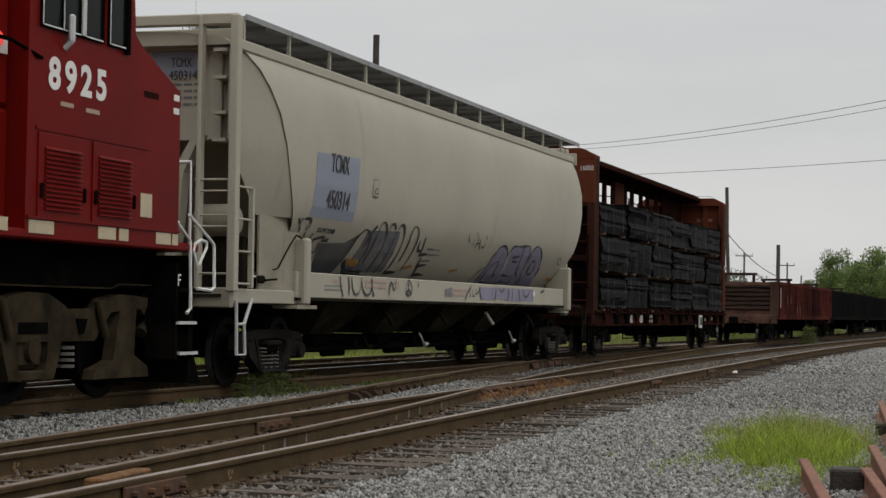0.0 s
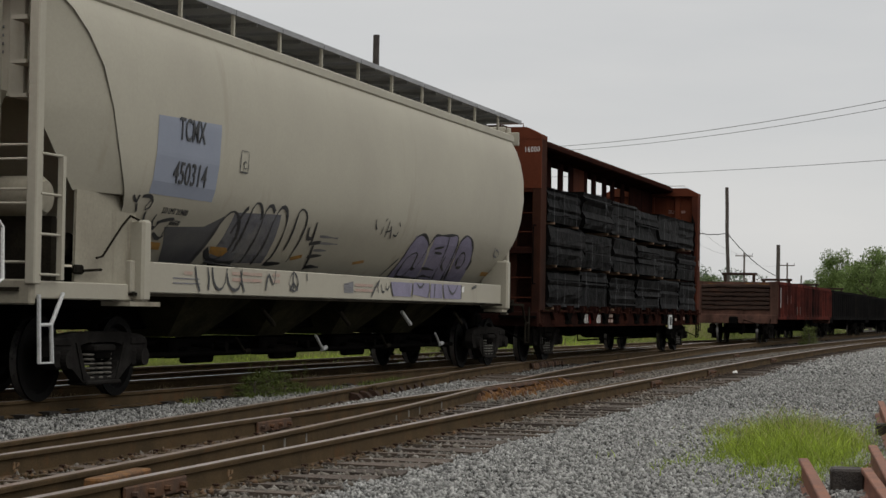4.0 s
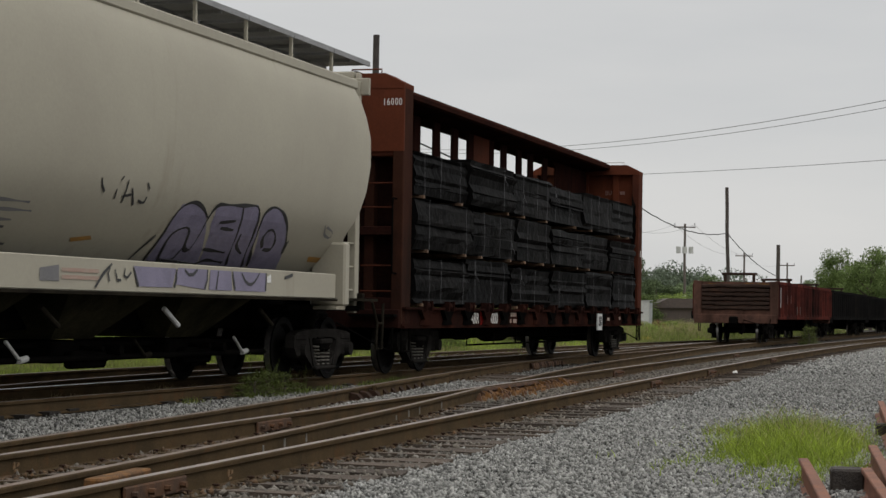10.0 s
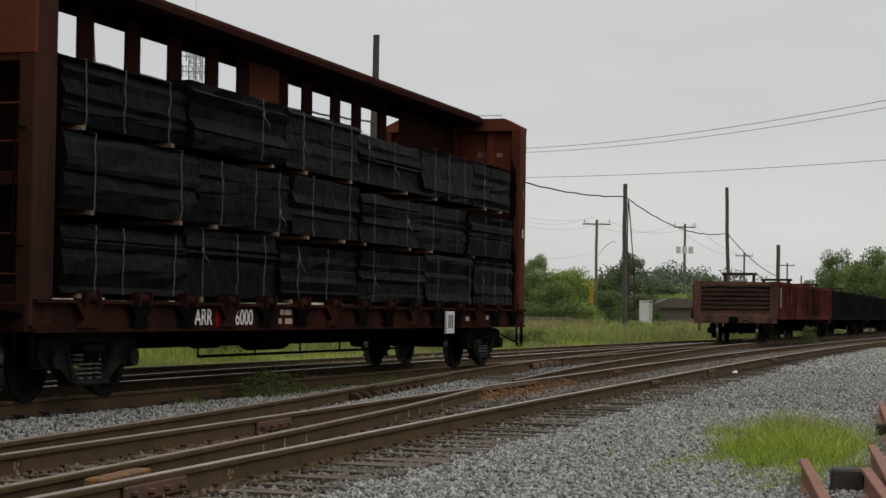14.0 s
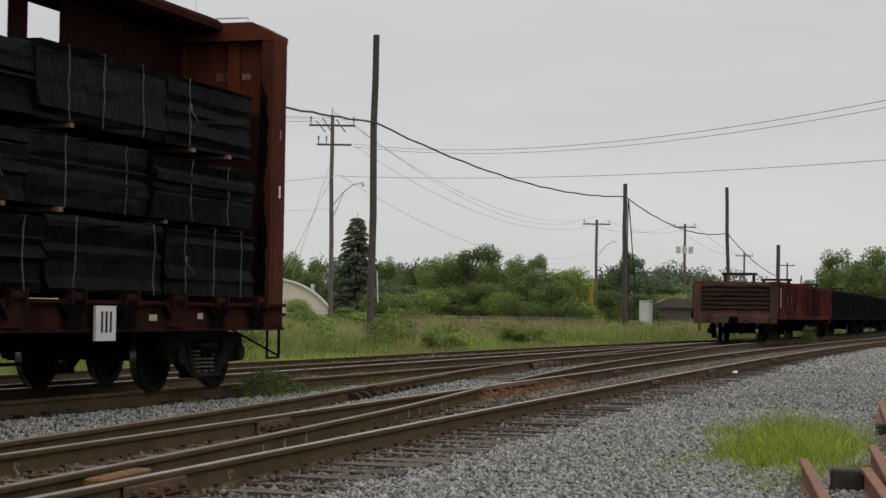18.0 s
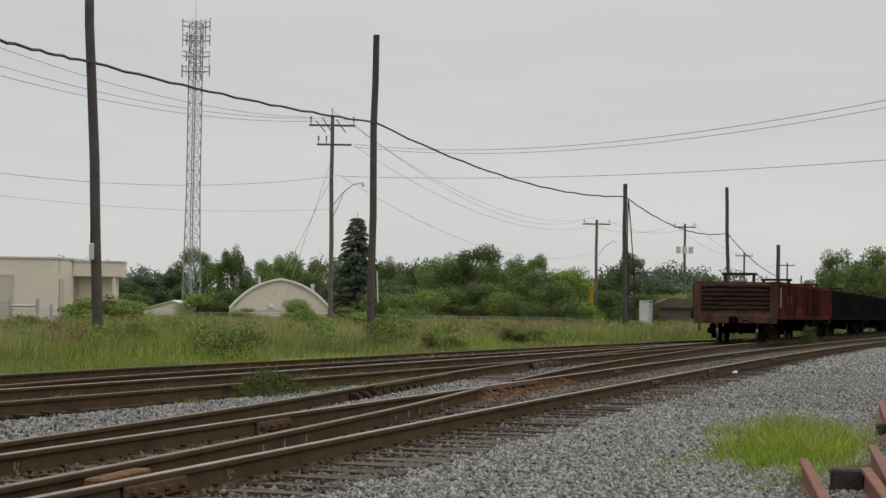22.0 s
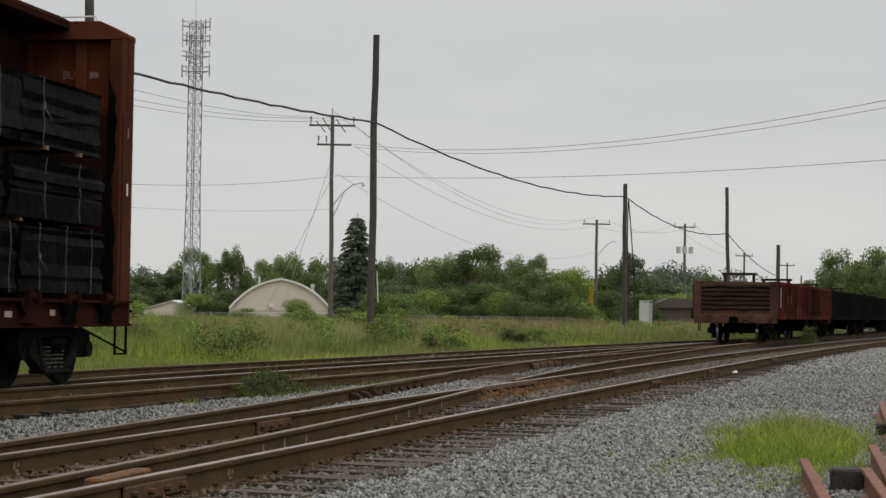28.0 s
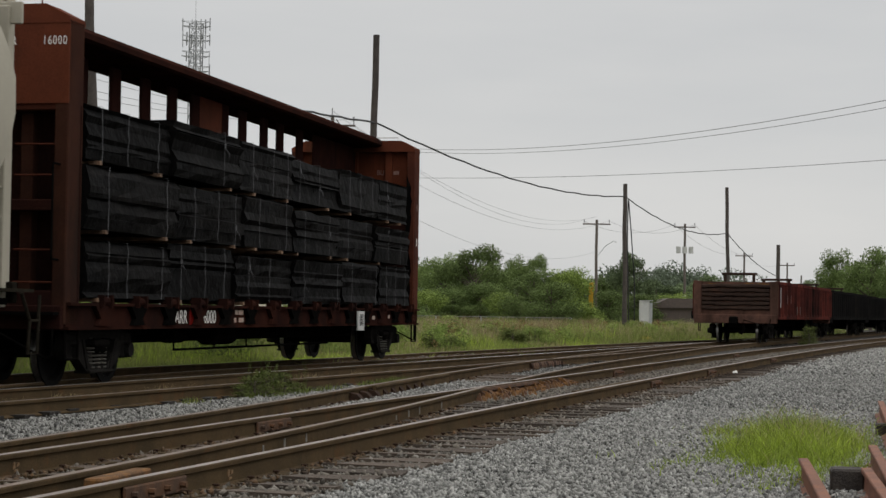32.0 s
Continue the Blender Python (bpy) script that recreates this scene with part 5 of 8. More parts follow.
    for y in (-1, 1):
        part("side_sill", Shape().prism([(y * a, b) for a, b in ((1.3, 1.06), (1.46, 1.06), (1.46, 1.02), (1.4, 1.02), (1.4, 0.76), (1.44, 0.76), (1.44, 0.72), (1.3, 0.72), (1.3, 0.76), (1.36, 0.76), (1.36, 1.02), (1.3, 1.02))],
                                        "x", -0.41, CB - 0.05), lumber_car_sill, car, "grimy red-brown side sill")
    for k in range(15):
        x = 0.67 + 1.218 * k
        part("stake_pocket", Shape().prism([(x - 0.3, 1.02), (x + 0.3, 1.02), (x + 0.12, 0.86), (x + 0.2, 0.77), (x - 0.2, 0.77), (x - 0.12, 0.86)], "y", -1.47, -1.4), black_steel if k % 3 else lumber_car_sill, car)
        part("winch", Shape().rod((x - 0.12, -1.44, 1.08), (x + 0.12, -1.44, 1.08), 0.06, 10).box(x - 0.17, x - 0.12, -1.52, -1.36, 1.0, 1.16).box(x + 0.12, x + 0.17, -1.52, -1.36, 1.0, 1.16), lumber_car_sill, car)
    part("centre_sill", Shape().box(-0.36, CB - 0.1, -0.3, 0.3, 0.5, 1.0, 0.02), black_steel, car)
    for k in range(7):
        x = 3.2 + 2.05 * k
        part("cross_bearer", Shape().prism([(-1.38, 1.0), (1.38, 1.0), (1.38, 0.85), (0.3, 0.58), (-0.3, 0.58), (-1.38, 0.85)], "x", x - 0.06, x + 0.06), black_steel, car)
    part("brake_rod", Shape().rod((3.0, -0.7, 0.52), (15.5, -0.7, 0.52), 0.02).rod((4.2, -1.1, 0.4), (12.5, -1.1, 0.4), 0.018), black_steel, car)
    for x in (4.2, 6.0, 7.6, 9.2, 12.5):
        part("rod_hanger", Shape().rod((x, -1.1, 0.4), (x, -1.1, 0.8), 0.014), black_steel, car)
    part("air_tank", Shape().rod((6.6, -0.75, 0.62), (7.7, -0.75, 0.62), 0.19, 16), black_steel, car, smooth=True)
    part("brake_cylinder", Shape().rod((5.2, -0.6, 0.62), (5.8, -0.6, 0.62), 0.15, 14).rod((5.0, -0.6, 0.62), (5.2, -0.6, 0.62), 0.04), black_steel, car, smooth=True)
    plate = part("routing_plate", Shape().box(13.24, 13.7, -1.5, -1.47, 0.63, 1.0), cabinet_grey, car, "framed white routing label")
    for x in (13.36, 13.46, 13.56):
        part("text_bar", Shape().box(x, x + 0.03, -1.508, -1.5, 0.72, 0.94), black_steel, plate)
    lettering("ARR", 0.2, white_paint, car, pose(3.42, -1.404, 0.79, 90), squeeze=0.95, label="white stencilled letters")
    lettering("6000", 0.2, white_paint, car, pose(4.62, -1.404, 0.79, 90), squeeze=1.0, label="white stencilled digits")
    for a, b, z in ((6.1, 6.22, 0.92), (6.26, 6.5, 0.92), (6.05, 6.15, 0.8), (6.28, 6.52, 0.8), (14.7, 14.9, 0.84), (16.0, 16.15, 0.86)):
        part("text_bar", Shape().box(a, b, -1.405, -1.4, z, z + 0.07), faded_red, car)
    part("red_panel", Shape().box(4.02, 4.24, -1.405, -1.4, 0.77, 1.01), loco_red, car, "brighter red repaint patch")
    for x in (1.42, 16.95):
        truck(car, x)
    return rides(car, 0.0, 1.42, 16.95)


def lumber_load():
    """Black-wrapped lumber packs in three layers on both sides of the beam, with pale bearers between and steel straps round them."""
    rnd = random.Random(5)
    near_cuts = [[0.08, 3.1, 6.0, 9.0, 12.2, 14.9, 17.5], [0.08, 3.4, 6.4, 9.0, 11.8, 14.6, 17.5], [0.08, 3.1, 6.1, 9.0, 12.0, 15.0, 17.5]]
    heights = [(1.12, 1.94), (1.99, 2.81), (2.86, 3.66)]
    for side in (-1, 1):
        for layer, ((z0, z1), cuts) in enumerate(zip(heights, near_cuts)):
            for a, b in zip(cuts, cuts[1:]):
                depth = 1.28 + rnd.uniform(-0.05, 0.03)
                h = z1 - z0 - rnd.choice((0.0, 0.01, 0.02, 0.04, 0.07, 0.1))
                # the wrap sags between board courses, so each course steps in or out a little along the pack
                s = Shape()
                cz = [0.0, 0.012, *sorted(rnd.uniform(0.06, 0.94) for _ in range(9)), 0.985, 1.0]
                nx = max(4, int((b - a) / 0.45))
                drift = [rnd.uniform(-0.05, 0.04) for _ in cz]
                grid = []
                for i in range(nx + 1):
                    x = -(b - a) / 2 + 0.03 + (b - a - 0.06) * i / nx
                    if 0 < i < nx:
                        x += rnd.uniform(-0.08, 0.08)
                    sag = rnd.uniform(-0.02, 0.012)
                    grid += [(x, -depth / 2 + drift[j] + rnd.uniform(-0.018, 0.018) + (0.03 if j in (0, len(cz) - 1) else 0), z * h + (sag if j == len(cz) - 1 else 0)) for j, z in enumerate(cz)]
                    grid += [(x, depth / 2, h + sag), (x, depth / 2, 0)]
                m = len(cz) + 2
                s.add(grid, [tuple(range(m)), tuple(range(nx * m, (nx + 1) * m))[::-1]] + [(i * m + j, (i + 1) * m + j, (i + 1) * m + (j + 1) % m, i * m + (j + 1) % m) for i in range(nx) for j in range(m)])
                pack = thing("lumber_pack", pose(0, 0, 0), "lumber pack in slack black wrapping held by steel straps", "lumber pack", "lumber packs on the wagon")
                part("wrapping", s, black_wrap, pack)
                k = rnd.choice((2, 2, 3)) if b - a < 3 else 3
                for i in range(k):
                    if rnd.random() < 0.12:
                        continue
                    x = -(b - a) / 2 + (b - a) * (i + 0.5 + rnd.uniform(-0.2, 0.2)) / k
                    w = 0.009
                    pts = [(x + rnd.uniform(-0.03, 0.03), -depth / 2 - 0.04 - rnd.uniform(0, 0.012), h * q / 6) for q in range(7)]
                    st = Shape()
                    if rnd.random() < 0.3:      # a loose strap end hangs off the seal
                        lx, lz = x + 0.02, h * rnd.uniform(0.3, 0.75)
                        st.pipe([(lx, -depth / 2 - 0.045, lz), (lx + 0.06, -depth / 2 - 0.09, lz - 0.09), (lx + 0.15, -depth / 2 - 0.07, lz - 0.14)], 0.007, 5)
                        st.box(lx - 0.03, lx + 0.02, -depth / 2 - 0.055, -depth / 2 - 0.04, lz, lz + 0.07)
                    for p, q in zip(pts, pts[1:]):
                        st.add([(p[0] - w, p[1], p[2]), (p[0] + w, p[1], p[2]), (q[0] + w, q[1], q[2]), (q[0] - w, q[1], q[2])], [(0, 1, 2, 3)])
                    st.box(x - w, x + w, -depth / 2 - 0.038, depth / 2, h, h + 0.004)
                    part("strap", st, strap_steel, pack)
                rides(pack, (a + b) / 2, -((a + b) / 2 - 1.42), 16.95 - (a + b) / 2, z0, side * (0.8 + rnd.uniform(-0.05, 0.04)))
                if side < 0:
                    for i in range(2 if layer else 1):
                        x = (a + b) / 2 + (b - a) * (-0.3 if i == 0 else 0.3) + rnd.uniform(-0.3, 0.3)
                        if rnd.random() < 0.3:
                            continue
                        zb = z0 - 0.05
                        lath = solid("bearer", Shape().box(-0.045, 0.045, -0.655, 0.6, 0, 0.05, 0.004), dunnage_wood, "pale sawn wooden bearer between lumber packs", "bearer", group="bearers under the lumber packs")
                        rides(lath, x, -(x - 1.42), 16.95 - x, zb, side * 0.8)


# -- locomotive; local x runs back from the nose with minus sign --
def locomotive():
    car = thing("locomotive", pose(0, 0, 0), "red diesel freight locomotive with white cab number, nose first", "locomotive")
    n = Shape()
    side = [(-0.13, 1.72), (-0.14, 3.45), (-1.13, 3.84), (-1.3, 3.95), (-1.38, 4.72), (-1.55, 4.86), (-3.6, 4.86), (-3.62, 1.72)]
    n.prism(side, "y", -1.5, 1.5)
    part("cab", n, loco_red, car, "glossy red cab and nose")
    part("cab_roof", Shape().prism([(-1.5, 4.84), (1.5, 4.84), (1.1, 5.0), (-1.1, 5.0)], "x", -3.65, -1.35), loco_red, car)
    part("long_hood", Shape().box(-19.5, -3.62, -1.0, 1.0, 1.75, 4.75, 0.06).box(-10, -3.62, -1.3, 1.3, 1.75, 2.9, 0.04), loco_red, car)
    part("radiator_wing", Shape().prism([(-1.5, 4.3), (1.5, 4.3), (1.5, 4.75), (-1.5, 4.75)], "x", -18.5, -13.5), loco_red, car)
    part("underframe", Shape().box(-20.2, 0.45, -1.5, 1.5, 1.64, 1.74, 0.02), loco_red, car)
    part("frame_skirt", Shape().box(-20.0, 0.25, -1.05, 1.05, 1.2, 1.65), black_steel, car)
    # side windows with frames and mirror
    for a, b in ((-3.37, -3.0), (-2.95, -2.62), (-2.5, -2.13), (-1.94, -1.6)):
        w = part("window", Shape().box(a, b, -1.512, -1.5, 3.78, 4.55), glass_dark, car, "dark cab window glass")
        part("window_frame", Shape().box(a - 0.04, a, -1.53, -1.49, 3.74, 4.6).box(b, b + 0.04, -1.53, -1.49, 3.74, 4.6).box(a, b, -1.53, -1.49, 3.74, 3.78), black_steel, w)
        part("window_bead", Shape().box(a, b, -1.536, -1.53, 3.755, 3.768).box(a - 0.03, a - 0.018, -1.536, -1.53, 3.76, 4.6), chalk, w)
    part("sash_bar", Shape().box(-2.6, -2.52, -1.545, -1.49, 3.76, 4.75), cabinet_grey, car, "pale aluminium sash bar")
    part("mirror", Shape().box(-2.93, -2.84, -1.6, -1.55, 3.64, 3.93, 0.02).rod((-2.9, -1.5, 3.58), (-2.89, -1.58, 3.66), 0.03), cabinet_grey, car, "small pale side mirror")
    part("window_post", Shape().box(-1.58, -1.5, -1.54, -1.48, 3.7, 4.75), black_steel, car)
    # doors with louvres under the cab
    for a, b in ((-3.3, -2.5), (-2.16, -1.36)):
        d = part("louvre_door", Shape().box(a - 0.1, b + 0.1, -1.515, -1.5, 1.84, 2.7, 0.005), loco_red, car, "red door with louvres")
        for k in range(14):
            z = 1.94 + k * 0.046
            part("louvre", Shape().prism([(-1.515, z), (-1.545, z), (-1.515, z + 0.03)], "x", a + 0.02, b - 0.02), loco_red, d)
        part("latch", Shape().box(b + 0.02, b + 0.07, -1.54, -1.515, 2.05, 2.2, 0.01).box(a - 0.07, a - 0.02, -1.54, -1.515, 2.05, 2.2, 0.01), black_steel, d)
    part("body_seam", Shape().box(-3.45, -0.9, -1.512, -1.5, 2.72, 2.76), loco_red, car)
    part("body_seam", Shape().box(-3.6, -0.14, -1.525, -1.5, 1.84, 1.87), loco_red, car)
    lettering("8925", 0.31, white_paint, car, pose(-3.22, -1.506, 3.16, 90), squeeze=1.12, bold=0.015, space=1.38)
    for a, b, z in ((-2.96, -2.69, 3.0), (-2.42, -2.12, 2.99)):
        part("text_bar", Shape().box(a, b, -1.506, -1.5, z, z + 0.045), faded_red, car)
    part("stencil_plate", Shape().box(-1.08, -0.72, -1.504, -1.5, 3.3, 3.37), lumber_car_grime_shade, car)
    for z in (3.19, 3.34):
        part("hand_hold_mark", Shape().box(-0.32, -0.18, -1.508, -1.5, z, z + 0.07), white_paint, car, "small white marker patch")
    part("data_plate", Shape().box(-1.12, -0.84, -1.508, -1.5, 1.98, 2.24), reflector, car)
    for a, b in ((-5.2, -4.9), (-4.25, -3.95), (-3.55, -3.05), (-2.1, -1.7), (-1.62, -1.4), (-0.72, -0.34), (-0.3, -0.15)):
        part("reflector", Shape().box(a, b, -1.508, -1.5, 1.7, 1.83), reflector, car, "pale reflective patch")
    # marker light and hood details behind the cab
    part("marker_light", Shape().rod((-3.9, -1.31, 3.55), (-3.9, -1.35, 3.55), 0.07, 14), ditch_red, car, "glowing red marker lens")
    part("hood_rail", Shape().pipe([(-9.0, -1.42, 3.55), (-3.8, -1.42, 3.55), (-3.4, -1.53, 3.42)], 0.02), black_steel, car)
    part("marker_plate", Shape().box(-3.9, -3.72, -1.33, -1.3, 3.42, 3.58), white_paint, car)
    part("hood_box", Shape().box(-6.0, -3.63, -1.3, 1.3, 2.9, 4.5, 0.05), loco_red, car)
    # pilot, steps, handrails and coupler
    part("pilot", Shape().prism([(-1.45, 0.12), (1.45, 0.12), (1.45, 1.6), (-1.45, 1.6)], "x", 0.3, 0.42), black_steel, car)
    part("snow_plough", Shape().prism([(0.42, 0.12), (0.75, 0.1), (0.45, 0.7)], "y", -1.4, 1.4), black_steel, car)
    for k, (z, x) in enumerate(((0.45, 0.25), (0.8, 0.2))):
        part("step", Shape().box(x - 0.3, x + 0.2, -1.5, -1.1, z, z + 0.03).box(x - 0.3, x + 0.2, -1.512, -1.5, z, z + 0.035), cabinet_grey, car, "white-edged boarding step")
    part("step_side", Shape().box(-0.12, -0.05, -1.48, -1.1, 0.4, 1.5), black_steel, car)
    lettering("F", 0.14, white_paint, car, pose(-0.1, -1.49, 1.24, 90))
    part("handrail", Shape().pipe([(-0.14, -1.5, 1.97), (-0.1, -1.5, 1.93), (0.2, -1.5, 1.77), (0.24, -1.5, 0.99), (0.14, -1.5, 0.93)], 0.02), chalk, car, "white tubular handrail")
    part("handrail", Shape().pipe([(0.16, -1.5, 2.07), (0.82, -1.5, 1.78), (0.88, -1.5, 1.73), (0.9, -1.5, 1.24), (0.8, -1.5, 1.2), (0.4, -1.5, 1.22)], 0.02), chalk, car)
    part("handrail", Shape().pipe([(0.42, -1.5, 1.47), (0.29, -1.5, 1.66), (0.34, -1.5, 1.74), (0.5, -1.5, 1.79), (0.66, -1.5, 1.77), (0.66, -1.5, 1.7), (0.45, -1.5, 1.49)], 0.018), chalk, car)
    part("step_well", Shape().box(-0.05, 0.85, -1.49, -1.45, 1.17, 1.22), black_steel, car)
    part("front_rail", Shape().pipe([(0.4, -1.4, 1.72), (0.4, -1.4, 2.7), (0.4, 1.4, 2.7), (0.4, 1.4, 1.72)], 0.02), chalk, car)
    coupler(car, 0.35, 1)
    part("fuel_tank", Shape().prism([(-1.3, 0.45), (1.3, 0.45), (1.5, 0.7), (1.5, 1.3), (-1.5, 1.3), (-1.5, 0.7)], "x", -13.5, -7.0), black_steel, car)
    for c in (-2.75, -16.9):
        t = part("truck", Shape().box(c - 2.6, c + 2.6, -0.6, 0.6, 0.7, 1.1, 0.04), black_steel, car, "dusty six-wheel truck")
        for y in (-1, 1):
            o, i = sorted((y * 1.13, y * 0.99))
            f = Shape()
            # top member: thick over the axles, dished between them, tapering at both ends
            top = []
            for dx in (-2.05, 0.0, 2.05):
                top += [(c + dx - 0.66, 0.97), (c + dx - 0.5, 1.08), (c + dx - 0.1, 1.13), (c + dx + 0.3, 1.12), (c + dx + 0.66, 1.0), (c + dx + 0.72, 0.96)]
            top = [(c - 2.72, 0.9)] + top[1:-2] + [(c + 2.5, 1.1), (c + 2.95, 1.12), (c + 2.95, 1.02), (c + 2.62, 1.0), (c + 2.55, 0.9)]
            low = [(c + 2.45, 0.97), (c + 1.72, 0.93), (c + 1.35, 0.62), (c + 0.65, 0.62), (c - 0.65, 0.62), (c - 1.4, 0.62), (c - 2.45, 0.76)]
            f.prism(top + low, "y", o, i)
            # end pedestal: a slim leg on a broad foot
            e = c + 2.05
            f.prism([(e - 0.1, 0.98), (e + 0.3, 0.98), (e + 0.26, 0.45), (e + 0.6, 0.32), (e + 0.64, 0.2), (e - 0.72, 0.2), (e - 0.68, 0.3), (e - 0.26, 0.4)], "y", o, i)
            for dx in (-2.05, 0.0):
                for k in (-1, 1):
                    f.prism([(c + dx + k * 0.34, 0.9), (c + dx + k * 0.68, 0.9), (c + dx + k * 0.58, 0.5), (c + dx + k * 0.46, 0.24), (c + dx + k * 0.2, 0.22), (c + dx + k * 0.3, 0.4)], "y", o, i)
                f.box(c + dx - 0.46, c + dx + 0.46, o, i, 0.22, 0.33, 0.02)
            f.rod((c + 2.95, y * 1.06, 0.95), (c + 2.6, y * 1.06, 0.7), 0.07, 8)
            frame_side = part("side_frame", f, loco_truck, t, "dust-covered tan side frame")
            part("buffer_cylinder", Shape().rod((c + 2.75, y * 1.1, 1.04), (c + 3.1, y * 1.1, 1.06), 0.15, 16).rod((c + 3.1, y * 1.1, 1.06), (c + 3.14, y * 1.1, 1.06), 0.11, 16), loco_truck, t, smooth=True)
            part("brake_pipe", Shape().pipe([(c - 2.6, y * 1.16, 1.2), (c - 0.2, y * 1.16, 1.19), (c + 1.65, y * 1.16, 1.19), (c + 1.85, y * 1.16, 1.24), (c + 2.9, y * 1.16, 1.24)], 0.01), loco_truck, t, "thin dusty brake pipe")
            for dx in (-1.02, 1.02):
                # raised black plate stands in for a pocket's shade
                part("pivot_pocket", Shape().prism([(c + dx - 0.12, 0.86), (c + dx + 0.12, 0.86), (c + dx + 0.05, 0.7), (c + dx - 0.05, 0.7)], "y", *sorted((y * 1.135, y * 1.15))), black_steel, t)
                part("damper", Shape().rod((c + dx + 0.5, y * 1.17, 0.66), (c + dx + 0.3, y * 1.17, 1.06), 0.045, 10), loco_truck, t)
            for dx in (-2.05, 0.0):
                # black plate stands in for the dark opening over the axle box
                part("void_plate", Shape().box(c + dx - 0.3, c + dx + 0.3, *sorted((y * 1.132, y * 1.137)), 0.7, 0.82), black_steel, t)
                part("journal_box", Shape().box(c + dx - 0.26, c + dx + 0.26, *sorted((y * 1.1, y * 0.95)), 0.34, 0.7, 0.05).rod((c + dx, y * 1.09, 0.54), (c + dx, y * 1.16, 0.54), 0.13, 14), loco_truck, t)
                for k in (-1, 1):
                    sp = Shape()
                    for n_ in range(4):
                        sp.rod((c + dx + k * 0.84, y * 1.04, 0.34 + n_ * 0.065), (c + dx + k * 0.84, y * 1.04, 0.372 + n_ * 0.065), 0.11, 12)
                    part("spring", sp, springy, t)
        for dx in (-2.05, 0.0, 2.05):
            w = part("wheelset", LOCO_AXLE, wheel_steel, t, "dark steel driving wheels on an axle", at=pose(c + dx, 0, 0.52))
            SPINNERS.append((w, c + dx, 0.52))
    return rides(car, -22.45, -17.0, -2.65)


hopper_car()
lumber_car()
lumber_load()
locomotive()


# ---- parked gondola wagons ----
corrugated = surface("dark_rusted_corrugation", (0.05, 0.033, 0.026), (0.03, 0.02, 0.017), 0.85, scale=2, fine=30, bump=0.2, stain=(0.09, 0.05, 0.035), amount=0.3, streak=0.4, spec=0.0)
def gondola(x, length, paint, end_paint, label, height=2.3, marks=(), lid=None, end_detail=False):
    car = thing("gondola_wagon", pose(x, TRACK_Y, RAIL_TOP), label, "rail wagon", "parked gondola wagons")
    w, z0, z1 = 1.56, 1.0, height
    for y in (-1, 1):
        part("side_wall", Shape().box(0.1, length - 0.1, min(y * w, y * (w - 0.06)), max(y * w, y * (w - 0.06)), z0, z1), paint, car)
        part("top_chord", Shape().box(0, length, min(y * (w + 0.06), y * (w - 0.1)), max(y * (w + 0.06), y * (w - 0.1)), z1 - 0.1, z1 + 0.03, 0.015), paint, car)
        part("bottom_chord", Shape().box(0, length, min(y * (w + 0.05), y * (w - 0.1)), max(y * (w + 0.05), y * (w - 0.1)), z0 - 0.12, z0 + 0.08, 0.015), paint, car)
        n = int(length / 1.05)
        for k in range(n + 1):
            xx = 0.12 + (length - 0.36) * k / n
            part("side_post", Shape().prism([(xx, w), (xx + 0.14, w), (xx + 0.11, w + 0.11), (xx + 0.03, w + 0.11)] if y > 0 else [(xx, -w), (xx + 0.14, -w), (xx + 0.11, -w - 0.11), (xx + 0.03, -w - 0.11)],
                                            "z", z0, z1 - 0.08), paint, car)
    for xe in (0.0, length - 0.12):
        e = part("end_wall", Shape().box(xe, xe + 0.12, -w + 0.02, w - 0.02, z0 - 0.1, z1), end_paint, car)
        for k in range(6):
            z = z0 + 0.22 + k * (z1 - z0 - 0.3) / 6
            bow = [(z, 0.0), (z + 0.16, 0.0), (z + 0.12, 0.09), (z + 0.05, 0.09)]
            xo = xe if xe == 0 else xe + 0.12
            sg = -1 if xe == 0 else 1
            # knocks have bent each corrugation up and down along its length
            rib, m = Shape(), 9
            lift = [0.016 * math.sin(1.7 * i + 2.3 * k) + 0.014 * math.sin(0.9 * i * k) for i in range(m)]
            rib.add([(xo + sg * d, -w + 0.28 + (2 * w - 0.56) * i / (m - 1), zz + lift[i]) for i in range(m) for zz, d in bow],
                    [(4 * i + j, 4 * i + 4 + j, 4 * i + 4 + (j + 1) % 4, 4 * i + (j + 1) % 4) for i in range(m - 1) for j in range(4)] + [(0, 1, 2, 3), (4 * m - 1, 4 * m - 2, 4 * m - 3, 4 * m - 4)])
            part("end_corrugation", rib, corrugated, e)
        for ya, yb in ((-w - 0.04, -w + 0.26), (w - 0.26, w + 0.04)):
            part("corner_plate", Shape().box(xe - 0.05, xe + 0.2, ya, yb, z0 - 0.1, z1 + 0.02, 0.01), end_paint, car)
        part("end_sill", Shape().box(xe - 0.12, xe + 0.25, -w, w, z0 - 0.28, z0 + 0.06, 0.02), end_paint, car)
        sg = -1 if xe == 0 else 1
        part("uncoupling_lever", Shape().pipe([(xe + sg * 0.15, -1.35, 0.9), (xe + sg * 0.2, -1.3, 0.6), (xe + sg * 0.3, -0.35, 0.85), (xe + sg * 0.3, -0.3, 0.4)], 0.02), black_steel, car)
        part("stirrup", Shape().pipe([(xe + 0.1, 1.42, 0.85), (xe + 0.1, 1.42, 0.42), (xe + 0.45, 1.42, 0.42), (xe + 0.45, 1.42, 0.85)], 0.018), black_steel, car)
        coupler(car, xe + (0.12 if xe else 0), sg)
    part("floor", Shape().box(0.1, length - 0.1, -w + 0.06, w - 0.06, z0 - 0.08, z0), paint, car)
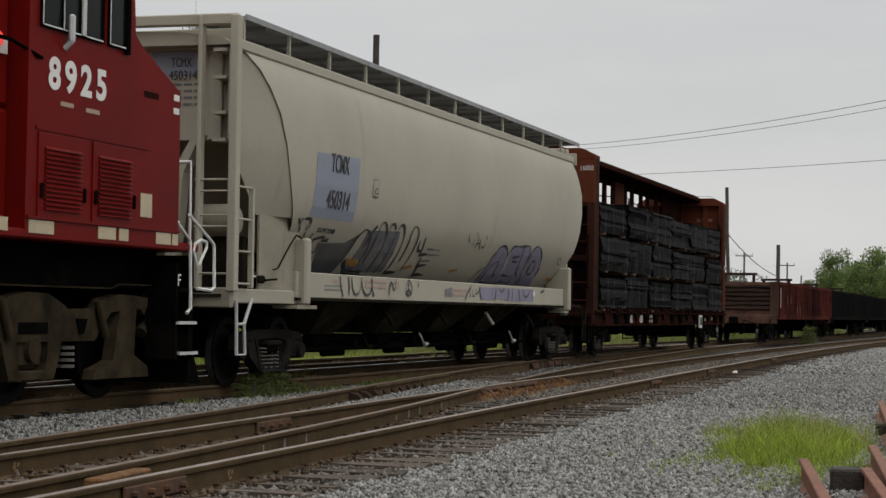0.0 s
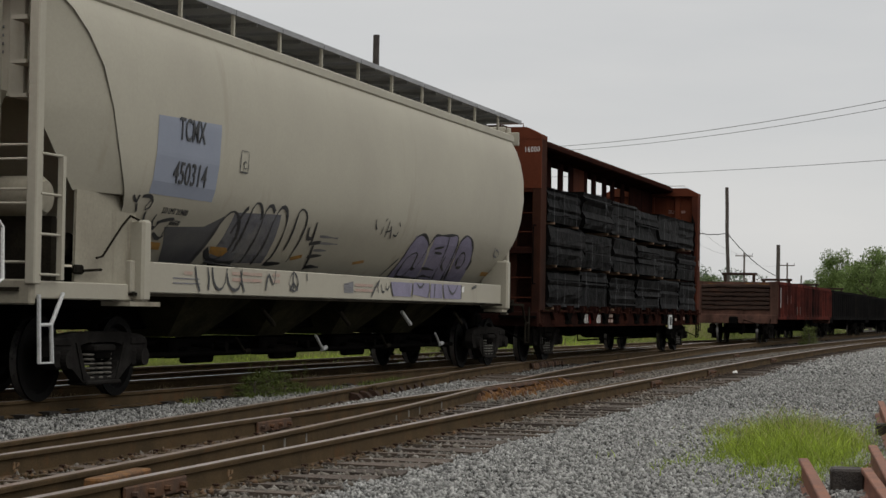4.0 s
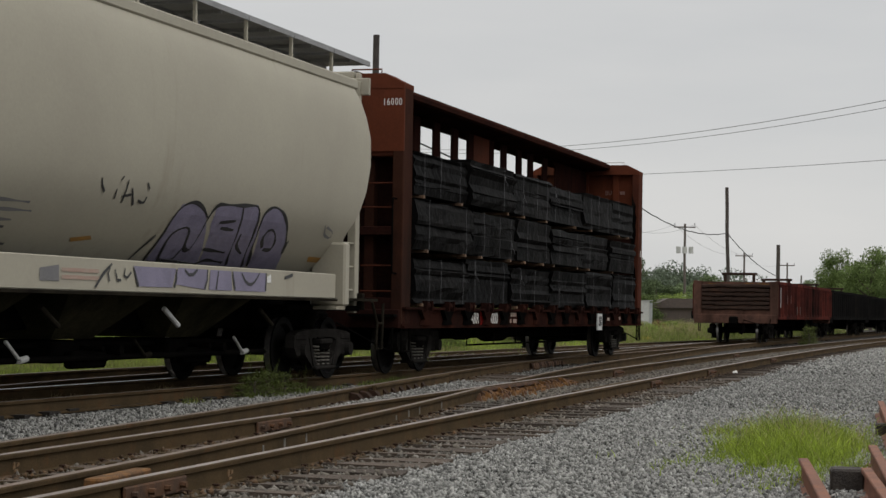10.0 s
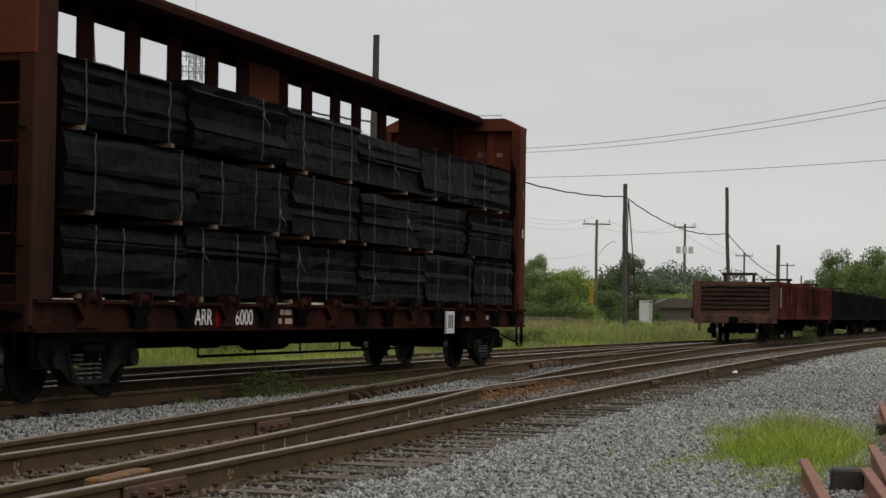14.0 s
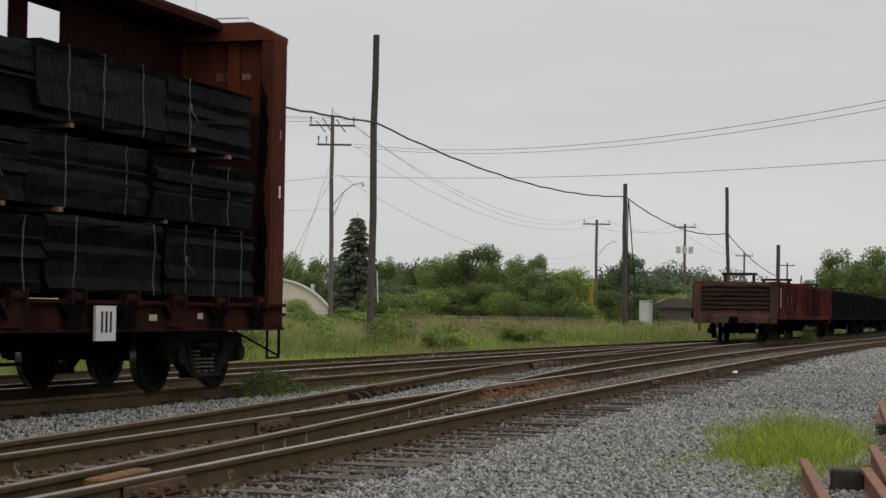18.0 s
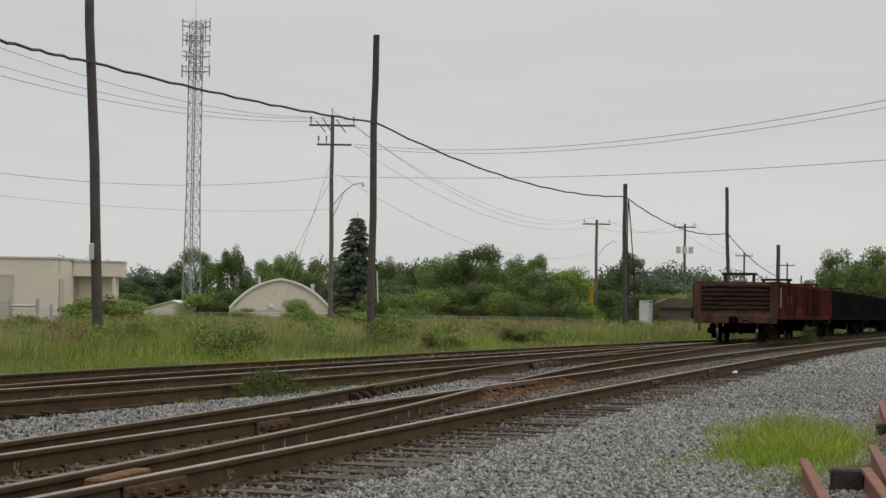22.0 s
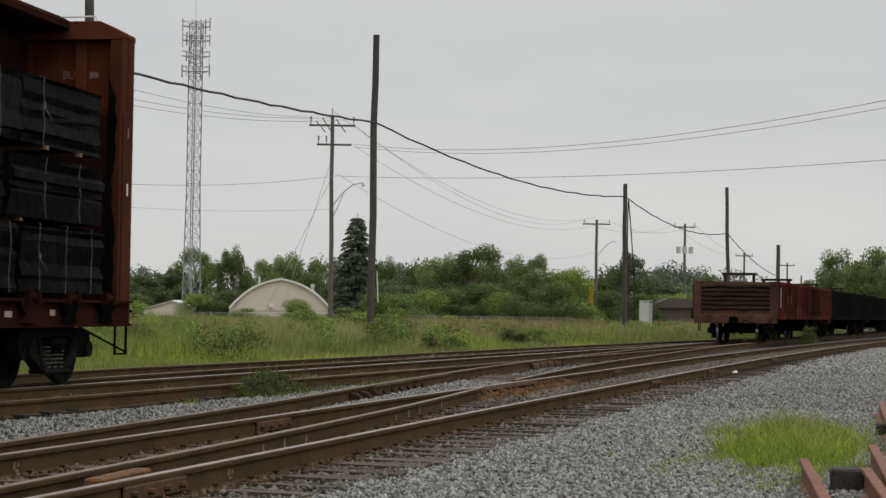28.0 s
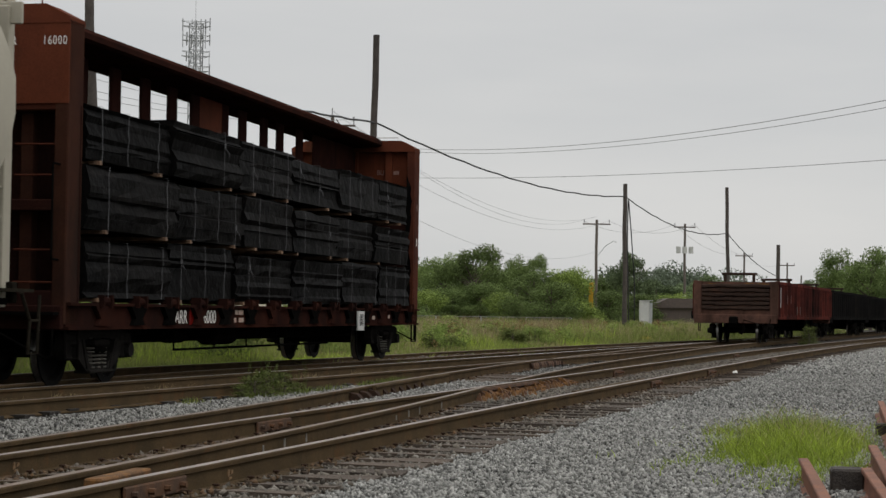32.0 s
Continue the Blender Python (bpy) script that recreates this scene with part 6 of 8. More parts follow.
    part("centre_sill", Shape().box(0.1, length - 0.1, -0.3, 0.3, 0.55, z0 - 0.08, 0.02), black_steel, car)
    for xt in (1.75, length - 1.75):
        t = part("truck", BOLSTER, black_steel, car, "grimy cast steel freight truck", at=pose(xt, 0, 0))
        for y in (-1.02, 1.02):
            part("side_frame", SIDE_FRAME, black_steel, t, at=pose(0, y, 0))
        for dx in (-0.89, 0.89):
            ax = part("wheelset", FREIGHT_AXLE, wheel_steel, t, "dark steel wheels on an axle", at=pose(dx, 0, 0.43))
            for side in (-1, 1):
                part("tread", TREAD, worn_steel, ax, "polished wheel tread", at=pose(0, side * 0.755, 0))
        if end_detail and xt < 4:
            for y in (-0.95, 0.95):
                # white block in place of the glint on the wheel tread
                part("wheel_guard", Shape().box(-1.4, -1.3, y * 0.82 - 0.045, y * 0.82 + 0.045, 0.64, 0.8, 0.03), chalk, t, "white block painted as the wheel tread's glint")
    for a, b, za, zb, m in marks:
        part("side_mark", Shape().box(a, b, -w - 0.012, -w - 0.002, za, zb), m, car)
    if end_detail:
        for ya, yb, za, zb in ((-1.28, -0.75, 2.14, 2.26), (-0.72, -0.3, 2.17, 2.27), (0.7, 1.1, 2.18, 2.25)):
            part("rust_patch", Shape().prism([(ya, za + 0.03), (ya + 0.12, za), (yb - 0.15, za + 0.02), (yb, za + 0.06), (yb - 0.08, zb), (ya + 0.05, zb - 0.02)], "x", -0.006, 0.001), fresh_rust, car, "flaking orange rust patch")
    for xx in (lid or ()):
        part("load_stake", Shape().box(xx, xx + 0.12, -0.6, -0.5, z1 - 0.6, z1 + 0.28).box(xx, xx + 0.12, 0.5, 0.6, z1 - 0.6, z1 + 0.28).box(xx - 0.02, xx + 0.14, -0.68, 0.68, z1 + 0.27, z1 + 0.37, 0.02), corrugated, car, "dark steel cradle frame above the side")
    return car


_letters = [(3.0 + 0.55 * k, 3.3 + 0.55 * k, 1.5, 1.85, gon_letter) for k in range(4)]
gondola(73.0, 19.5, gon_red, gon_brown, "rusted red-brown open gondola wagon with corrugated end", marks=_letters + [(5.7, 7.6, 1.0, 1.4, gon_plate), (1.0, 1.25, 1.35, 2.1, cabinet_grey), (12.5, 12.8, 1.3, 2.0, gon_letter), (14.0, 14.2, 1.3, 2.0, gon_letter)],
        lid=(0.9, 12.0), end_detail=True)
gondola(93.9, 19.5, gon_black, gon_black, "soot-black open gondola wagon behind the red one", marks=[(0.3, 0.6, 1.2, 1.9, cabinet_grey)], lid=(2.0, 15.0), height=2.28)
gondola(114.8, 19.5, gon_black, gon_black, "black open gondola wagon with pale graffiti patches", marks=[(0.8, 1.8, 1.3, 2.0, cabinet_grey), (2.1, 2.7, 1.4, 2.1, lilac_paint), (3.2, 4.2, 1.6, 2.2, cabinet_grey)], height=2.25)
gondola(135.7, 19.5, gon_black, gon_black, "distant black open gondola wagon", height=2.25)


# ---- poles and wires ----
def pole(base, top, r0, r1, wood, label, cap=False):
    p = thing("utility_pole", Matrix.Translation((base[0], base[1], 0)), label, "pole")
    b = Vector((0, 0, -0.1))
    t = Vector((top[0] - base[0], top[1] - base[1], top[2]))
    s = Shape()
    n = 7
    pts = [b.lerp(t, k / n) + Vector((0.02 * math.sin(k * 2.1), 0.02 * math.sin(k * 1.7), 0)) for k in range(n + 1)]
    s.pipe(pts + [pts[-1] + (t - b).normalized() * r1 * 0.4], r0, 12, r1)
    part("shaft", s, wood, p, smooth=True)
    return p


def arm(p, centre, half, z, along, wood, pins=(), size=0.06):
    """A crossarm at height z on a pole, pointing along a direction in plan."""
    d = Vector((along[0], along[1], 0)).normalized()
    c = Vector((centre[0], centre[1], z))
    part("crossarm", Shape().rod(c - d * half[0], c + d * half[1], size, 6), wood, p)
    for k in pins:
        q = c + d * k
        part("insulator", Shape().rod(q, q + Vector((0, 0, 0.28)), 0.03, 6).rod(q + Vector((0, 0, 0.25)), q + Vector((0, 0, 0.5)), 0.055, 8), insulator_grey, p)


def wire(a, b, sag, r, material, name="overhead_wire", label="thin grey overhead wire between poles"):
    a, b = Vector(a), Vector(b)
    pts = []
    for i in range(25):
        k = i / 24
        p = a.lerp(b, k)
        p.z -= sag * 4 * k * (1 - k) - (0.6 * r * math.sin(i * 2.3) if r > 0.03 else 0)
        pts.append(p)
    solid(name, Shape().pipe(pts, r, 5), material, label, "wire", group="overhead wires")


P1 = pole((38.8, 19.98), (38.4, 20.31, 10.5), 0.125, 0.095, pole_wood, "tall dark weathered wooden pole with a small box")
part("meter_box", Shape().box(-0.3, -0.2, 0.06, 0.16, 2.2, 2.58, 0.02), cabinet_grey, P1, "small pale metal box")
part("conduit", Shape().rod((-0.24, 0.14, 2.5), (-0.3, 0.2, 9.8), 0.014), wire_black, P1)
P2 = pole((58.61, 20.49), (58.33, 20.37, 10.04), 0.125, 0.1, pole_wood, "dark bare wooden line pole with rounded top")
part("cable_guard", Shape().rod((0.12, -0.2, 1.45), (0.1, -0.15, 2.45), 0.02), chalk, P2, "pale plastic cable guard")
P3 = pole((99.81, 20.67), (99.55, 20.7, 8.03), 0.13, 0.11, pole_wood, "dark wooden line pole with hanging cables")
P4 = pole((137.04, 20.83), (136.65, 21.03, 10.31), 0.14, 0.12, pole_wood, "dark wooden line pole behind the gondolas")
P5 = pole((167.3, 21.17), (167.06, 21.2, 7.33), 0.18, 0.16, pole_wood, "short dark wooden pole in the distance")
for a, b in (((0.0, -0.12, 7.3), (0.9, -0.3, 3.0)), ((0.02, -0.1, 7.2), (1.4, 0.1, 1.2))):
    part("hanging_cable", Shape().pipe([a, ((a[0] * 2 + b[0]) / 3 - 0.1, (a[1] + b[1]) / 2, (2 * a[2] + b[2]) / 3), b, (b[0] + 0.1, b[1], 0.3)], 0.03), wire_black, P3)
CABLE = [(26.0, 17.6, 6.02), (38.5, 20.19, 6.63), (58.42, 20.38, 7.25), (99.57, 20.7, 7.41), (136.77, 20.97, 7.08), (167.16, 21.19, 4.64)]
for (a, b), sag in zip(zip(CABLE, CABLE[1:]), (0.1, 0.12, 0.66, 0.74, 0.42)):
    wire(a, b, sag, 0.032, wire_black, "messenger_cable", "thick black cable slung from pole to pole")

ACROSS = (0.3, -0.955)
U1 = pole((103.31, 38.55), (102.92, 38.51, 12.31), 0.14, 0.1, pole_grey, "grey wooden power pole with two crossarms and lamp")
arm(U1, (-0.4, -0.03), (1.3, 1.35), 11.75, ACROSS, pole_grey, (-1.2, 1.25))
arm(U1, (-0.37, -0.02), (0.85, 1.15), 10.65, ACROSS, pole_grey, (-0.75, -0.3))
part("pole_pin", Shape().rod((-0.4, -0.04, 12.2), (-0.4, -0.04, 12.75), 0.03), insulator_grey, U1)
part("lamp_bracket", Shape().pipe([(-0.2, -0.05, 7.1), (0.0, -0.6, 7.9), (0.15, -1.2, 8.4), (0.25, -1.75, 8.5)], 0.03).rod((-0.15, -0.05, 6.4), (0.05, -0.7, 8.0), 0.022), galvanised, U1)
part("lamp_head", Shape().rod((0.25, -1.72, 8.5), (0.27, -1.78, 8.3), 0.06, 10, 0.12), cabinet_grey, U1, "small street lamp head")
for k, (da, db) in enumerate(((0.55, 1.0), (-0.25, 1.25), (0.9, 1.35))):
    part("line_switch", Shape().rod((-0.4 + 0.3 * (-da), -0.03 + 0.955 * da, 12.2 - 0.1 * k), (-0.4 - 0.3 * (da - 0.5), -0.03 + 0.955 * (da - 0.55), 11.35), 0.035), insulator_grey, U1)
U2 = pole((210.66, 46.97), (210.29, 46.9, 11.69), 0.18, 0.14, pole_grey, "far wooden power pole with one crossarm and lamp")
arm(U2, (-0.37, -0.07), (1.55, 1.55), 11.25, ACROSS, pole_grey, (-1.4, 0.0, 1.4), 0.08)
part("lamp_bracket", Shape().pipe([(-0.2, -0.1, 7.6), (0.1, -1.0, 8.8), (0.3, -1.9, 9.4), (0.35, -2.2, 9.2)], 0.035), galvanised, U2)
ms = thing("marker_post", Matrix.Translation((146.8, 33.1, 0)), "slim steel post carrying a tall yellow board", "sign")
part("post", Shape().rod((0, 0, 0), (0, 0, 3.7), 0.05, 8), galvanised, ms)
part("sign_board", Shape().box(-0.1, -0.06, -0.17, 0.17, 1.66, 3.64), sign_yellow, ms, "tall yellow marker board")
part("base_guard", Shape().box(-0.2, 0.05, -0.45, -0.15, 0, 1.2), cabinet_grey, U2, "pale box at the pole's foot")
U3 = pole((228.49, 40.08), (228.09, 40.07, 12.11), 0.18, 0.13, pole_grey, "far power pole with a platform of transformers")
arm(U3, (-0.4, 0), (1.3, 1.3), 11.75, ACROSS, pole_grey, (-1.2, 1.2), 0.08)
for k in (-0.75, 0.0, 0.75):
    part("transformer", Shape().rod((-0.3 + 0.3 * k, -0.955 * k, 8.6), (-0.3 + 0.3 * k, -0.955 * k, 9.4), 0.28, 12), cabinet_grey, U3, "grey can transformer")
part("notice", Shape().box(-0.3, -0.25, -0.2, 0.2, 3.0, 3.6), chalk, U3)
U4 = pole((330.86, 47.66), (330.44, 47.72, 12.06), 0.2, 0.15, pole_grey, "distant power pole with a crossarm")
arm(U4, (-0.4, 0.05), (1.5, 1.5), 11.55, ACROSS, pole_grey, (-1.4, 1.4), 0.09)
U5 = pole((403.68, 49.22), (403.24, 49.27, 12.39), 0.2, 0.15, pole_grey, "very distant power pole with a crossarm")
arm(U5, (-0.4, 0.05), (1.6, 1.6), 11.9, ACROSS, pole_grey, (-1.5, 1.5), 0.1)
for dx, top in ((0, 11.8), (2.5, 11.6), (-6, 10.8)):
    pole((456.2 + dx, 48.8 - dx * 0.5), (455.8 + dx, 48.7 - dx * 0.5, top), 0.22, 0.16, pole_grey, "very distant bare pole among the trees")

wire((61.2, 38.1, 11.3), (102.6, 39.6, 12.2), 0.75, 0.013, wire_grey)
wire((61.2, 38.1, 10.5), (102.9, 38.5, 12.2), 0.8, 0.013, wire_grey)
wire((61.2, 38.1, 10.1), (103.3, 37.2, 12.15), 0.9, 0.013, wire_grey)
wire((103.33, 37.36, 10.7), (61.88, 2.23, 8.5), 1.0, 0.014, wire_grey)
wire((103.33, 37.36, 10.55), (61.89, 2.23, 8.25), 1.0, 0.012, wire_grey)
wire((78.9, 48.9, 7.7), (103.2, 38.1, 8.9), 0.75, 0.013, wire_grey)
wire((103.2, 38.0, 8.85), (72.3, 2.6, 7.2), 0.4, 0.013, wire_grey)
wire((78.9, 48.9, 6.6), (103.2, 38.1, 7.0), 0.5, 0.008, wire_grey)
for a, b, sag in (((103.3, 37.3, 11.8), (209.9, 48.3, 11.7), 2.4), ((102.9, 38.5, 12.6), (210.3, 46.9, 12.1), 2.6), ((103.3, 37.3, 10.6), (210.7, 45.5, 11.7), 2.6), ((103.2, 38.1, 8.9), (210.4, 46.9, 8.2), 2.4)):
    wire(a, b, sag, 0.012, wire_grey)
for a, b in (((209.9, 48.3, 11.6), (227.8, 41.2, 12.1)), ((210.7, 45.5, 11.6), (228.4, 38.9, 12.1)), ((227.8, 41.2, 12.0), (330.0, 49.0, 11.9)), ((228.4, 38.9, 12.0), (330.9, 46.3, 11.9)), ((330, 49, 11.9), (403, 50.5, 12.2))):
    wire(a, b, 1.2, 0.018, wire_grey)
for a, b in (((103.0, 38.6, 8.6), (101.8, 42.4, 0.2)), ((103.0, 38.6, 9.6), (102.0, 41.4, 0.2))):
    wire(a, b, 0.0, 0.012, wire_grey, "guy_wire", "thin steel guy wire from pole to ground")


# ---- lattice tower ----
def tower():
    t = thing("lattice_tower", Matrix.Translation((198.8, 91.0, 0)), "tall galvanised lattice radio tower with antennas", "radio tower")
    H = 33.5

    def leg_at(k, z):
        f = 1.12 - 0.3 * min(z / 14, 1)
        turn = radians(84.6 + 120 * k)
        return Vector((1.08 * f * math.cos(turn), 1.08 * f * math.sin(turn), z))
    for k in range(3):
        part("leg", Shape().pipe([leg_at(k, z) for z in (-0.5, 3.5, 7, 10.5, 14, 24, H)], 0.065, 6), tower_steel, t)
    n = 22
    for i in range(n):
        z0, z1 = H * i / n, H * (i + 1) / n
        for k in range(3):
            j = (k + 1) % 3
            for p, q in ((leg_at(k, z0), leg_at(j, z1)), (leg_at(j, z0), leg_at(k, z1)), (leg_at(k, z1), leg_at(j, z1))):
                part("brace", Shape().rod(p, q, 0.03, 4), tower_steel, t)
    part("cable_run", Shape().rod((0.1, 0.3, 0), (0.1, 0.3, H - 1), 0.05, 6), tower_steel, t)
    part("lightning_rod", Shape().rod((0.2, 0.2, H), (0.2, 0.2, H + 2.6), 0.022, 5), tower_steel, t)
    # three-sided antenna mounts in tiers, each with upright pipes
    rnd = random.Random(8)
    for z in (33.0, 31.4, 29.6, 27.9):
        s = Shape()
        corners = [Vector((1.84 * math.cos(radians(24.6 + 120 * k)), 1.84 * math.sin(radians(24.6 + 120 * k)), z)) for k in range(3)]
        for k in range(3):
            p, q = corners[k], corners[(k + 1) % 3]
            s.rod(p, q, 0.035, 5).rod(p + Vector((0, 0, 0.55)), q + Vector((0, 0, 0.55)), 0.03, 5).rod(p, (0, 0, z), 0.03, 5)
        part("antenna_frame", s, tower_steel, t)
        for k in range(3):
            p, q = corners[k], corners[(k + 1) % 3]
            for u in (0.03, 0.35, 0.66, 0.97):
                if rnd.random() < 0.18:
                    continue
                c = p.lerp(q, u)
                up, down = 0.75 + rnd.uniform(-0.2, 0.35), 0.55 + rnd.uniform(-0.1, 0.3)
                part("antenna", Shape().rod(c - Vector((0, 0, down)), c + Vector((0, 0, up)), rnd.choice((0.035, 0.045, 0.075)), 6), tower_steel, t, "slim upright antenna")


tower()


# ---- buildings ----
FACING = Matrix.Rotation(math.atan2(-0.955, 0.3), 4, "Z")    # local x runs across the view, to the right; local y away from it


def flat_building():
    h = thing("warehouse", Matrix.Translation((134.6, 73.4, 0)) @ FACING, "low beige stucco warehouse with flat roof", "building")
    part("wall", Shape().prism([(-30, 0), (0, 0), (1.05, 2.5), (1.05, 18), (-30, 18)], "z", -0.4, 4.85), stucco, h)
    part("parapet", Shape().prism([(-30.1, -0.1), (0.07, -0.1), (1.15, 2.45), (1.15, 18), (-30.1, 18)], "z", 4.85, 5.0), roof_grey, h)
    part("slot_window", Shape().prism([(0.34, 0.72), (0.37, 0.68), (0.62, 1.28), (0.59, 1.32)], "z", 0.4, 3.3), stucco_dark, h, "narrow tan recessed panel")
    part("wall", Shape().box(1.05, 4.3, 3.6, 5.0, -0.4, 3.54), stucco, h, "recessed entrance wall")
    part("canopy", Shape().box(1.06, 4.9, 2.4, 5.0, 3.55, 4.7, 0.02), stucco, h, "deep beige fascia canopy")
    part("canopy_edge", Shape().box(1.06, 4.96, 2.33, 5.0, 4.7, 4.82), roof_grey, h)
    part("column", Shape().box(4.2, 4.45, 2.5, 2.8, -0.4, 3.55), stucco, h)
    part("downpipe", Shape().rod((1.35, 3.5, -0.4), (1.35, 3.5, 3.5), 0.07, 8), roof_grey, h)
    for a, b in ((-10.5, -3.2), (-22, -13.5)):
        d = part("loading_door", Shape().box(a, b, -0.06, 0.0, -0.3, 3.45), stucco_dark, h, "closed tan loading door")
        part("door_frame", Shape().box(a - 0.1, b + 0.1, -0.1, 0.02, 3.45, 3.6).box(a - 0.1, a, -0.1, 0.02, -0.3, 3.45).box(b, b + 0.1, -0.1, 0.02, -0.3, 3.45).box(a, b, -0.09, -0.05, 0.85, 0.92), stucco_dark, d)


def arched_hut():
    h = thing("arched_hut", Matrix.Translation((186.4, 75.15, 0)) @ Matrix.Rotation(radians(-66.5), 4, "Z"), "beige round-roofed storage hut", "building")
    arc = [(-5.3, -0.4)] + [(5.3 * u, 1.2 + 3.1 * (1 - 0.3 * abs(u) - 0.7 * abs(u) ** 2.6)) for u in np.linspace(-1, 1, 21)] + [(5.3, -0.4)]
    part("end_wall", Shape().prism(arc, "y", 0, 0.3), stucco, h)
    roof = [(x * 1.015, z + 0.1) for x, z in arc[1:-1]]
    shell = Shape()
    inner = [(x * 0.985, z - 0.02) for x, z in roof]
    k = len(roof)
    shell.add([(x, y, z) for y in (-0.2, 22) for line in (roof, inner) for x, z in line],
              [(i, i + 1, 2 * k + i + 1, 2 * k + i) for i in range(k - 1)] + [(k + i, 3 * k + i, 3 * k + i + 1, k + i + 1) for i in range(k - 1)] +
              [(i, k + i, k + i + 1, i + 1) for i in range(k - 1)] + [(2 * k + i, 2 * k + i + 1, 3 * k + i + 1, 3 * k + i) for i in range(k - 1)])
    part("roof", shell, roof_grey, h, "pale curved sheet roof", smooth=True)
    verge = Shape()
    edge = [(x, z + 0.03) for x, z in roof] + [(x * 0.97, z - 0.17) for x, z in reversed(roof)]
    m = len(edge)
    verge.add([(x, y, z) for y in (-0.26, -0.205) for x, z in edge],
              [(i, i + 1, m - 2 - i, m - 1 - i) for i in range(k - 1)] + [(m + i, 2 * m - 1 - i, 2 * m - 2 - i, m + i + 1) for i in range(k - 1)] +
              [(i, m + i, m + (i + 1) % m, (i + 1) % m) for i in range(m)])
    part("verge_trim", verge, chalk, h, "pale trim along the roof edge")
    part("ledge", Shape().box(-5.28, 5.28, -0.05, 0, 1.0, 1.08), stucco_dark, h)
    part("wall_lamp", Shape().box(-1.2, -0.75, -0.2, 0, 1.3, 1.75, 0.04), chalk, h, "white wall lamp")
    part("vent_pipe", Shape().rod((3.4, 2, 3.0), (3.4, 2, 3.9), 0.2, 10), roof_grey, h)
    part("vent_pipe", Shape().rod((-2.2, 3, 3.4), (-2.2, 3, 4.6), 0.12, 10), roof_grey, h)


def small_hut():
    h = thing("gable_shed", Matrix.Translation((192.0, 90.7, 0)) @ FACING, "small beige gable shed with white roof", "building")
    part("wall", Shape().prism([(-2.6, -0.8), (2.2, -0.8), (2.2, 1.2), (0.6, 1.85), (-2.6, 0.9)], "y", 0, 8), stucco, h)
    part("roof", Shape().prism([(0.55, 1.86), (2.4, 1.25), (2.4, 1.4), (0.6, 2.02)], "y", -0.2, 8.2), chalk, h, "white sloping roof")
    part("roof", Shape().prism([(-2.8, 0.88), (0.55, 1.86), (0.58, 2.0), (-2.8, 1.0)], "y", -0.2, 8.2), roof_grey, h)


def brown_house():
    h = thing("low_house", Matrix.Translation((178.6, 32.3, 0)) @ FACING, "low brown house half hidden by shrubs", "building")
    part("wall", Shape().box(-1.8, 3.5, 0, 6, 0, 1.9), roof_brown, h)
    part("roof", Shape().prism([(-2.2, 1.85), (3.9, 1.85), (3.9, 2.0), (2.2, 2.75), (-0.6, 2.75), (-2.2, 2.0)], "y", -0.3, 6.3), roof_brown, h, "dark brown shingle roof")
    part("window", Shape().box(1.6, 2.2, -0.04, 0, 0.9, 1.6), glass_dark, h)
    r = thing("low_house", Matrix.Translation((215, 92.0, 0)) @ FACING, "low brown house half hidden by shrubs", "building")
    part("wall", Shape().box(0, 5, 0, 6, 0, 2.4), roof_brown, r)
    part("roof", Shape().prism([(-0.4, 2.3), (5.4, 2.3), (4.2, 3.5), (0.8, 3.5)], "y", -0.3, 6.3), roof_brown, r, "dark brown shingle roof")


flat_building()
arched_hut()
small_hut()
brown_house()


def cabinet_box():
    c = thing("relay_cabinet", Matrix.Translation((120.9, 23.65, 0)) @ FACING, "pale grey steel signal cabinet in long grass", "cabinet")
    part("body", Shape().box(-0.4, 0.2, 0, 0.6, 0, 2.06, 0.03), cabinet_grey, c)
    part("side_panel", Shape().box(0.2, 0.38, -0.02, 0.6, 0.05, 1.95, 0.01), galvanised, c, "darker side panel")
    part("cap", Shape().box(-0.44, 0.42, -0.04, 0.64, 2.06, 2.1), cabinet_grey, c)
    s = thing("switch_stand", Matrix.Translation((81.3, 15.9, 0)), "low yellow switch stand beside the rear track", "switch stand")
    part("base", Shape().box(-0.5, 0.5, -0.3, 0.3, 0, 0.12, 0.02), black_steel, s)
    part("lever", Shape().rod((-0.4, -0.1, 0.16), (0.6, -0.1, 0.2), 0.05).box(-0.2, 0.2, -0.2, 0.2, 0.1, 0.24, 0.03), sign_yellow, s, "yellow painted lever")


cabinet_box()


def fence(x0, y0, x1, y1, step, h):
    f = thing("chain_link_fence", Matrix.Translation((x0, y0, 0)), "grey chain-link fence in long grass", "fence")
    n = int(math.hypot(x1 - x0, y1 - y0) / step)
    d = Vector((x1 - x0, y1 - y0, 0))
    for k in range(n + 1):
        p = d * (k / n)
        part("post", Shape().rod(p, p + Vector((0, 0, h)), 0.035, 6), galvanised, f)
    part("top_rail", Shape().rod(Vector((0, 0, h)), d + Vector((0, 0, h)), 0.014, 5), insulator_grey, f)
    s = Shape()
    m = n * 10
    for k in range(m):
        a, b = d * (k / m), d * ((k + 1) / m)
        s.rod(a + Vector((0, 0, 0.1)), b + Vector((0, 0, h)), 0.006, 3).rod(a + Vector((0, 0, h)), b + Vector((0, 0, 0.1)), 0.006, 3)
    tagged(part("mesh", s, wire_grey, f), kind="stuff")


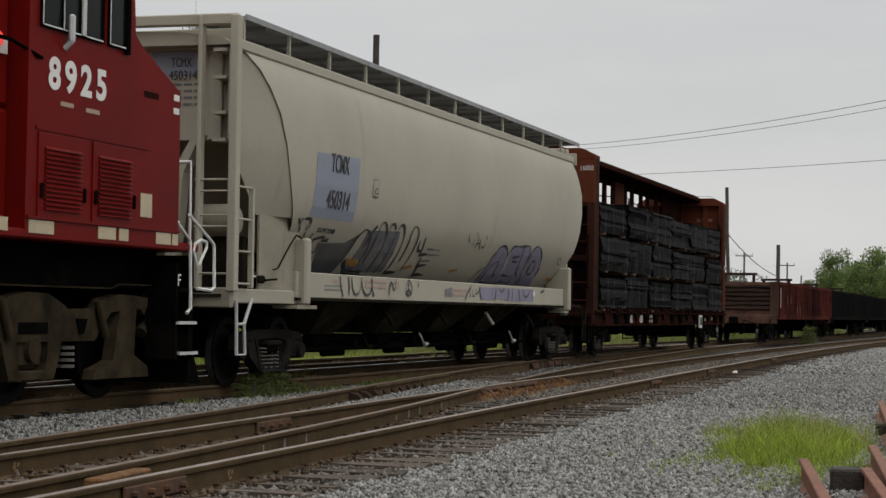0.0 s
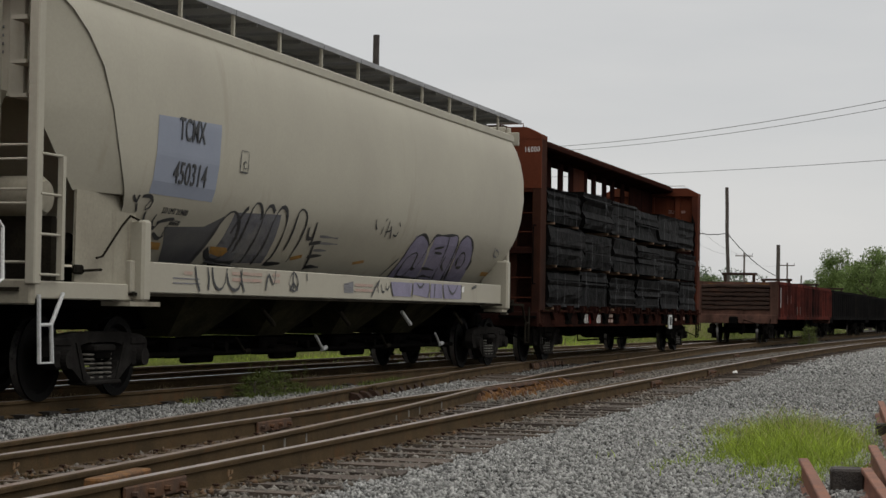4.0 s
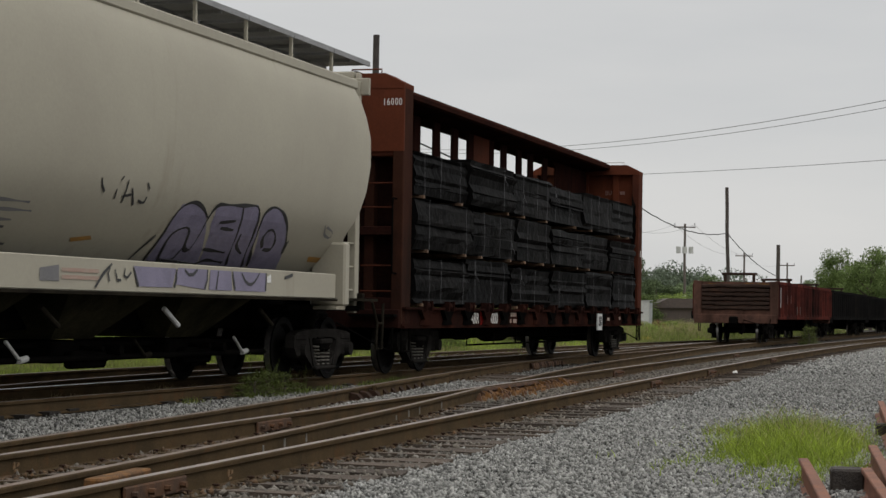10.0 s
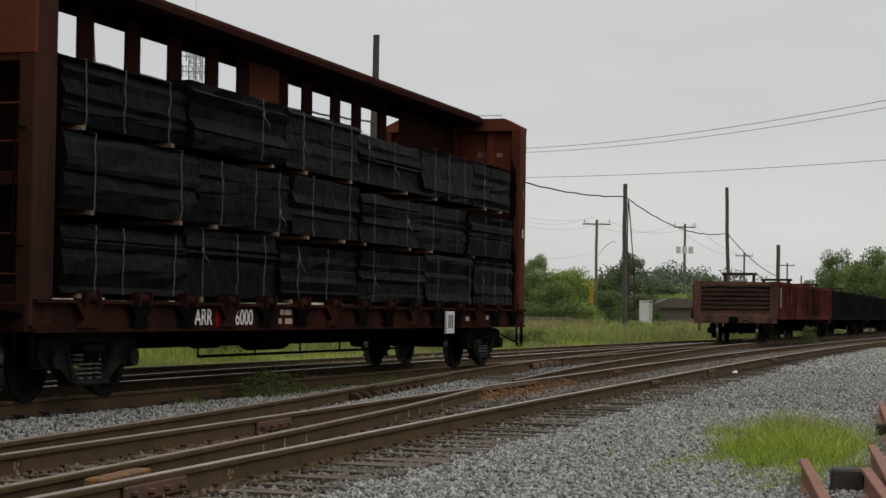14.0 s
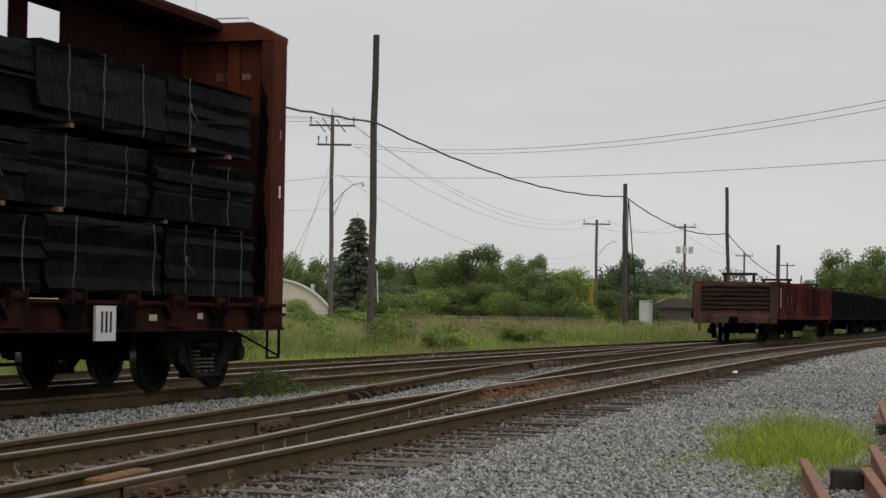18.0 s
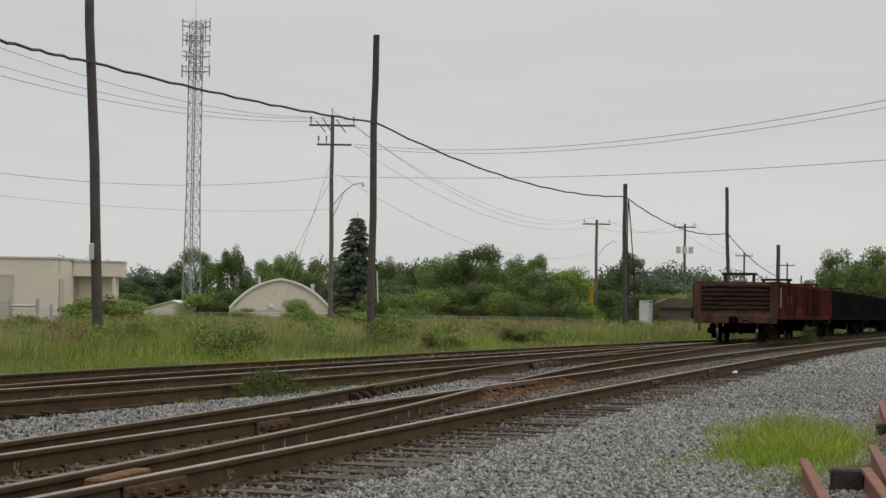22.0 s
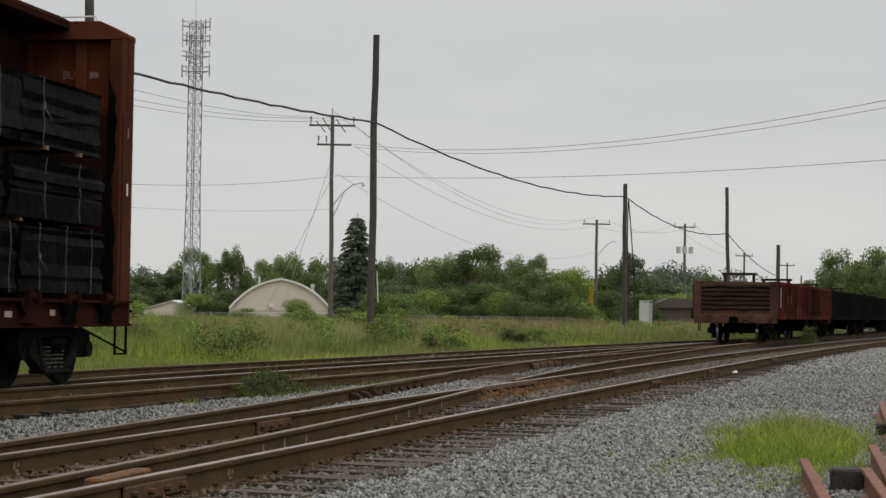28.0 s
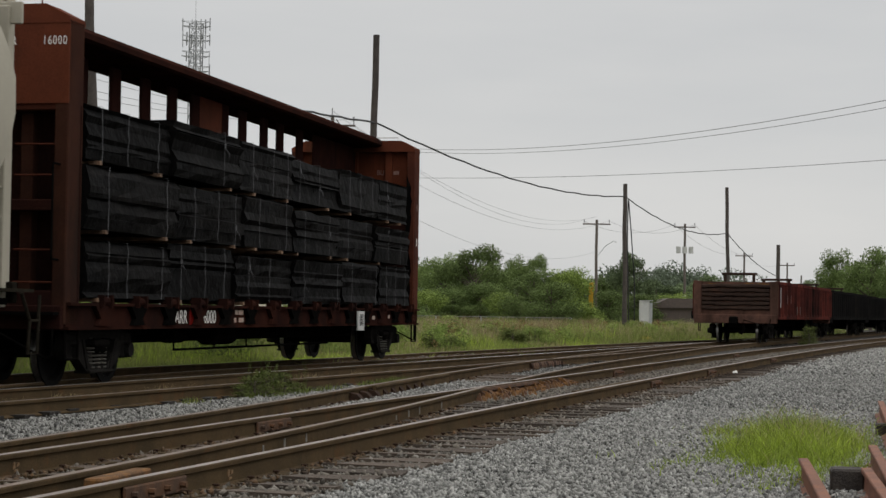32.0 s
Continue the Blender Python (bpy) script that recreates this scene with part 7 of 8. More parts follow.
fence(114.0, 74.0, 127.0, 30.0, 3.0, 0.88)
fence(84.0, 54.0, 82.0, 47.0, 1.3, 1.3)
g = thing("gate_posts", Matrix.Translation((82.5, 47.3, 0)), "grey steel pipe gate posts in the grass", "gate")
for dx, dy, hh in ((0, 0, 1.55), (0.4, -1.25, 1.5), (0.6, -1.9, 1.25)):
    part("post", Shape().rod((dx, dy, 0), (dx, dy, hh), 0.09, 8), galvanised, g)
part("rail", Shape().rod((0, 0, 1.15), (0.4, -1.25, 1.15), 0.06, 8), galvanised, g)


# ---- trees, shrubs and grass ----
def leaves(centres, radii, count, size, rnd, squash=1.0):
    """Small four-cornered leaf clumps over a set of lobes."""
    centres, radii = np.array(centres), np.array(radii)
    w = radii ** 2
    pick = rnd.choice(len(radii), count, p=w / w.sum())
    d = rnd.normal(size=(count, 3))
    d /= np.linalg.norm(d, axis=1)[:, None]
    rad = radii[pick] * (0.35 + 0.72 * rnd.random(count) ** 0.6)
    p = centres[pick] + d * rad[:, None] * np.array([1, 1, squash])
    u = rnd.normal(size=(count, 3))
    u /= np.linalg.norm(u, axis=1)[:, None]
    v = np.cross(u, d)
    v /= np.linalg.norm(v, axis=1)[:, None] + 1e-9
    s = size * (0.5 + rnd.random(count))[:, None]
    a, b = u * s, v * s * 0.7
    verts = np.stack([p - a * 0.8 - b, p - a * 0.8 + b, p + a * 1.1], 1).reshape(-1, 3)
    return verts, np.arange(count * 3).reshape(-1, 3)


def tree_model(name, seed, material, lobes, count, size, label, category, low=False):
    """A tree one metre high and one metre wide, to be scaled to its place."""
    rnd = np.random.default_rng(seed)
    t = thing(name, Matrix.Identity(4), label, category)
    s = Shape().rod((0, 0, -0.02), (0.01, 0.01, 0.35), 0.03, 8, 0.022).rod((0.01, 0.01, 0.35), (0.0, 0, 0.8), 0.022, 8, 0.006)
    cs, rs = [], []
    for k in range(lobes):
        a, h = rnd.random() * 6.28, rnd.random()
        env = math.cos(h * 1.35) ** 0.6 if low else math.sin(math.pi * (0.12 + 0.8 * h)) ** 0.7
        r = 0.38 * env * (0.2 + 0.9 * rnd.random() ** 0.5)
        c = (r * math.cos(a), r * math.sin(a), (0.06 if low else 0.14) + 0.78 * h)
        cs.append(c)
        rs.append((0.1 if low else 0.075) + 0.11 * rnd.random())
        if k % 2 == 0:
            s.rod((0, 0, 0.2 + 0.35 * h), c, 0.012, 5, 0.004)
    part("trunk", s, bark, t, smooth=True)
    v, f = leaves(cs, rs, count, size, rnd, 0.8)
    v[:, 2] = np.maximum(v[:, 2], 0.01)
    part("crown", many("crown", v, f, material), material, t)
    return t


def plant(model, spots, seed, label=""):
    """Copies of one model; spots of (x, y, height, width)."""
    rnd = random.Random(seed)
    for i, (x, y, h, w) in enumerate(spots):
        m = Matrix.Translation((x, y, -0.05)) @ Matrix.Rotation(rnd.uniform(0, 6.28), 4, "Z") @ Matrix.Diagonal((w * 1.25, w * 1.25, h * 1.08, 1))
        if i == 0:
            model.matrix_world = m
        else:
            c = copy_thing(model, Matrix.Identity(4))
            c.matrix_basis = m


BROAD = [tree_model("tree", 40 + k, m, 46, 15000, 0.0125, "broad leafy tree beyond the meadow", "tree") for k, m in enumerate((leaf_mid, leaf_mid, leaf_mid))]
MURKY = [tree_model("tree", 50 + k, m, 42, 13000, 0.0135, "dark green leafy tree beyond the meadow", "tree") for k, m in enumerate((leaf_dark, leaf_dark))]
SHRUB = [tree_model("shrub", 60 + k, m, 46, 13000, 0.0135, "dense rounded green shrub", "shrub", low=True) for k, m in enumerate((leaf_mid, leaf_light))]
plant(BROAD[0], [(275.5, 125.4, 9.6, 7.1), (297.3, 122.5, 8.5, 5.7), (299.8, 114.4, 8.6, 5.7), (238.0, 77.1, 6.6, 5.2), (197.0, 57.1, 7.6, 6.4), (281.4, 72.2, 9.1, 4.3), (224.4, 53.4, 5.9, 4.6)], 1)
plant(BROAD[1], [(256.5, 110.8, 9.5, 4.5), (307.7, 122.6, 10.2, 6.8), (246.4, 83.9, 7.9, 3.8), (200.9, 61.5, 7.0, 6.2), (270.9, 72.1, 8.9, 4.9), (212.0, 59.5, 6.6, 5.5), (235.4, 51.7, 5.7, 5.0)], 2)
plant(BROAD[2], [(233.8, 22.7, 8.5, 5.2), (194.1, 15.5, 7.5, 5.6), (185.2, 10.7, 7.8, 6.2), (215.0, 17.5, 6.8, 6.0), (170.0, 6.0, 6.5, 6.0)], 3)
plant(MURKY[0], [(226.4, 46.6, 8.3, 5.3), (235.5, 119.3, 4.9, 6.4), (254.8, 124.5, 5.6, 7.6), (274.3, 129.2, 6.9, 7.2), (258.0, 46.1, 5.3, 5.6), (245.0, 100.0, 5.2, 7.0)], 4)
plant(MURKY[1], [(189.8, 63.6, 4.2, 5.7), (217.2, 76.7, 5.2, 5.1), (257.1, 49.0, 5.6, 5.6), (328.9, 53.9, 7.7, 7.8), (303.9, 32.9, 6.6, 6.3), (228.0, 84.0, 5.0, 6.0), (232.0, 66.0, 5.0, 6.0)], 5)
plant(SHRUB[0], [(145.5, 37.4, 4.4, 4.4), (141.1, 34.9, 3.5, 4.0), (158.7, 45.5, 3.7, 4.4), (158.0, 47.8, 3.2, 4.4), (142.5, 47.1, 2.5, 3.6), (189.2, 82.5, 3.1, 4.6), (162.0, 35.1, 3.2, 3.6), (177.5, 35.5, 3.1, 4.2), (199.8, 99.1, 2.7, 6.4)], 6)
plant(SHRUB[1], [(146.3, 35.0, 4.6, 4.4), (152.6, 48.4, 2.9, 3.8), (154.5, 42.3, 2.8, 3.8), (188.3, 85.4, 2.7, 4.0), (146.6, 34.0, 2.3, 3.2), (188.4, 34.2, 3.3, 4.4), (168.0, 41.0, 3.0, 4.5), (148.0, 51.0, 2.6, 4.5)], 7)
def spruce(m, seed):
    """Drooping whorls of boughs, each hung with short needle sprays."""
    rnd = np.random.default_rng(seed)
    t = thing("spruce", m, "tall dark spruce beside the arched hut", "tree")
    trunk = Shape().rod((0, 0, -0.05), (0, 0, 9.9), 0.17, 9, 0.02)
    pts, dirs = [], []
    for k in range(34):
        z = 0.5 + 9.2 * k / 34
        reach = 2.3 * (1 - (z / 10.2) ** 2.1) + 0.14
        for j in range(9):
            turn = rnd.random() * 6.283
            r = reach * (0.55 + 0.55 * rnd.random())
            out = Vector((math.cos(turn), math.sin(turn), 0))
            rise, drop = 0.12 + 0.1 * rnd.random(), 0.3 + 0.25 * rnd.random()
            bough = [Vector((0, 0, z)) + out * r * u + Vector((0, 0, r * (rise * u - drop * u * u * 0.9))) for u in (0, 0.35, 0.7, 1.0)]
            if j % 3 == 0:
                trunk.pipe(bough, 0.03, 4, 0.008)
            for _ in range(int(16 + 40 * r)):
                u = 0.15 + 0.87 * rnd.random() ** 0.7
                p = Vector((0, 0, z)) + out * r * u + Vector((0, 0, r * (rise * u - drop * u * u * 0.9)))
                side = Vector((-out.y, out.x, 0)) * rnd.normal() * 0.16 * r * (1.1 - 0.5 * u)
                pts.append(p + side + Vector((0, 0, -0.1 * rnd.random())))
                d = out * (0.5 + rnd.random()) + side.normalized() * rnd.random() + Vector((0, 0, -0.3 - 0.7 * rnd.random()))
                dirs.append(d.normalized())
    part("trunk", trunk, bark, t, smooth=True)
    p, d = np.array(pts), np.array(dirs)
    n = len(p)
    w = np.cross(d, rnd.normal(size=(n, 3)))
    w /= np.linalg.norm(w, axis=1)[:, None] + 1e-9
    size = (0.1 + 0.14 * rnd.random(n))[:, None]
    v = np.stack([p - w * size * 0.35, p + w * size * 0.35, p + d * size * 1.7], 1).reshape(-1, 3)
    part("crown", many("crown", v, np.arange(n * 3).reshape(-1, 3), needles), needles, t)


spruce(Matrix.Translation((160.2, 57.4, -0.1)), 71)
LOW = [tree_model("bush", 80 + k, m, 26, 5000, 0.018, "low leafy bush in the meadow grass", "bush", low=True) for k, m in enumerate((leaf_light, leaf_light))]
plant(LOW[0], [(81.0, 42.8, 1.6, 1.6), (71.5, 39.9, 0.8, 1.6), (75.9, 25.7, 1.1, 1.6), (113.1, 40.9, 1.4, 2.8), (96.4, 27.0, 0.8, 1.7), (129.6, 55.2, 1.3, 2.4), (64.0, 19.5, 0.8, 1.6), (109.0, 20.1, 0.9, 1.8), (98.0, 38.0, 1.2, 2.2)], 8)
plant(LOW[1], [(86.2, 43.2, 1.5, 2.4), (130.7, 51.4, 1.7, 2.4), (66.8, 38.2, 0.7, 1.2), (66.6, 21.9, 0.9, 1.2), (105.3, 31.9, 1.0, 2.2), (107.3, 25.4, 0.9, 1.6), (72.0, 20.0, 0.75, 2.2), (60.0, 18.6, 0.7, 1.4), (92.0, 33.0, 1.1, 2.6)], 9)
TRACKSIDE = tree_model("bush", 91, leaf_weed, 34, 1500, 0.022, "weedy green bush growing beside the rails", "bush", low=True)
plant(TRACKSIDE, [(24.0, 9.84, 0.4, 0.62), (23.5, 9.82, 0.34, 0.52), (24.6, 9.84, 0.36, 0.5), (23.1, 9.84, 0.24, 0.4), (25.1, 9.86, 0.2, 0.36), (79.5, 8.8, 0.85, 0.75), (81.2, 8.95, 0.6, 0.9)], 10)


def weed_stalks():
    """Thin upright stalks with small pointed leaves, standing out of the trackside bush."""
    rnd = np.random.default_rng(93)
    for label, mat, n, top in (("tall leafy weed stalks beside the rail", leaf_weed, 22, 0.52), ("pale seeding weed stalks beside the rail", leaf_light, 5, 0.6)):
        s, v = Shape(), []
        for _ in range(n):
            x, y = 24.1 + rnd.normal() * 0.55, 9.86 + rnd.normal() * 0.06
            h, lean = top * (0.45 + 0.55 * rnd.random()), rnd.normal() * 0.3
            line = [Vector((x + lean * u * u, y + 0.3 * lean * u, h * u)) for u in (0, 0.35, 0.7, 1.0)]
            s.pipe(line, 0.004, 4, 0.0015)
            for _ in range(34):
                u = 0.25 + 0.75 * rnd.random()
                p = Vector((x + lean * u * u, y + 0.3 * lean * u, h * u))
                d = Vector((rnd.normal(), rnd.normal(), 0.35)).normalized() * (0.028 + 0.03 * rnd.random()) * (1.25 - 0.7 * u)
                w = d.cross(Vector((0, 0, 1))) * 0.3
                k = len(s.v)
                s.v += [tuple(p), tuple(p + d * 0.5 + w), tuple(p + d)]
                s.f.append((k, k + 1, k + 2))
        ob = part("track_weeds", s, mat)
        tagged(ob, label, "weeds", kind="stuff")


weed_stalks()


def far_woods():
    """The wooded skyline, too distant to pick trees apart."""
    rnd = np.random.default_rng(7)
    cs, rs = [], []
    for k in range(330):
        u = rnd.random()
        x = 330 + 190 * u + rnd.normal() * 12
        y = 205 - 200 * u + rnd.normal() * 4
        h = (8.5 + 2.5 * math.sin(u * 23) + rnd.normal() * 1.3) * min(1.0, 0.6 + 2.5 * u)
        for j in range(3):
            cs.append((x + rnd.normal() * 2, y + rnd.normal() * 2, max(1.5, h - 2 - 3 * j * rnd.random())))
            rs.append(2.0 + rnd.random() * 1.4)
    v, f = leaves(cs, rs, 150000, 0.3, rnd)
    v[:, 2] = np.maximum(v[:, 2], 0.0)
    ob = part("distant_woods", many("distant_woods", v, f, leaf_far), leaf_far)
    tagged(ob, "hazy green belt of distant woods", "woods", kind="stuff")


far_woods()


def blades(points, height, width, rnd, lean=0.35):
    """Upright tapering blades, each of two faces with a bend."""
    n = len(points)
    h = height * (0.55 + 0.7 * rnd.random(n))
    a = rnd.random(n) * 6.283
    side = np.stack([np.cos(a), np.sin(a), np.zeros(n)], 1) * (width * (0.6 + 0.8 * rnd.random(n)))[:, None]
    tilt = rnd.normal(size=(n, 2)) * lean
    up1 = np.stack([tilt[:, 0] * h * 0.3, tilt[:, 1] * h * 0.3, h * 0.55], 1)
    up2 = np.stack([tilt[:, 0] * h, tilt[:, 1] * h, h], 1)
    p = np.asarray(points)
    verts = np.stack([p - side, p + side, p + up1 + side * 0.8, p + up1 - side * 0.8, p + up2 + side * 0.12, p + up2 - side * 0.12], 1).reshape(-1, 3)
    k = np.arange(n)[:, None] * 6
    faces = np.concatenate([k + np.array([[0, 1, 2, 3]]), k + np.array([[3, 2, 4, 5]])])
    return verts, faces


def fine_blades(points, height, width, rnd, lean=0.3):
    """Slim single-faced blades for grass seen from afar."""
    n = len(points)
    h = height * (0.5 + 0.75 * rnd.random(n))
    a = rnd.random(n) * 6.283
    side = np.stack([np.cos(a), np.sin(a), np.zeros(n)], 1) * (width * (0.6 + 0.8 * rnd.random(n)))[:, None]
    tilt = rnd.normal(size=(n, 2)) * lean
    p = np.asarray(points)
    tip = p + np.stack([tilt[:, 0] * h, tilt[:, 1] * h, h], 1)
    return np.stack([p - side, p + side, tip], 1).reshape(-1, 3), np.arange(n * 3).reshape(-1, 3)


def meadow():
    rnd = np.random.default_rng(21)
    ry = np.vectorize(rear_y)
    rz = np.vectorize(rear_z)
    for name, mat, n, hh, ww, label, edge in (("meadow_grass", grass_long, 330000, 0.72, 0.0055, "long green meadow grass behind the tracks", 0.75),
                                              ("dry_grass", grass_dry, 200000, 0.74, 0.0045, "tan seeding grass stalks in the meadow", 1.6),
                                              ("young_grass", grass_bright, 120000, 0.62, 0.006, "fresh green grass tufts at the meadow's edge", 0.7)):
        x = 16 + 130 * rnd.random(n) ** (1.3 if name == "dry_grass" else 1.7)
        y = ry(x) + edge + (5 + 0.34 * x) * rnd.random(n) ** 1.35
        patch = np.array([noise.noise(Vector((a * 0.16, b * 0.3, len(name) * 3.1))) for a, b in zip(x, y)])
        # tan stalks thicken towards the far end, fresh grass towards the near end
        bias = 0.2 - x / 85 if name == "dry_grass" else x / 110 - 0.55 if name == "young_grass" else -0.3
        keep = patch > bias
        x, y, patch = x[keep], y[keep], patch[keep]
        near_edge = np.clip((y - ry(x) - edge) / 1.8, 0.4, 1)
        far = 1 + x / 70
        v, f = fine_blades(np.stack([x, y, rz(x) - 0.03], 1), hh * near_edge * (0.75 + 0.8 * np.clip(patch, 0, 1)), ww * far, rnd)
        ob = part(name, many(name, v, f, mat), mat)
        tagged(ob, label, "grass", kind="stuff")


def seeding_grass():
    """Tall stalks gone to seed, tan and rust-brown, in a drift before the shrubs."""
    rnd = np.random.default_rng(77)
    for mat, n, label in ((grass_dry, 26000, "tan seeding grass before the shrubs"), (weed_rust, 12000, "rust-brown seeding weeds in the meadow")):
        x = 62 + 100 * rnd.random(n)
        y = x * (0.22 + 0.12 * rnd.random(n))
        patch = np.array([noise.noise(Vector((a * 0.09, b * 0.35, n * 0.001))) for a, b in zip(x, y)])
        ok = (patch > (-0.12 if mat is grass_dry else 0.06)) & (y > np.vectorize(rear_y)(x) + 3)
        v, f = fine_blades(np.stack([x, y, np.zeros(n)], 1)[ok], 0.85 * (0.8 + 0.5 * np.clip(patch[ok], 0, 1)), 0.0055 * (1 + x[ok] / 70), rnd)
        ob = part("seeding_grass", many("seeding_grass", v, f, mat), mat)
        tagged(ob, label, "grass", kind="stuff")


def tuft_field(name, label, mat, n, xr, yf, hh, ww, seed, z=0.0, thresh=-1.0, lean=0.35):
    rnd = np.random.default_rng(seed)
    x = xr[0] + (xr[1] - xr[0]) * rnd.random(n)
    lo, hi = yf
    y = np.array([lo(a) + (hi(a) - lo(a)) * b for a, b in zip(x, rnd.random(n))])
    patch = np.array([noise.noise(Vector((a * 0.9, b * 1.6, seed))) for a, b in zip(x, y)])
    keep = patch > thresh
    v, f = blades(np.stack([x, y, np.full(n, z)], 1)[keep], np.full(keep.sum(), hh) * (0.7 + 0.8 * np.clip(patch[keep], 0, 1)), ww, rnd, lean)
    ob = part(name, many(name, v, f, mat), mat)
    tagged(ob, label, "grass", kind="stuff")


meadow()
seeding_grass()
tuft_field("track_weeds", "dry tan weeds between the rails", grass_dry, 6000, (18, 36), (lambda x: main_near + 0.1, lambda x: main_far - 0.15), 0.11, 0.0028, 31, thresh=0.0)
tuft_field("track_weeds", "green weeds along the rear rails", grass_long, 3000, (17, 60), (lambda x: main_far + 0.1, lambda x: rear_y(x) - 0.1), 0.1, 0.007, 33, z=-0.02, thresh=0.2)
tuft_field("track_weeds", "short green weeds beside the rail", grass_long, 1600, (19, 30), (lambda x: main_near - 0.45, lambda x: main_near - 0.12), 0.1, 0.006, 35, thresh=0.15)


def grass_patch():
    """Separate tufts of uneven height: a bright core, thin dull wisps behind it, stragglers in the gravel."""
    rnd = np.random.default_rng(41)
    spots = []
    while len(spots) < 460:
        u, w = rnd.uniform(-1.3, 1.5), rnd.uniform(-1.3, 1.3)
        lump = noise.noise(Vector((u * 2.1, w * 1.9, 4.0))) + 0.5 * noise.noise(Vector((u * 6, w * 5, 8.0)))
        full = math.exp(-1.5 * ((u + 0.15) ** 2 * (1.3 if u < 0 else 0.7) + (w - 0.1) ** 2))
        if full + 0.6 * lump > 0.16 + 0.55 * rnd.random():
            spots.append((u, w, lump, full))
    for k, (mat, label) in enumerate(((grass_bright, "bright green grass patch growing through the gravel"), (grass_long, "duller green blades in the grass patch"),
                                      (grass_dry, "thin dry stalks in the grass patch"))):
        pts, hs = [], []
        for u, w, lump, full in spots:
            back = min(max((u + 0.35) * 0.9, 0.0), 1.0)
            share = (1 - 0.75 * back, 0.16 + 0.5 * back, 0.04 + 0.22 * back)[k]
            n = int(rnd.integers(8, 60) * (0.25 + 1.1 * full) * share) + (rnd.random() < share)
            x, y = 17.0 + 3.3 * u, 2.08 + 0.12 * 3.3 * u - 0.85 * w
            h = (0.05 + 0.13 * full) * rnd.uniform(0.45, 1.4) * (1 + 0.5 * max(lump, 0)) * (1 + 0.5 * back)
            r = 0.05 + 0.07 * rnd.random()
            for _ in range(n):
                pts.append((x + rnd.normal() * r * 2.2, y + rnd.normal() * r, 0.0))
                hs.append(h * rnd.uniform(0.4, 1.1) * (1.2 if k == 2 else 1.0))
        v, f = blades(np.array(pts), np.array(hs), 0.002 if k == 2 else 0.0029, rnd, 0.6)
        ob = part("grass_patch", many("grass_patch", v, f, mat), mat)
        tagged(ob, label, "grass", kind="stuff")


def meadow_weeds():
    """Leafy weeds and dock heads standing in clumps in the grass."""
    for k, (mat, n, size, label) in enumerate(((leaf_weed, 170, 0.04, "leafy green weeds in the meadow grass"), (leaf_light, 230, 0.04, "fresh light green weeds in the meadow grass"),
                                               (weed_rust, 90, 0.028, "red-brown dock heads in the meadow grass"))):
        rnd = np.random.default_rng(60 + k)
        cs, rs = [], []
        for _ in range(n):
            x = 18 + 110 * rnd.random() ** 1.5
            y = rear_y(x) + 1.3 + (4 + 0.3 * x) * rnd.random() ** 1.2
            if noise.noise(Vector((x * 0.12, y * 0.2, 9.0 + 5 * k))) < 0.02:
                continue
            for j in range(4):
                cs.append((x + rnd.normal() * 0.25, y + rnd.normal() * 0.25, 0.2 + (0.6 if k == 2 else 0.5) * rnd.random()))
                rs.append((0.08 if k == 2 else 0.14) + 0.16 * rnd.random())
        v, f = leaves(cs, rs, len(rs) * 70, size * 0.8, rnd)
        v[:, 2] = np.maximum(v[:, 2], 0.0)
        ob = part("meadow_weeds", many("meadow_weeds", v, f, mat), mat)
        tagged(ob, label, "weeds", kind="stuff")


meadow_weeds()
WEEDY = tree_model("bush", 95, leaf_weed, 34, 6000, 0.018, "dark weedy bush in the meadow grass", "bush", low=True)
plant(WEEDY, [(45.9, 18.8, 0.5, 0.8), (49.3, 18.6, 0.4, 0.6), (52.3, 18.3, 0.5, 0.8), (56.1, 17.6, 0.55, 1.0), (57.4, 17.4, 0.5, 0.9), (64.1, 17.2, 0.7, 1.2), (77.8, 25.2, 0.8, 1.2), (40.0, 19.6, 0.4, 0.6),
              (111.7, 57.8, 1.9, 4.2), (39.0, 19.2, 0.85, 1.1), (56.8, 19.4, 0.7, 1.1)], 12)
FRESH = tree_model("bush", 97, leaf_light, 34, 6000, 0.018, "fresh green bush in the meadow grass", "bush", low=True)
plant(FRESH, [(85.5, 28.6, 1.5, 1.2), (80.0, 26.3, 0.8, 1.2), (68.7, 17.6, 0.8, 1.1), (115.2, 57.3, 1.9, 3.4), (170.0, 66.9, 2.5, 2.7), (37.6, 19.3, 0.9, 1.3), (57.8, 19.7, 1.0, 1.5), (59.4, 19.9, 0.8, 1.3), (99.0, 19.8, 1.0, 1.6)], 13)
grass_patch()
tuft_field("track_weeds", "sparse green blades at the gravel's edge", grass_bright, 900, (13.0, 26.0), (lambda x: 1.2, lambda x: 3.4), 0.1, 0.004, 39, thresh=0.25, lean=0.5)


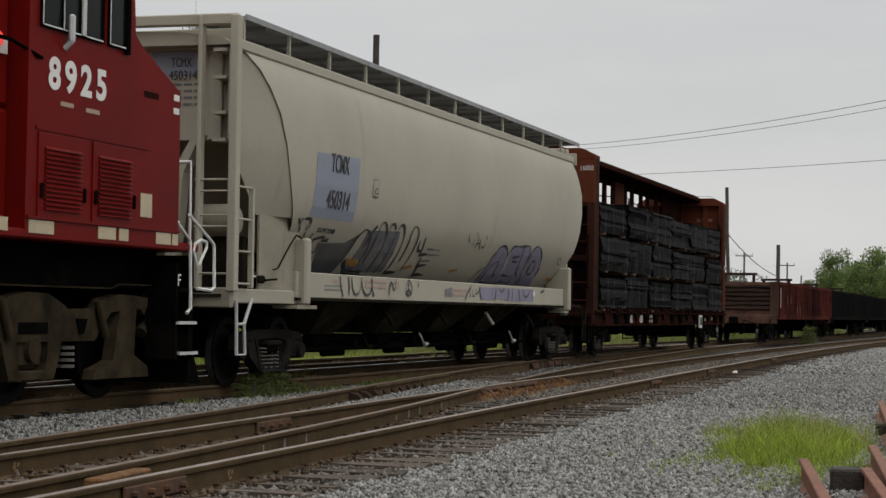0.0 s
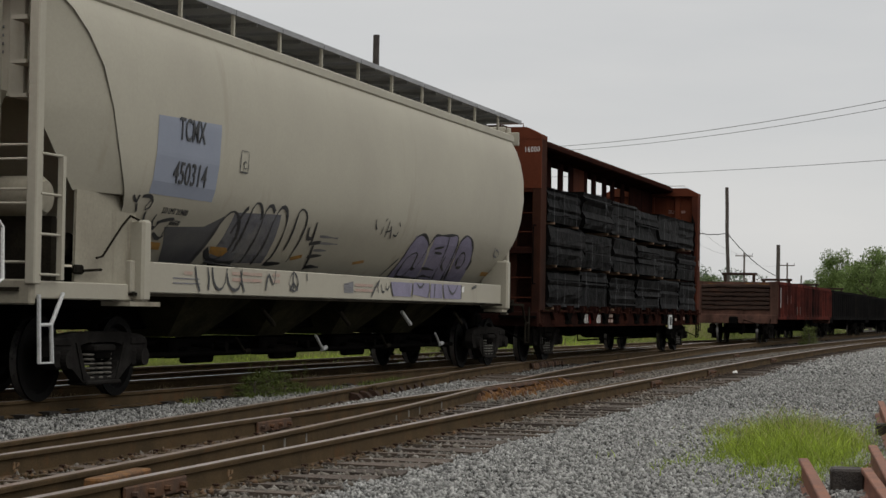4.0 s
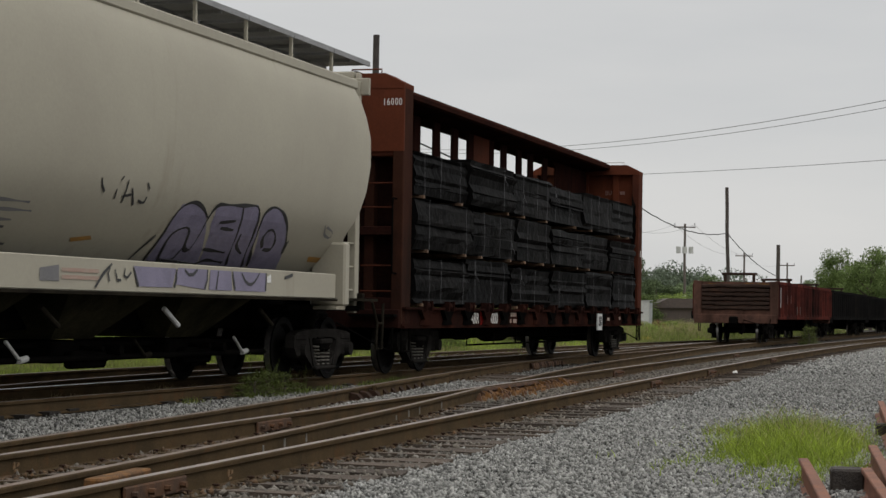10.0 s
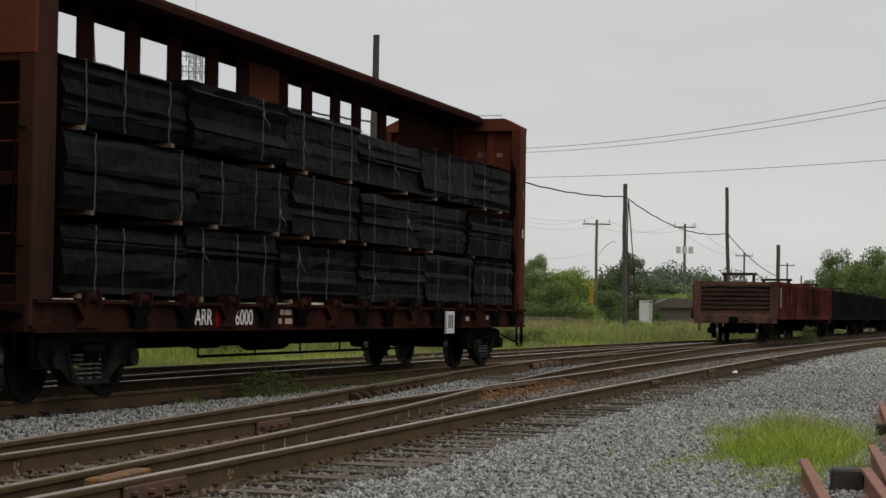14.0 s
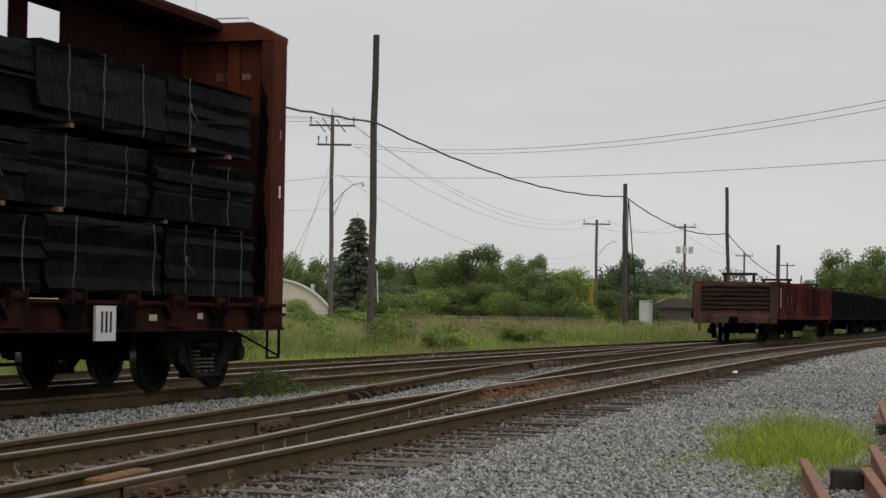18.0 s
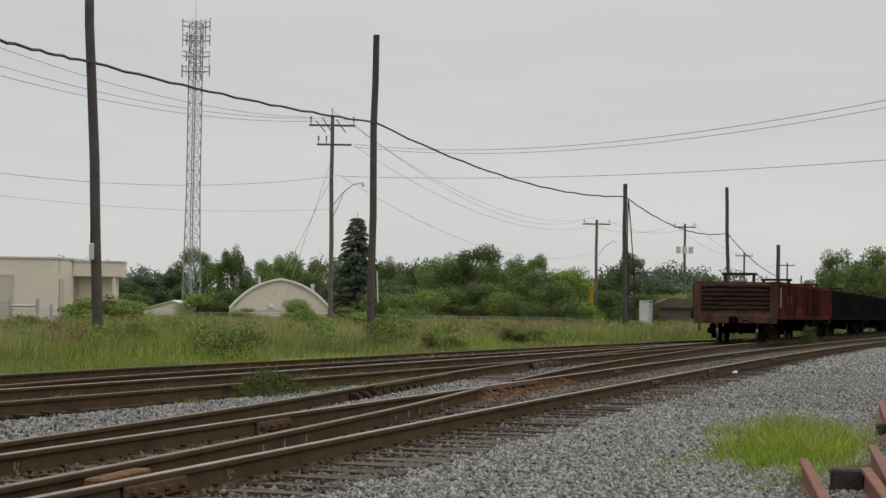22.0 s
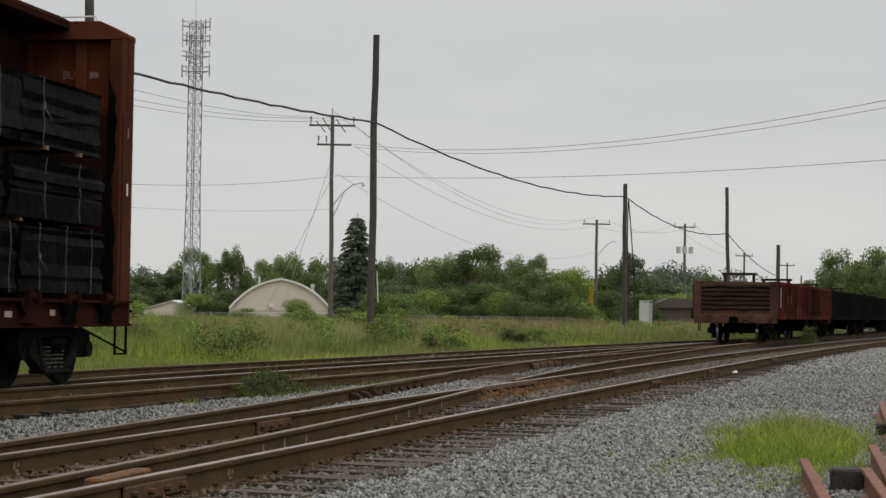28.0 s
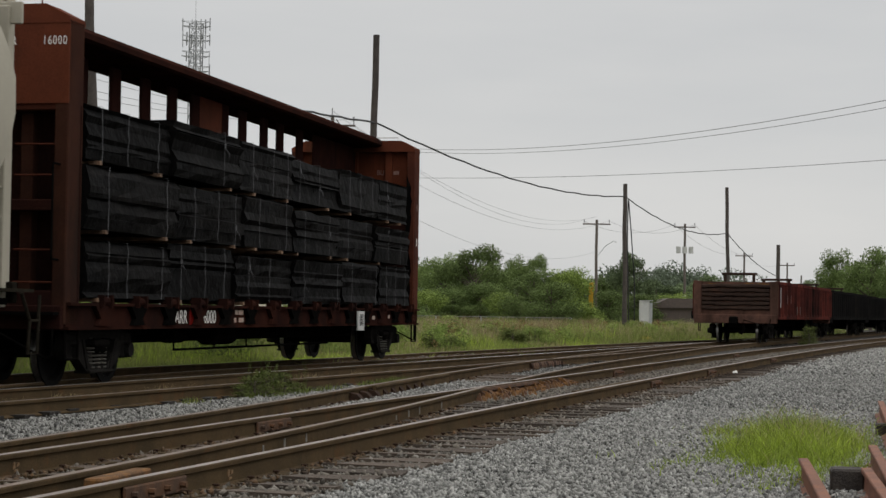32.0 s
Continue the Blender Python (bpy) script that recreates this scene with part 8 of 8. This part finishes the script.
# ---- ballast stones ----
def stones(name, label, spots, size, material, seed):
    rnd = np.random.default_rng(seed)
    p = np.asarray(spots)
    n = len(p)
    chip = np.array([(1, 0, 0), (-1, 0, 0), (0, 1, 0), (0, -1, 0), (0, 0, 1), (0, 0, -1)], float)
    q = np.array([(0, 2, 4), (2, 1, 4), (1, 3, 4), (3, 0, 4), (2, 0, 5), (1, 2, 5), (3, 1, 5), (0, 3, 5)])
    v = chip[None] * (0.75 + 0.6 * rnd.random((n, 6, 1))) + rnd.normal(size=(n, 6, 3)) * 0.26
    s = size * (0.5 + 0.9 * rnd.random(n) ** 1.6)
    v *= s[:, None, None] * (0.7 + 0.6 * rnd.random((n, 1, 3)))
    a = rnd.random(n) * 6.283
    b = rnd.random(n) * 6.283
    ca, sa, cb, sb = np.cos(a), np.sin(a), np.cos(b), np.sin(b)
    y, z = v[:, :, 1] * cb[:, None] - v[:, :, 2] * sb[:, None], v[:, :, 1] * sb[:, None] + v[:, :, 2] * cb[:, None]
    x = v[:, :, 0]
    v = np.stack([x * ca[:, None] - y * sa[:, None], x * sa[:, None] + y * ca[:, None], z], 2)
    v[:, :, 2] += (p[:, 2] + s * (0.1 + 1.1 * rnd.random(n)))[:, None]
    v[:, :, 0] += p[:, 0][:, None]
    v[:, :, 1] += p[:, 1][:, None]
    f = (np.arange(n)[:, None, None] * 6 + q[None]).reshape(-1, 3)
    ob = part(name, many(name, v.reshape(-1, 3), f, material), material)
    tagged(ob, label, "gravel", kind="stuff")


def scatter(n, x0, x1, lo, hi, seed, power=1.0):
    rnd = np.random.default_rng(seed)
    x = x0 + (x1 - x0) * rnd.random(n) ** power
    a, b = np.array([lo(k) for k in x]), np.array([hi(k) for k in x])
    y = a + (b - a) * rnd.random(n)
    return np.stack([x, y, np.zeros(n)], 1)


def open_edge(x):
    return near_y(x) - 0.72 + 0.1 * math.sin(x * 5.3) + 0.08 * math.sin(x * 11.7)


stones("gravel", "loose grey crushed stone beside the track", np.concatenate([
    scatter(52000, 8.5, 15, lambda x: 0.04 * x, open_edge, 101), scatter(52000, 15, 24, lambda x: 0.055 * x, open_edge, 102),
    scatter(24000, 24, 40, lambda x: 0.065 * x, open_edge, 103)]), 0.0138, stone, 104)
stones("gravel", "loose grey crushed stone in the distance", scatter(16000, 40, 75, lambda x: 0.068 * x, open_edge, 105), 0.026, stone, 106)
stones("gravel", "grey crushed stone between the tracks", np.concatenate([
    scatter(24000, 9, 24, lambda x: cross_y(x) + 0.1, lambda x: main_near - 0.25, 107), scatter(8000, 24, 33, lambda x: cross_y(x) + 0.1, lambda x: main_near - 0.1, 108),
    scatter(3500, 24, 46, lambda x: near_y(x) + GAUGE + 0.1, lambda x: max(cross_y(x) - GAUGE - 0.1, near_y(x) + GAUGE + 0.2), 109),
    scatter(5000, 24, 60, lambda x: max(cross_y(x) - GAUGE + 0.1, near_y(x) + GAUGE + 0.1), lambda x: cross_y(x) - 0.1, 110)]), 0.0145, stone, 111)
stones("gravel", "rust-stained crushed stone between the ties", np.concatenate([
    scatter(6500, 8.5, 34, lambda x: near_y(x) - 0.8, lambda x: near_y(x) - 0.08, 120), scatter(7000, 8.5, 22, lambda x: near_y(x) + 0.1, lambda x: cross_y(x), 112), scatter(5500, 22, 50, lambda x: near_y(x) + 0.1, lambda x: near_y(x) + GAUGE, 113),
    scatter(5000, 16, 40, lambda x: main_near, lambda x: main_far, 114), scatter(4000, 30, 70, lambda x: main_far + 0.1, lambda x: rear_y(x) - 0.2, 115)]), 0.019, brown_stone, 116)
def foot_of(y_of, x0, x1, n, seed):
    """Spots close along both sides of a rail's foot."""
    rnd = np.random.default_rng(seed)
    x = x0 + (x1 - x0) * rnd.random(n)
    y = np.array([y_of(k) for k in x]) + np.where(rnd.random(n) < 0.7, -1, 1) * (0.07 + 0.12 * rnd.random(n) ** 2)
    return np.stack([x, y, 0.005 + 0.02 * rnd.random(n)], 1)


stones("gravel", "grey crushed stone filling the turnout", scatter(9000, 13, 30, lambda x: max(cross_y(x) - GAUGE, near_y(x) + GAUGE) + 0.25, lambda x: cross_y(x) - 0.2, 150) + np.array([0, 0, 0.035]), 0.0155, stone, 151)
stones("gravel", "grey crushed stone filling the near track", np.concatenate([
    scatter(4500, 23, 42, lambda x: near_y(x) + 0.55, lambda x: near_y(x) + GAUGE - 0.3, 140), scatter(3000, 42, 70, lambda x: near_y(x) + 0.5, lambda x: near_y(x) + GAUGE - 0.1, 141)]) + np.array([0, 0, 0.03]), 0.017, brown_stone, 142)
stones("gravel", "rust-brown stone chips and scale along the rails' feet", np.concatenate([
    foot_of(near_y, 9, 40, 2600, 130), foot_of(lambda x: near_y(x) + GAUGE, 11, 36, 2600, 131), foot_of(cross_y, 12, 40, 2000, 132), foot_of(lambda x: cross_y(x) - GAUGE, 9, 22, 900, 133),
    foot_of(lambda x: near_y(x) + GAUGE - 0.12, 24, 30.5, 700, 134)]), 0.016, rust_chip, 135)
solid("pale_rock", Shape().add([(-0.12, -0.08, 0), (0.12, -0.06, 0), (0.09, 0.09, 0), (-0.1, 0.08, 0), (-0.05, -0.02, 0.09), (0.05, 0.02, 0.075), (-0.06, 0.04, 0.065)],
                              [(0, 1, 5, 4), (1, 2, 5), (2, 3, 6), (3, 0, 4, 6), (4, 5, 2, 6), (0, 3, 2, 1)]), chalk, "single white rock beside the rail", "rock", pose(38.6, 5.72, 0))


# ---- track fittings ----
PLATE = Shape().box(-0.1, 0.1, -0.19, 0.19, 0.0, 0.022).mesh("tie_plate", rail_side)
SPIKE = Shape().rod((0, 0, 0.0), (0, 0, 0.035), 0.011, 6).box(-0.016, 0.016, -0.022, 0.022, 0.028, 0.042, 0.004).mesh("spike", dark_rust)
JOINT = Shape().box(-0.46, 0.46, 0.02, 0.045, 0.035, 0.135, 0.01)
for _x in (-0.36, -0.12, 0.12, 0.36):
    JOINT.rod((_x, 0.04, 0.085), (_x, 0.085, 0.085), 0.02, 6)
JOINT = JOINT.mesh("joint_bar", bar_rust)
BRACE = Shape().prism([(0.03, 0.0), (0.17, 0.0), (0.17, 0.05), (0.12, 0.1), (0.03, 0.12)], "x", -0.09, 0.09).mesh("rail_brace", dark_rust)


def fittings():
    rnd = random.Random(3)
    tracks = {o.name: o for o in scene.objects if o.name in ("railway_track", "turnout_track", "main_track")}
    rails = ((tracks["railway_track"], near_y, 8.5, 36), (tracks["railway_track"], lambda x: near_y(x) + GAUGE, 11, 34), (tracks["turnout_track"], cross_y, 12, 34),
             (tracks["turnout_track"], lambda x: cross_y(x) - GAUGE, 9, 22))
    for track, y_of, x0, x1 in rails:
        x = x0
        while x < x1:
            turn = math.atan(y_of(x + 0.5) - y_of(x - 0.5))
            part("tie_plate", PLATE, rail_side, track, at=Matrix.Translation((x, y_of(x), 0.014)) @ Matrix.Rotation(turn, 4, "Z"))
            for side in (-1, 1):
                part("spike", SPIKE, dark_rust, track, at=Matrix.Translation((x + rnd.uniform(-0.07, 0.07), y_of(x) + side * 0.088, 0.02)) @ Matrix.Rotation(turn, 4, "Z"))
            x += 0.56 + rnd.uniform(-0.02, 0.02)
    for track, y_of, xs in ((rails[0][0], rails[0][1], (10.38, 29.8, 36.4, 47.5)), (rails[0][0], rails[1][1], (16.6, 34.8, 52.0)), (rails[2][0], rails[2][1], (40.0,))):
        for x in xs:
            turn = math.atan(y_of(x + 0.5) - y_of(x - 0.5))
            for flip in (0, math.pi):
                part("joint_bar", JOINT, bar_rust, track, "rusty bolted joint bar", at=Matrix.Translation((x, y_of(x), 0.01)) @ Matrix.Rotation(turn + flip, 4, "Z"))
    for k in range(9):
        x = 22.9 + 0.55 * k
        part("rail_brace", BRACE, dark_rust, tracks["turnout_track"], at=Matrix.Translation((x, cross_y(x), 0.012)) @ Matrix.Rotation(math.pi + 0.13, 4, "Z"))
    # frog where the near rails cross: a rusty bolted casting with wing rails
    frog = part("frog", Shape().sweep([(24.2, near_y(24.2) + GAUGE - 0.05, 0.0), (26.5, near_y(26.5) + GAUGE - 0.04, 0.0), (30.2, near_y(30.2) + GAUGE - 0.02, 0.0)],
                                      [(-0.08, 0.015), (0.12, 0.015), (0.1, 0.14), (-0.04, 0.13)]), dark_rust, tracks["turnout_track"], "orange rusty crossing frog casting")
    for k in range(44):
        x = 24.25 + k * 0.135 + rnd.uniform(-0.03, 0.03)
        y = near_y(x) + GAUGE - 0.03
        l, h = rnd.uniform(0.03, 0.07), rnd.uniform(0.1, 0.165)
        part("rib", Shape().prism([(y - 0.03, h), (y - rnd.uniform(0.06, 0.12), h - 0.01), (y - rnd.uniform(0.12, 0.18), rnd.uniform(0.06, 0.12)), (y - rnd.uniform(0.16, 0.24), 0.01), (y - 0.03, 0.01)], "x", x - l / 2, x + l / 2),
             fresh_rust if k % 3 else bar_rust, frog)
        part("bolt", Shape().rod((x + 0.06, y - 0.16, 0.07), (x + 0.06, y - 0.06, 0.085), rnd.uniform(0.018, 0.028), 6).rod((x + 0.06, y - 0.19, 0.068), (x + 0.06, y - 0.15, 0.07), 0.012, 6), fresh_rust, frog)
    for k in range(70):      # flaked lumps heaped against the casting's foot
        x = 23.6 + 5.6 * rnd.random()
        y = near_y(x) + GAUGE - 0.16 - 0.42 * rnd.random() ** 1.5 * max(0.15, 1 - abs(x - 25.2) / 3.4)
        a, h = rnd.uniform(0.035, 0.085), rnd.uniform(0.06, 0.13)
        part("scale_lump", Shape().add([(x - a, y - a, 0.02), (x + a, y - a * 0.7, 0.02), (x + a * 0.8, y + a, 0.02), (x - a * 0.9, y + a * 0.8, 0.02), (x + a * rnd.uniform(-0.5, 0.5), y, h + 0.02)],
                                       [(0, 1, 4), (1, 2, 4), (2, 3, 4), (3, 0, 4), (3, 2, 1, 0)]), fresh_rust if k % 3 else bar_rust, frog)
    wing = Shape().sweep([(x, near_y(x) + GAUGE - 0.075 - 0.008 * (x - 24), 0.012) for x in np.arange(24.0, 27.6, 0.45)], [(-0.03, 0.12), (0.02, 0.12), (0.02, 0.158), (-0.025, 0.158)])
    part("wing_rail", wing, bar_rust, frog, "rust-flaked wing rail")
    # bolted filler blocks on the diverging rail further on
    for k in range(22):
        x = 38.2 + k * 0.22
        y = cross_y(x) - 0.035
        part("filler_block", Shape().prism([(y, 0.14), (y - 0.035, 0.135), (y - 0.06, 0.08), (y - 0.065, 0.012), (y, 0.012)], "x", x, x + rnd.uniform(0.1, 0.19)), bar_rust if k % 4 else dark_rust, tracks["turnout_track"])
    # paint drips and daubs on the rails' webs
    for x, h in ((13.94, 0.05), (14.52, 0.07), (15.16, 0.07), (18.63, 0.05), (19.26, 0.07), (19.85, 0.08), (21.2, 0.07)):
        y = cross_y(x) - GAUGE
        part("paint_drip", Shape().prism([(x - 0.02, 0.055), (x + 0.02, 0.06), (x + 0.012, 0.06 + h), (x - 0.012, 0.055 + h)], "y", y - 0.021, y - 0.014), drip_grey, tracks["turnout_track"])
    for x, y in ((11.59, near_y(11.59)), (11.47, near_y(11.47) + GAUGE)):
        for dx, dz, a_, b_ in ((0, 0.07, 0.03, 0.05), (0.05, 0.085, 0.035, 0.03), (0.02, 0.05, 0.05, 0.02)):
            part("paint_daub", Shape().prism([(x + dx, dz), (x + dx + a_, dz + 0.01), (x + dx + a_ * 0.8, dz + b_), (x + dx + 0.005, dz + b_ * 0.9)], "y", y - 0.023, y - 0.014), daub_tan, tracks["railway_track"])
    for y_of, off in ((near_y, 0.1), (cross_y, -0.1)):
        path = [(x, y_of(x) + off, 0.01) for x in np.arange(24.0, 29.6, 0.5)]
        part("guard_rail", Shape().sweep(path, RAIL_SECTION), rail_side, tracks["turnout_track"], "rusty guard rail", smooth=True)
    # loose rusty bars lying in the turnout
    for x, y, l, turn, z in ((10.62, 5.32, 0.85, 3, 0.09),):
        solid("iron_bar", Shape().box(-l / 2, l / 2, -0.06, 0.06, 0, 0.07, 0.012), fresh_rust, "loose orange rusty iron bar between rails", "iron bar", pose(x, y, z, 0, 0, turn + 3), "loose bars in the turnout")


fittings()


# ---- scrap rails piled on a timber at the roadside ----
def scrap(x0, y0, x1, y1, z, group, tip=0.0):
    a, b = Vector((x0, y0, z + tip)), Vector((x1, y1, z))
    solid("scrap_rail", Shape().sweep([a, a.lerp(b, 0.5), b], RAIL_SECTION), scrap_rail, "length of red-brown rusty scrap rail", "rail", group=group, smooth=True)


scrap(13.82, 1.56, 8.5, 0.74, 0.0, "scrap rails by the track")
scrap(13.15, 1.07, 8.7, 0.45, 0.0, "scrap rails by the track")
scrap(15.36, 1.2, 9.6, 0.54, 0.01, "scrap rails by the track")
scrap(23.4, 1.74, 16.5, 1.1, 0.02, "scrap rails by the track")
solid("tie_block", Shape().box(-0.13, 0.13, -0.11, 0.11, 0, 0.16, 0.015), creosote, "short dark creosoted timber block with split end", "timber", pose(13.2, 1.2, 0.0, 0, 0, 8))
solid("tie_block", Shape().box(-0.13, 0.13, -0.4, 0.12, 0, 0.16, 0.015), creosote, "dark creosoted timber under the scrap rails", "timber", pose(19.3, 1.36, -0.02, 0, 0, 8))


# ---- motion ----
def rear_centre(x):
    return rear_y(x) - GAUGE / 2


def ground_place(x, back):
    """Sideways place and height of the train's track: the straight way out, the diverging way back."""
    return (rear_centre(x), rear_z(x)) if back else (TRACK_Y, 0.0)


def car_pose(s, back, offset, up, side, a, b):
    """Both pivots of a car stand on the track; the car lies between them."""
    (ya, za), (yb, zb) = ground_place(s + offset + a, back), ground_place(s + offset + b, back)
    turn = math.atan2(yb - ya, b - a)
    base = Matrix.Translation((s + offset + a, ya, RAIL_TOP + (za + zb) / 2)) @ Matrix.Rotation(turn, 4, "Z") @ Matrix.Translation((-a, 0, 0))
    return base @ Matrix.Translation((0, side, up))


def motions():
    for ob, offset, up, side, a, b in MOVERS:
        walk(ob, [(t, car_pose(s, t > TURN_TIME, offset, up, side, a, b)) for t, s in TRAVEL])
    ts, ss = [r[0] for r in TRAVEL], [r[1] for r in TRAVEL]
    times = [i * 0.1 for i in range(321)]
    for w, x, r in SPINNERS:
        walk(w, [(t, pose(x, 0, r) @ Matrix.Rotation((float(np.interp(t, ts, ss)) / r), 4, "Y")) for t in times])


motions()
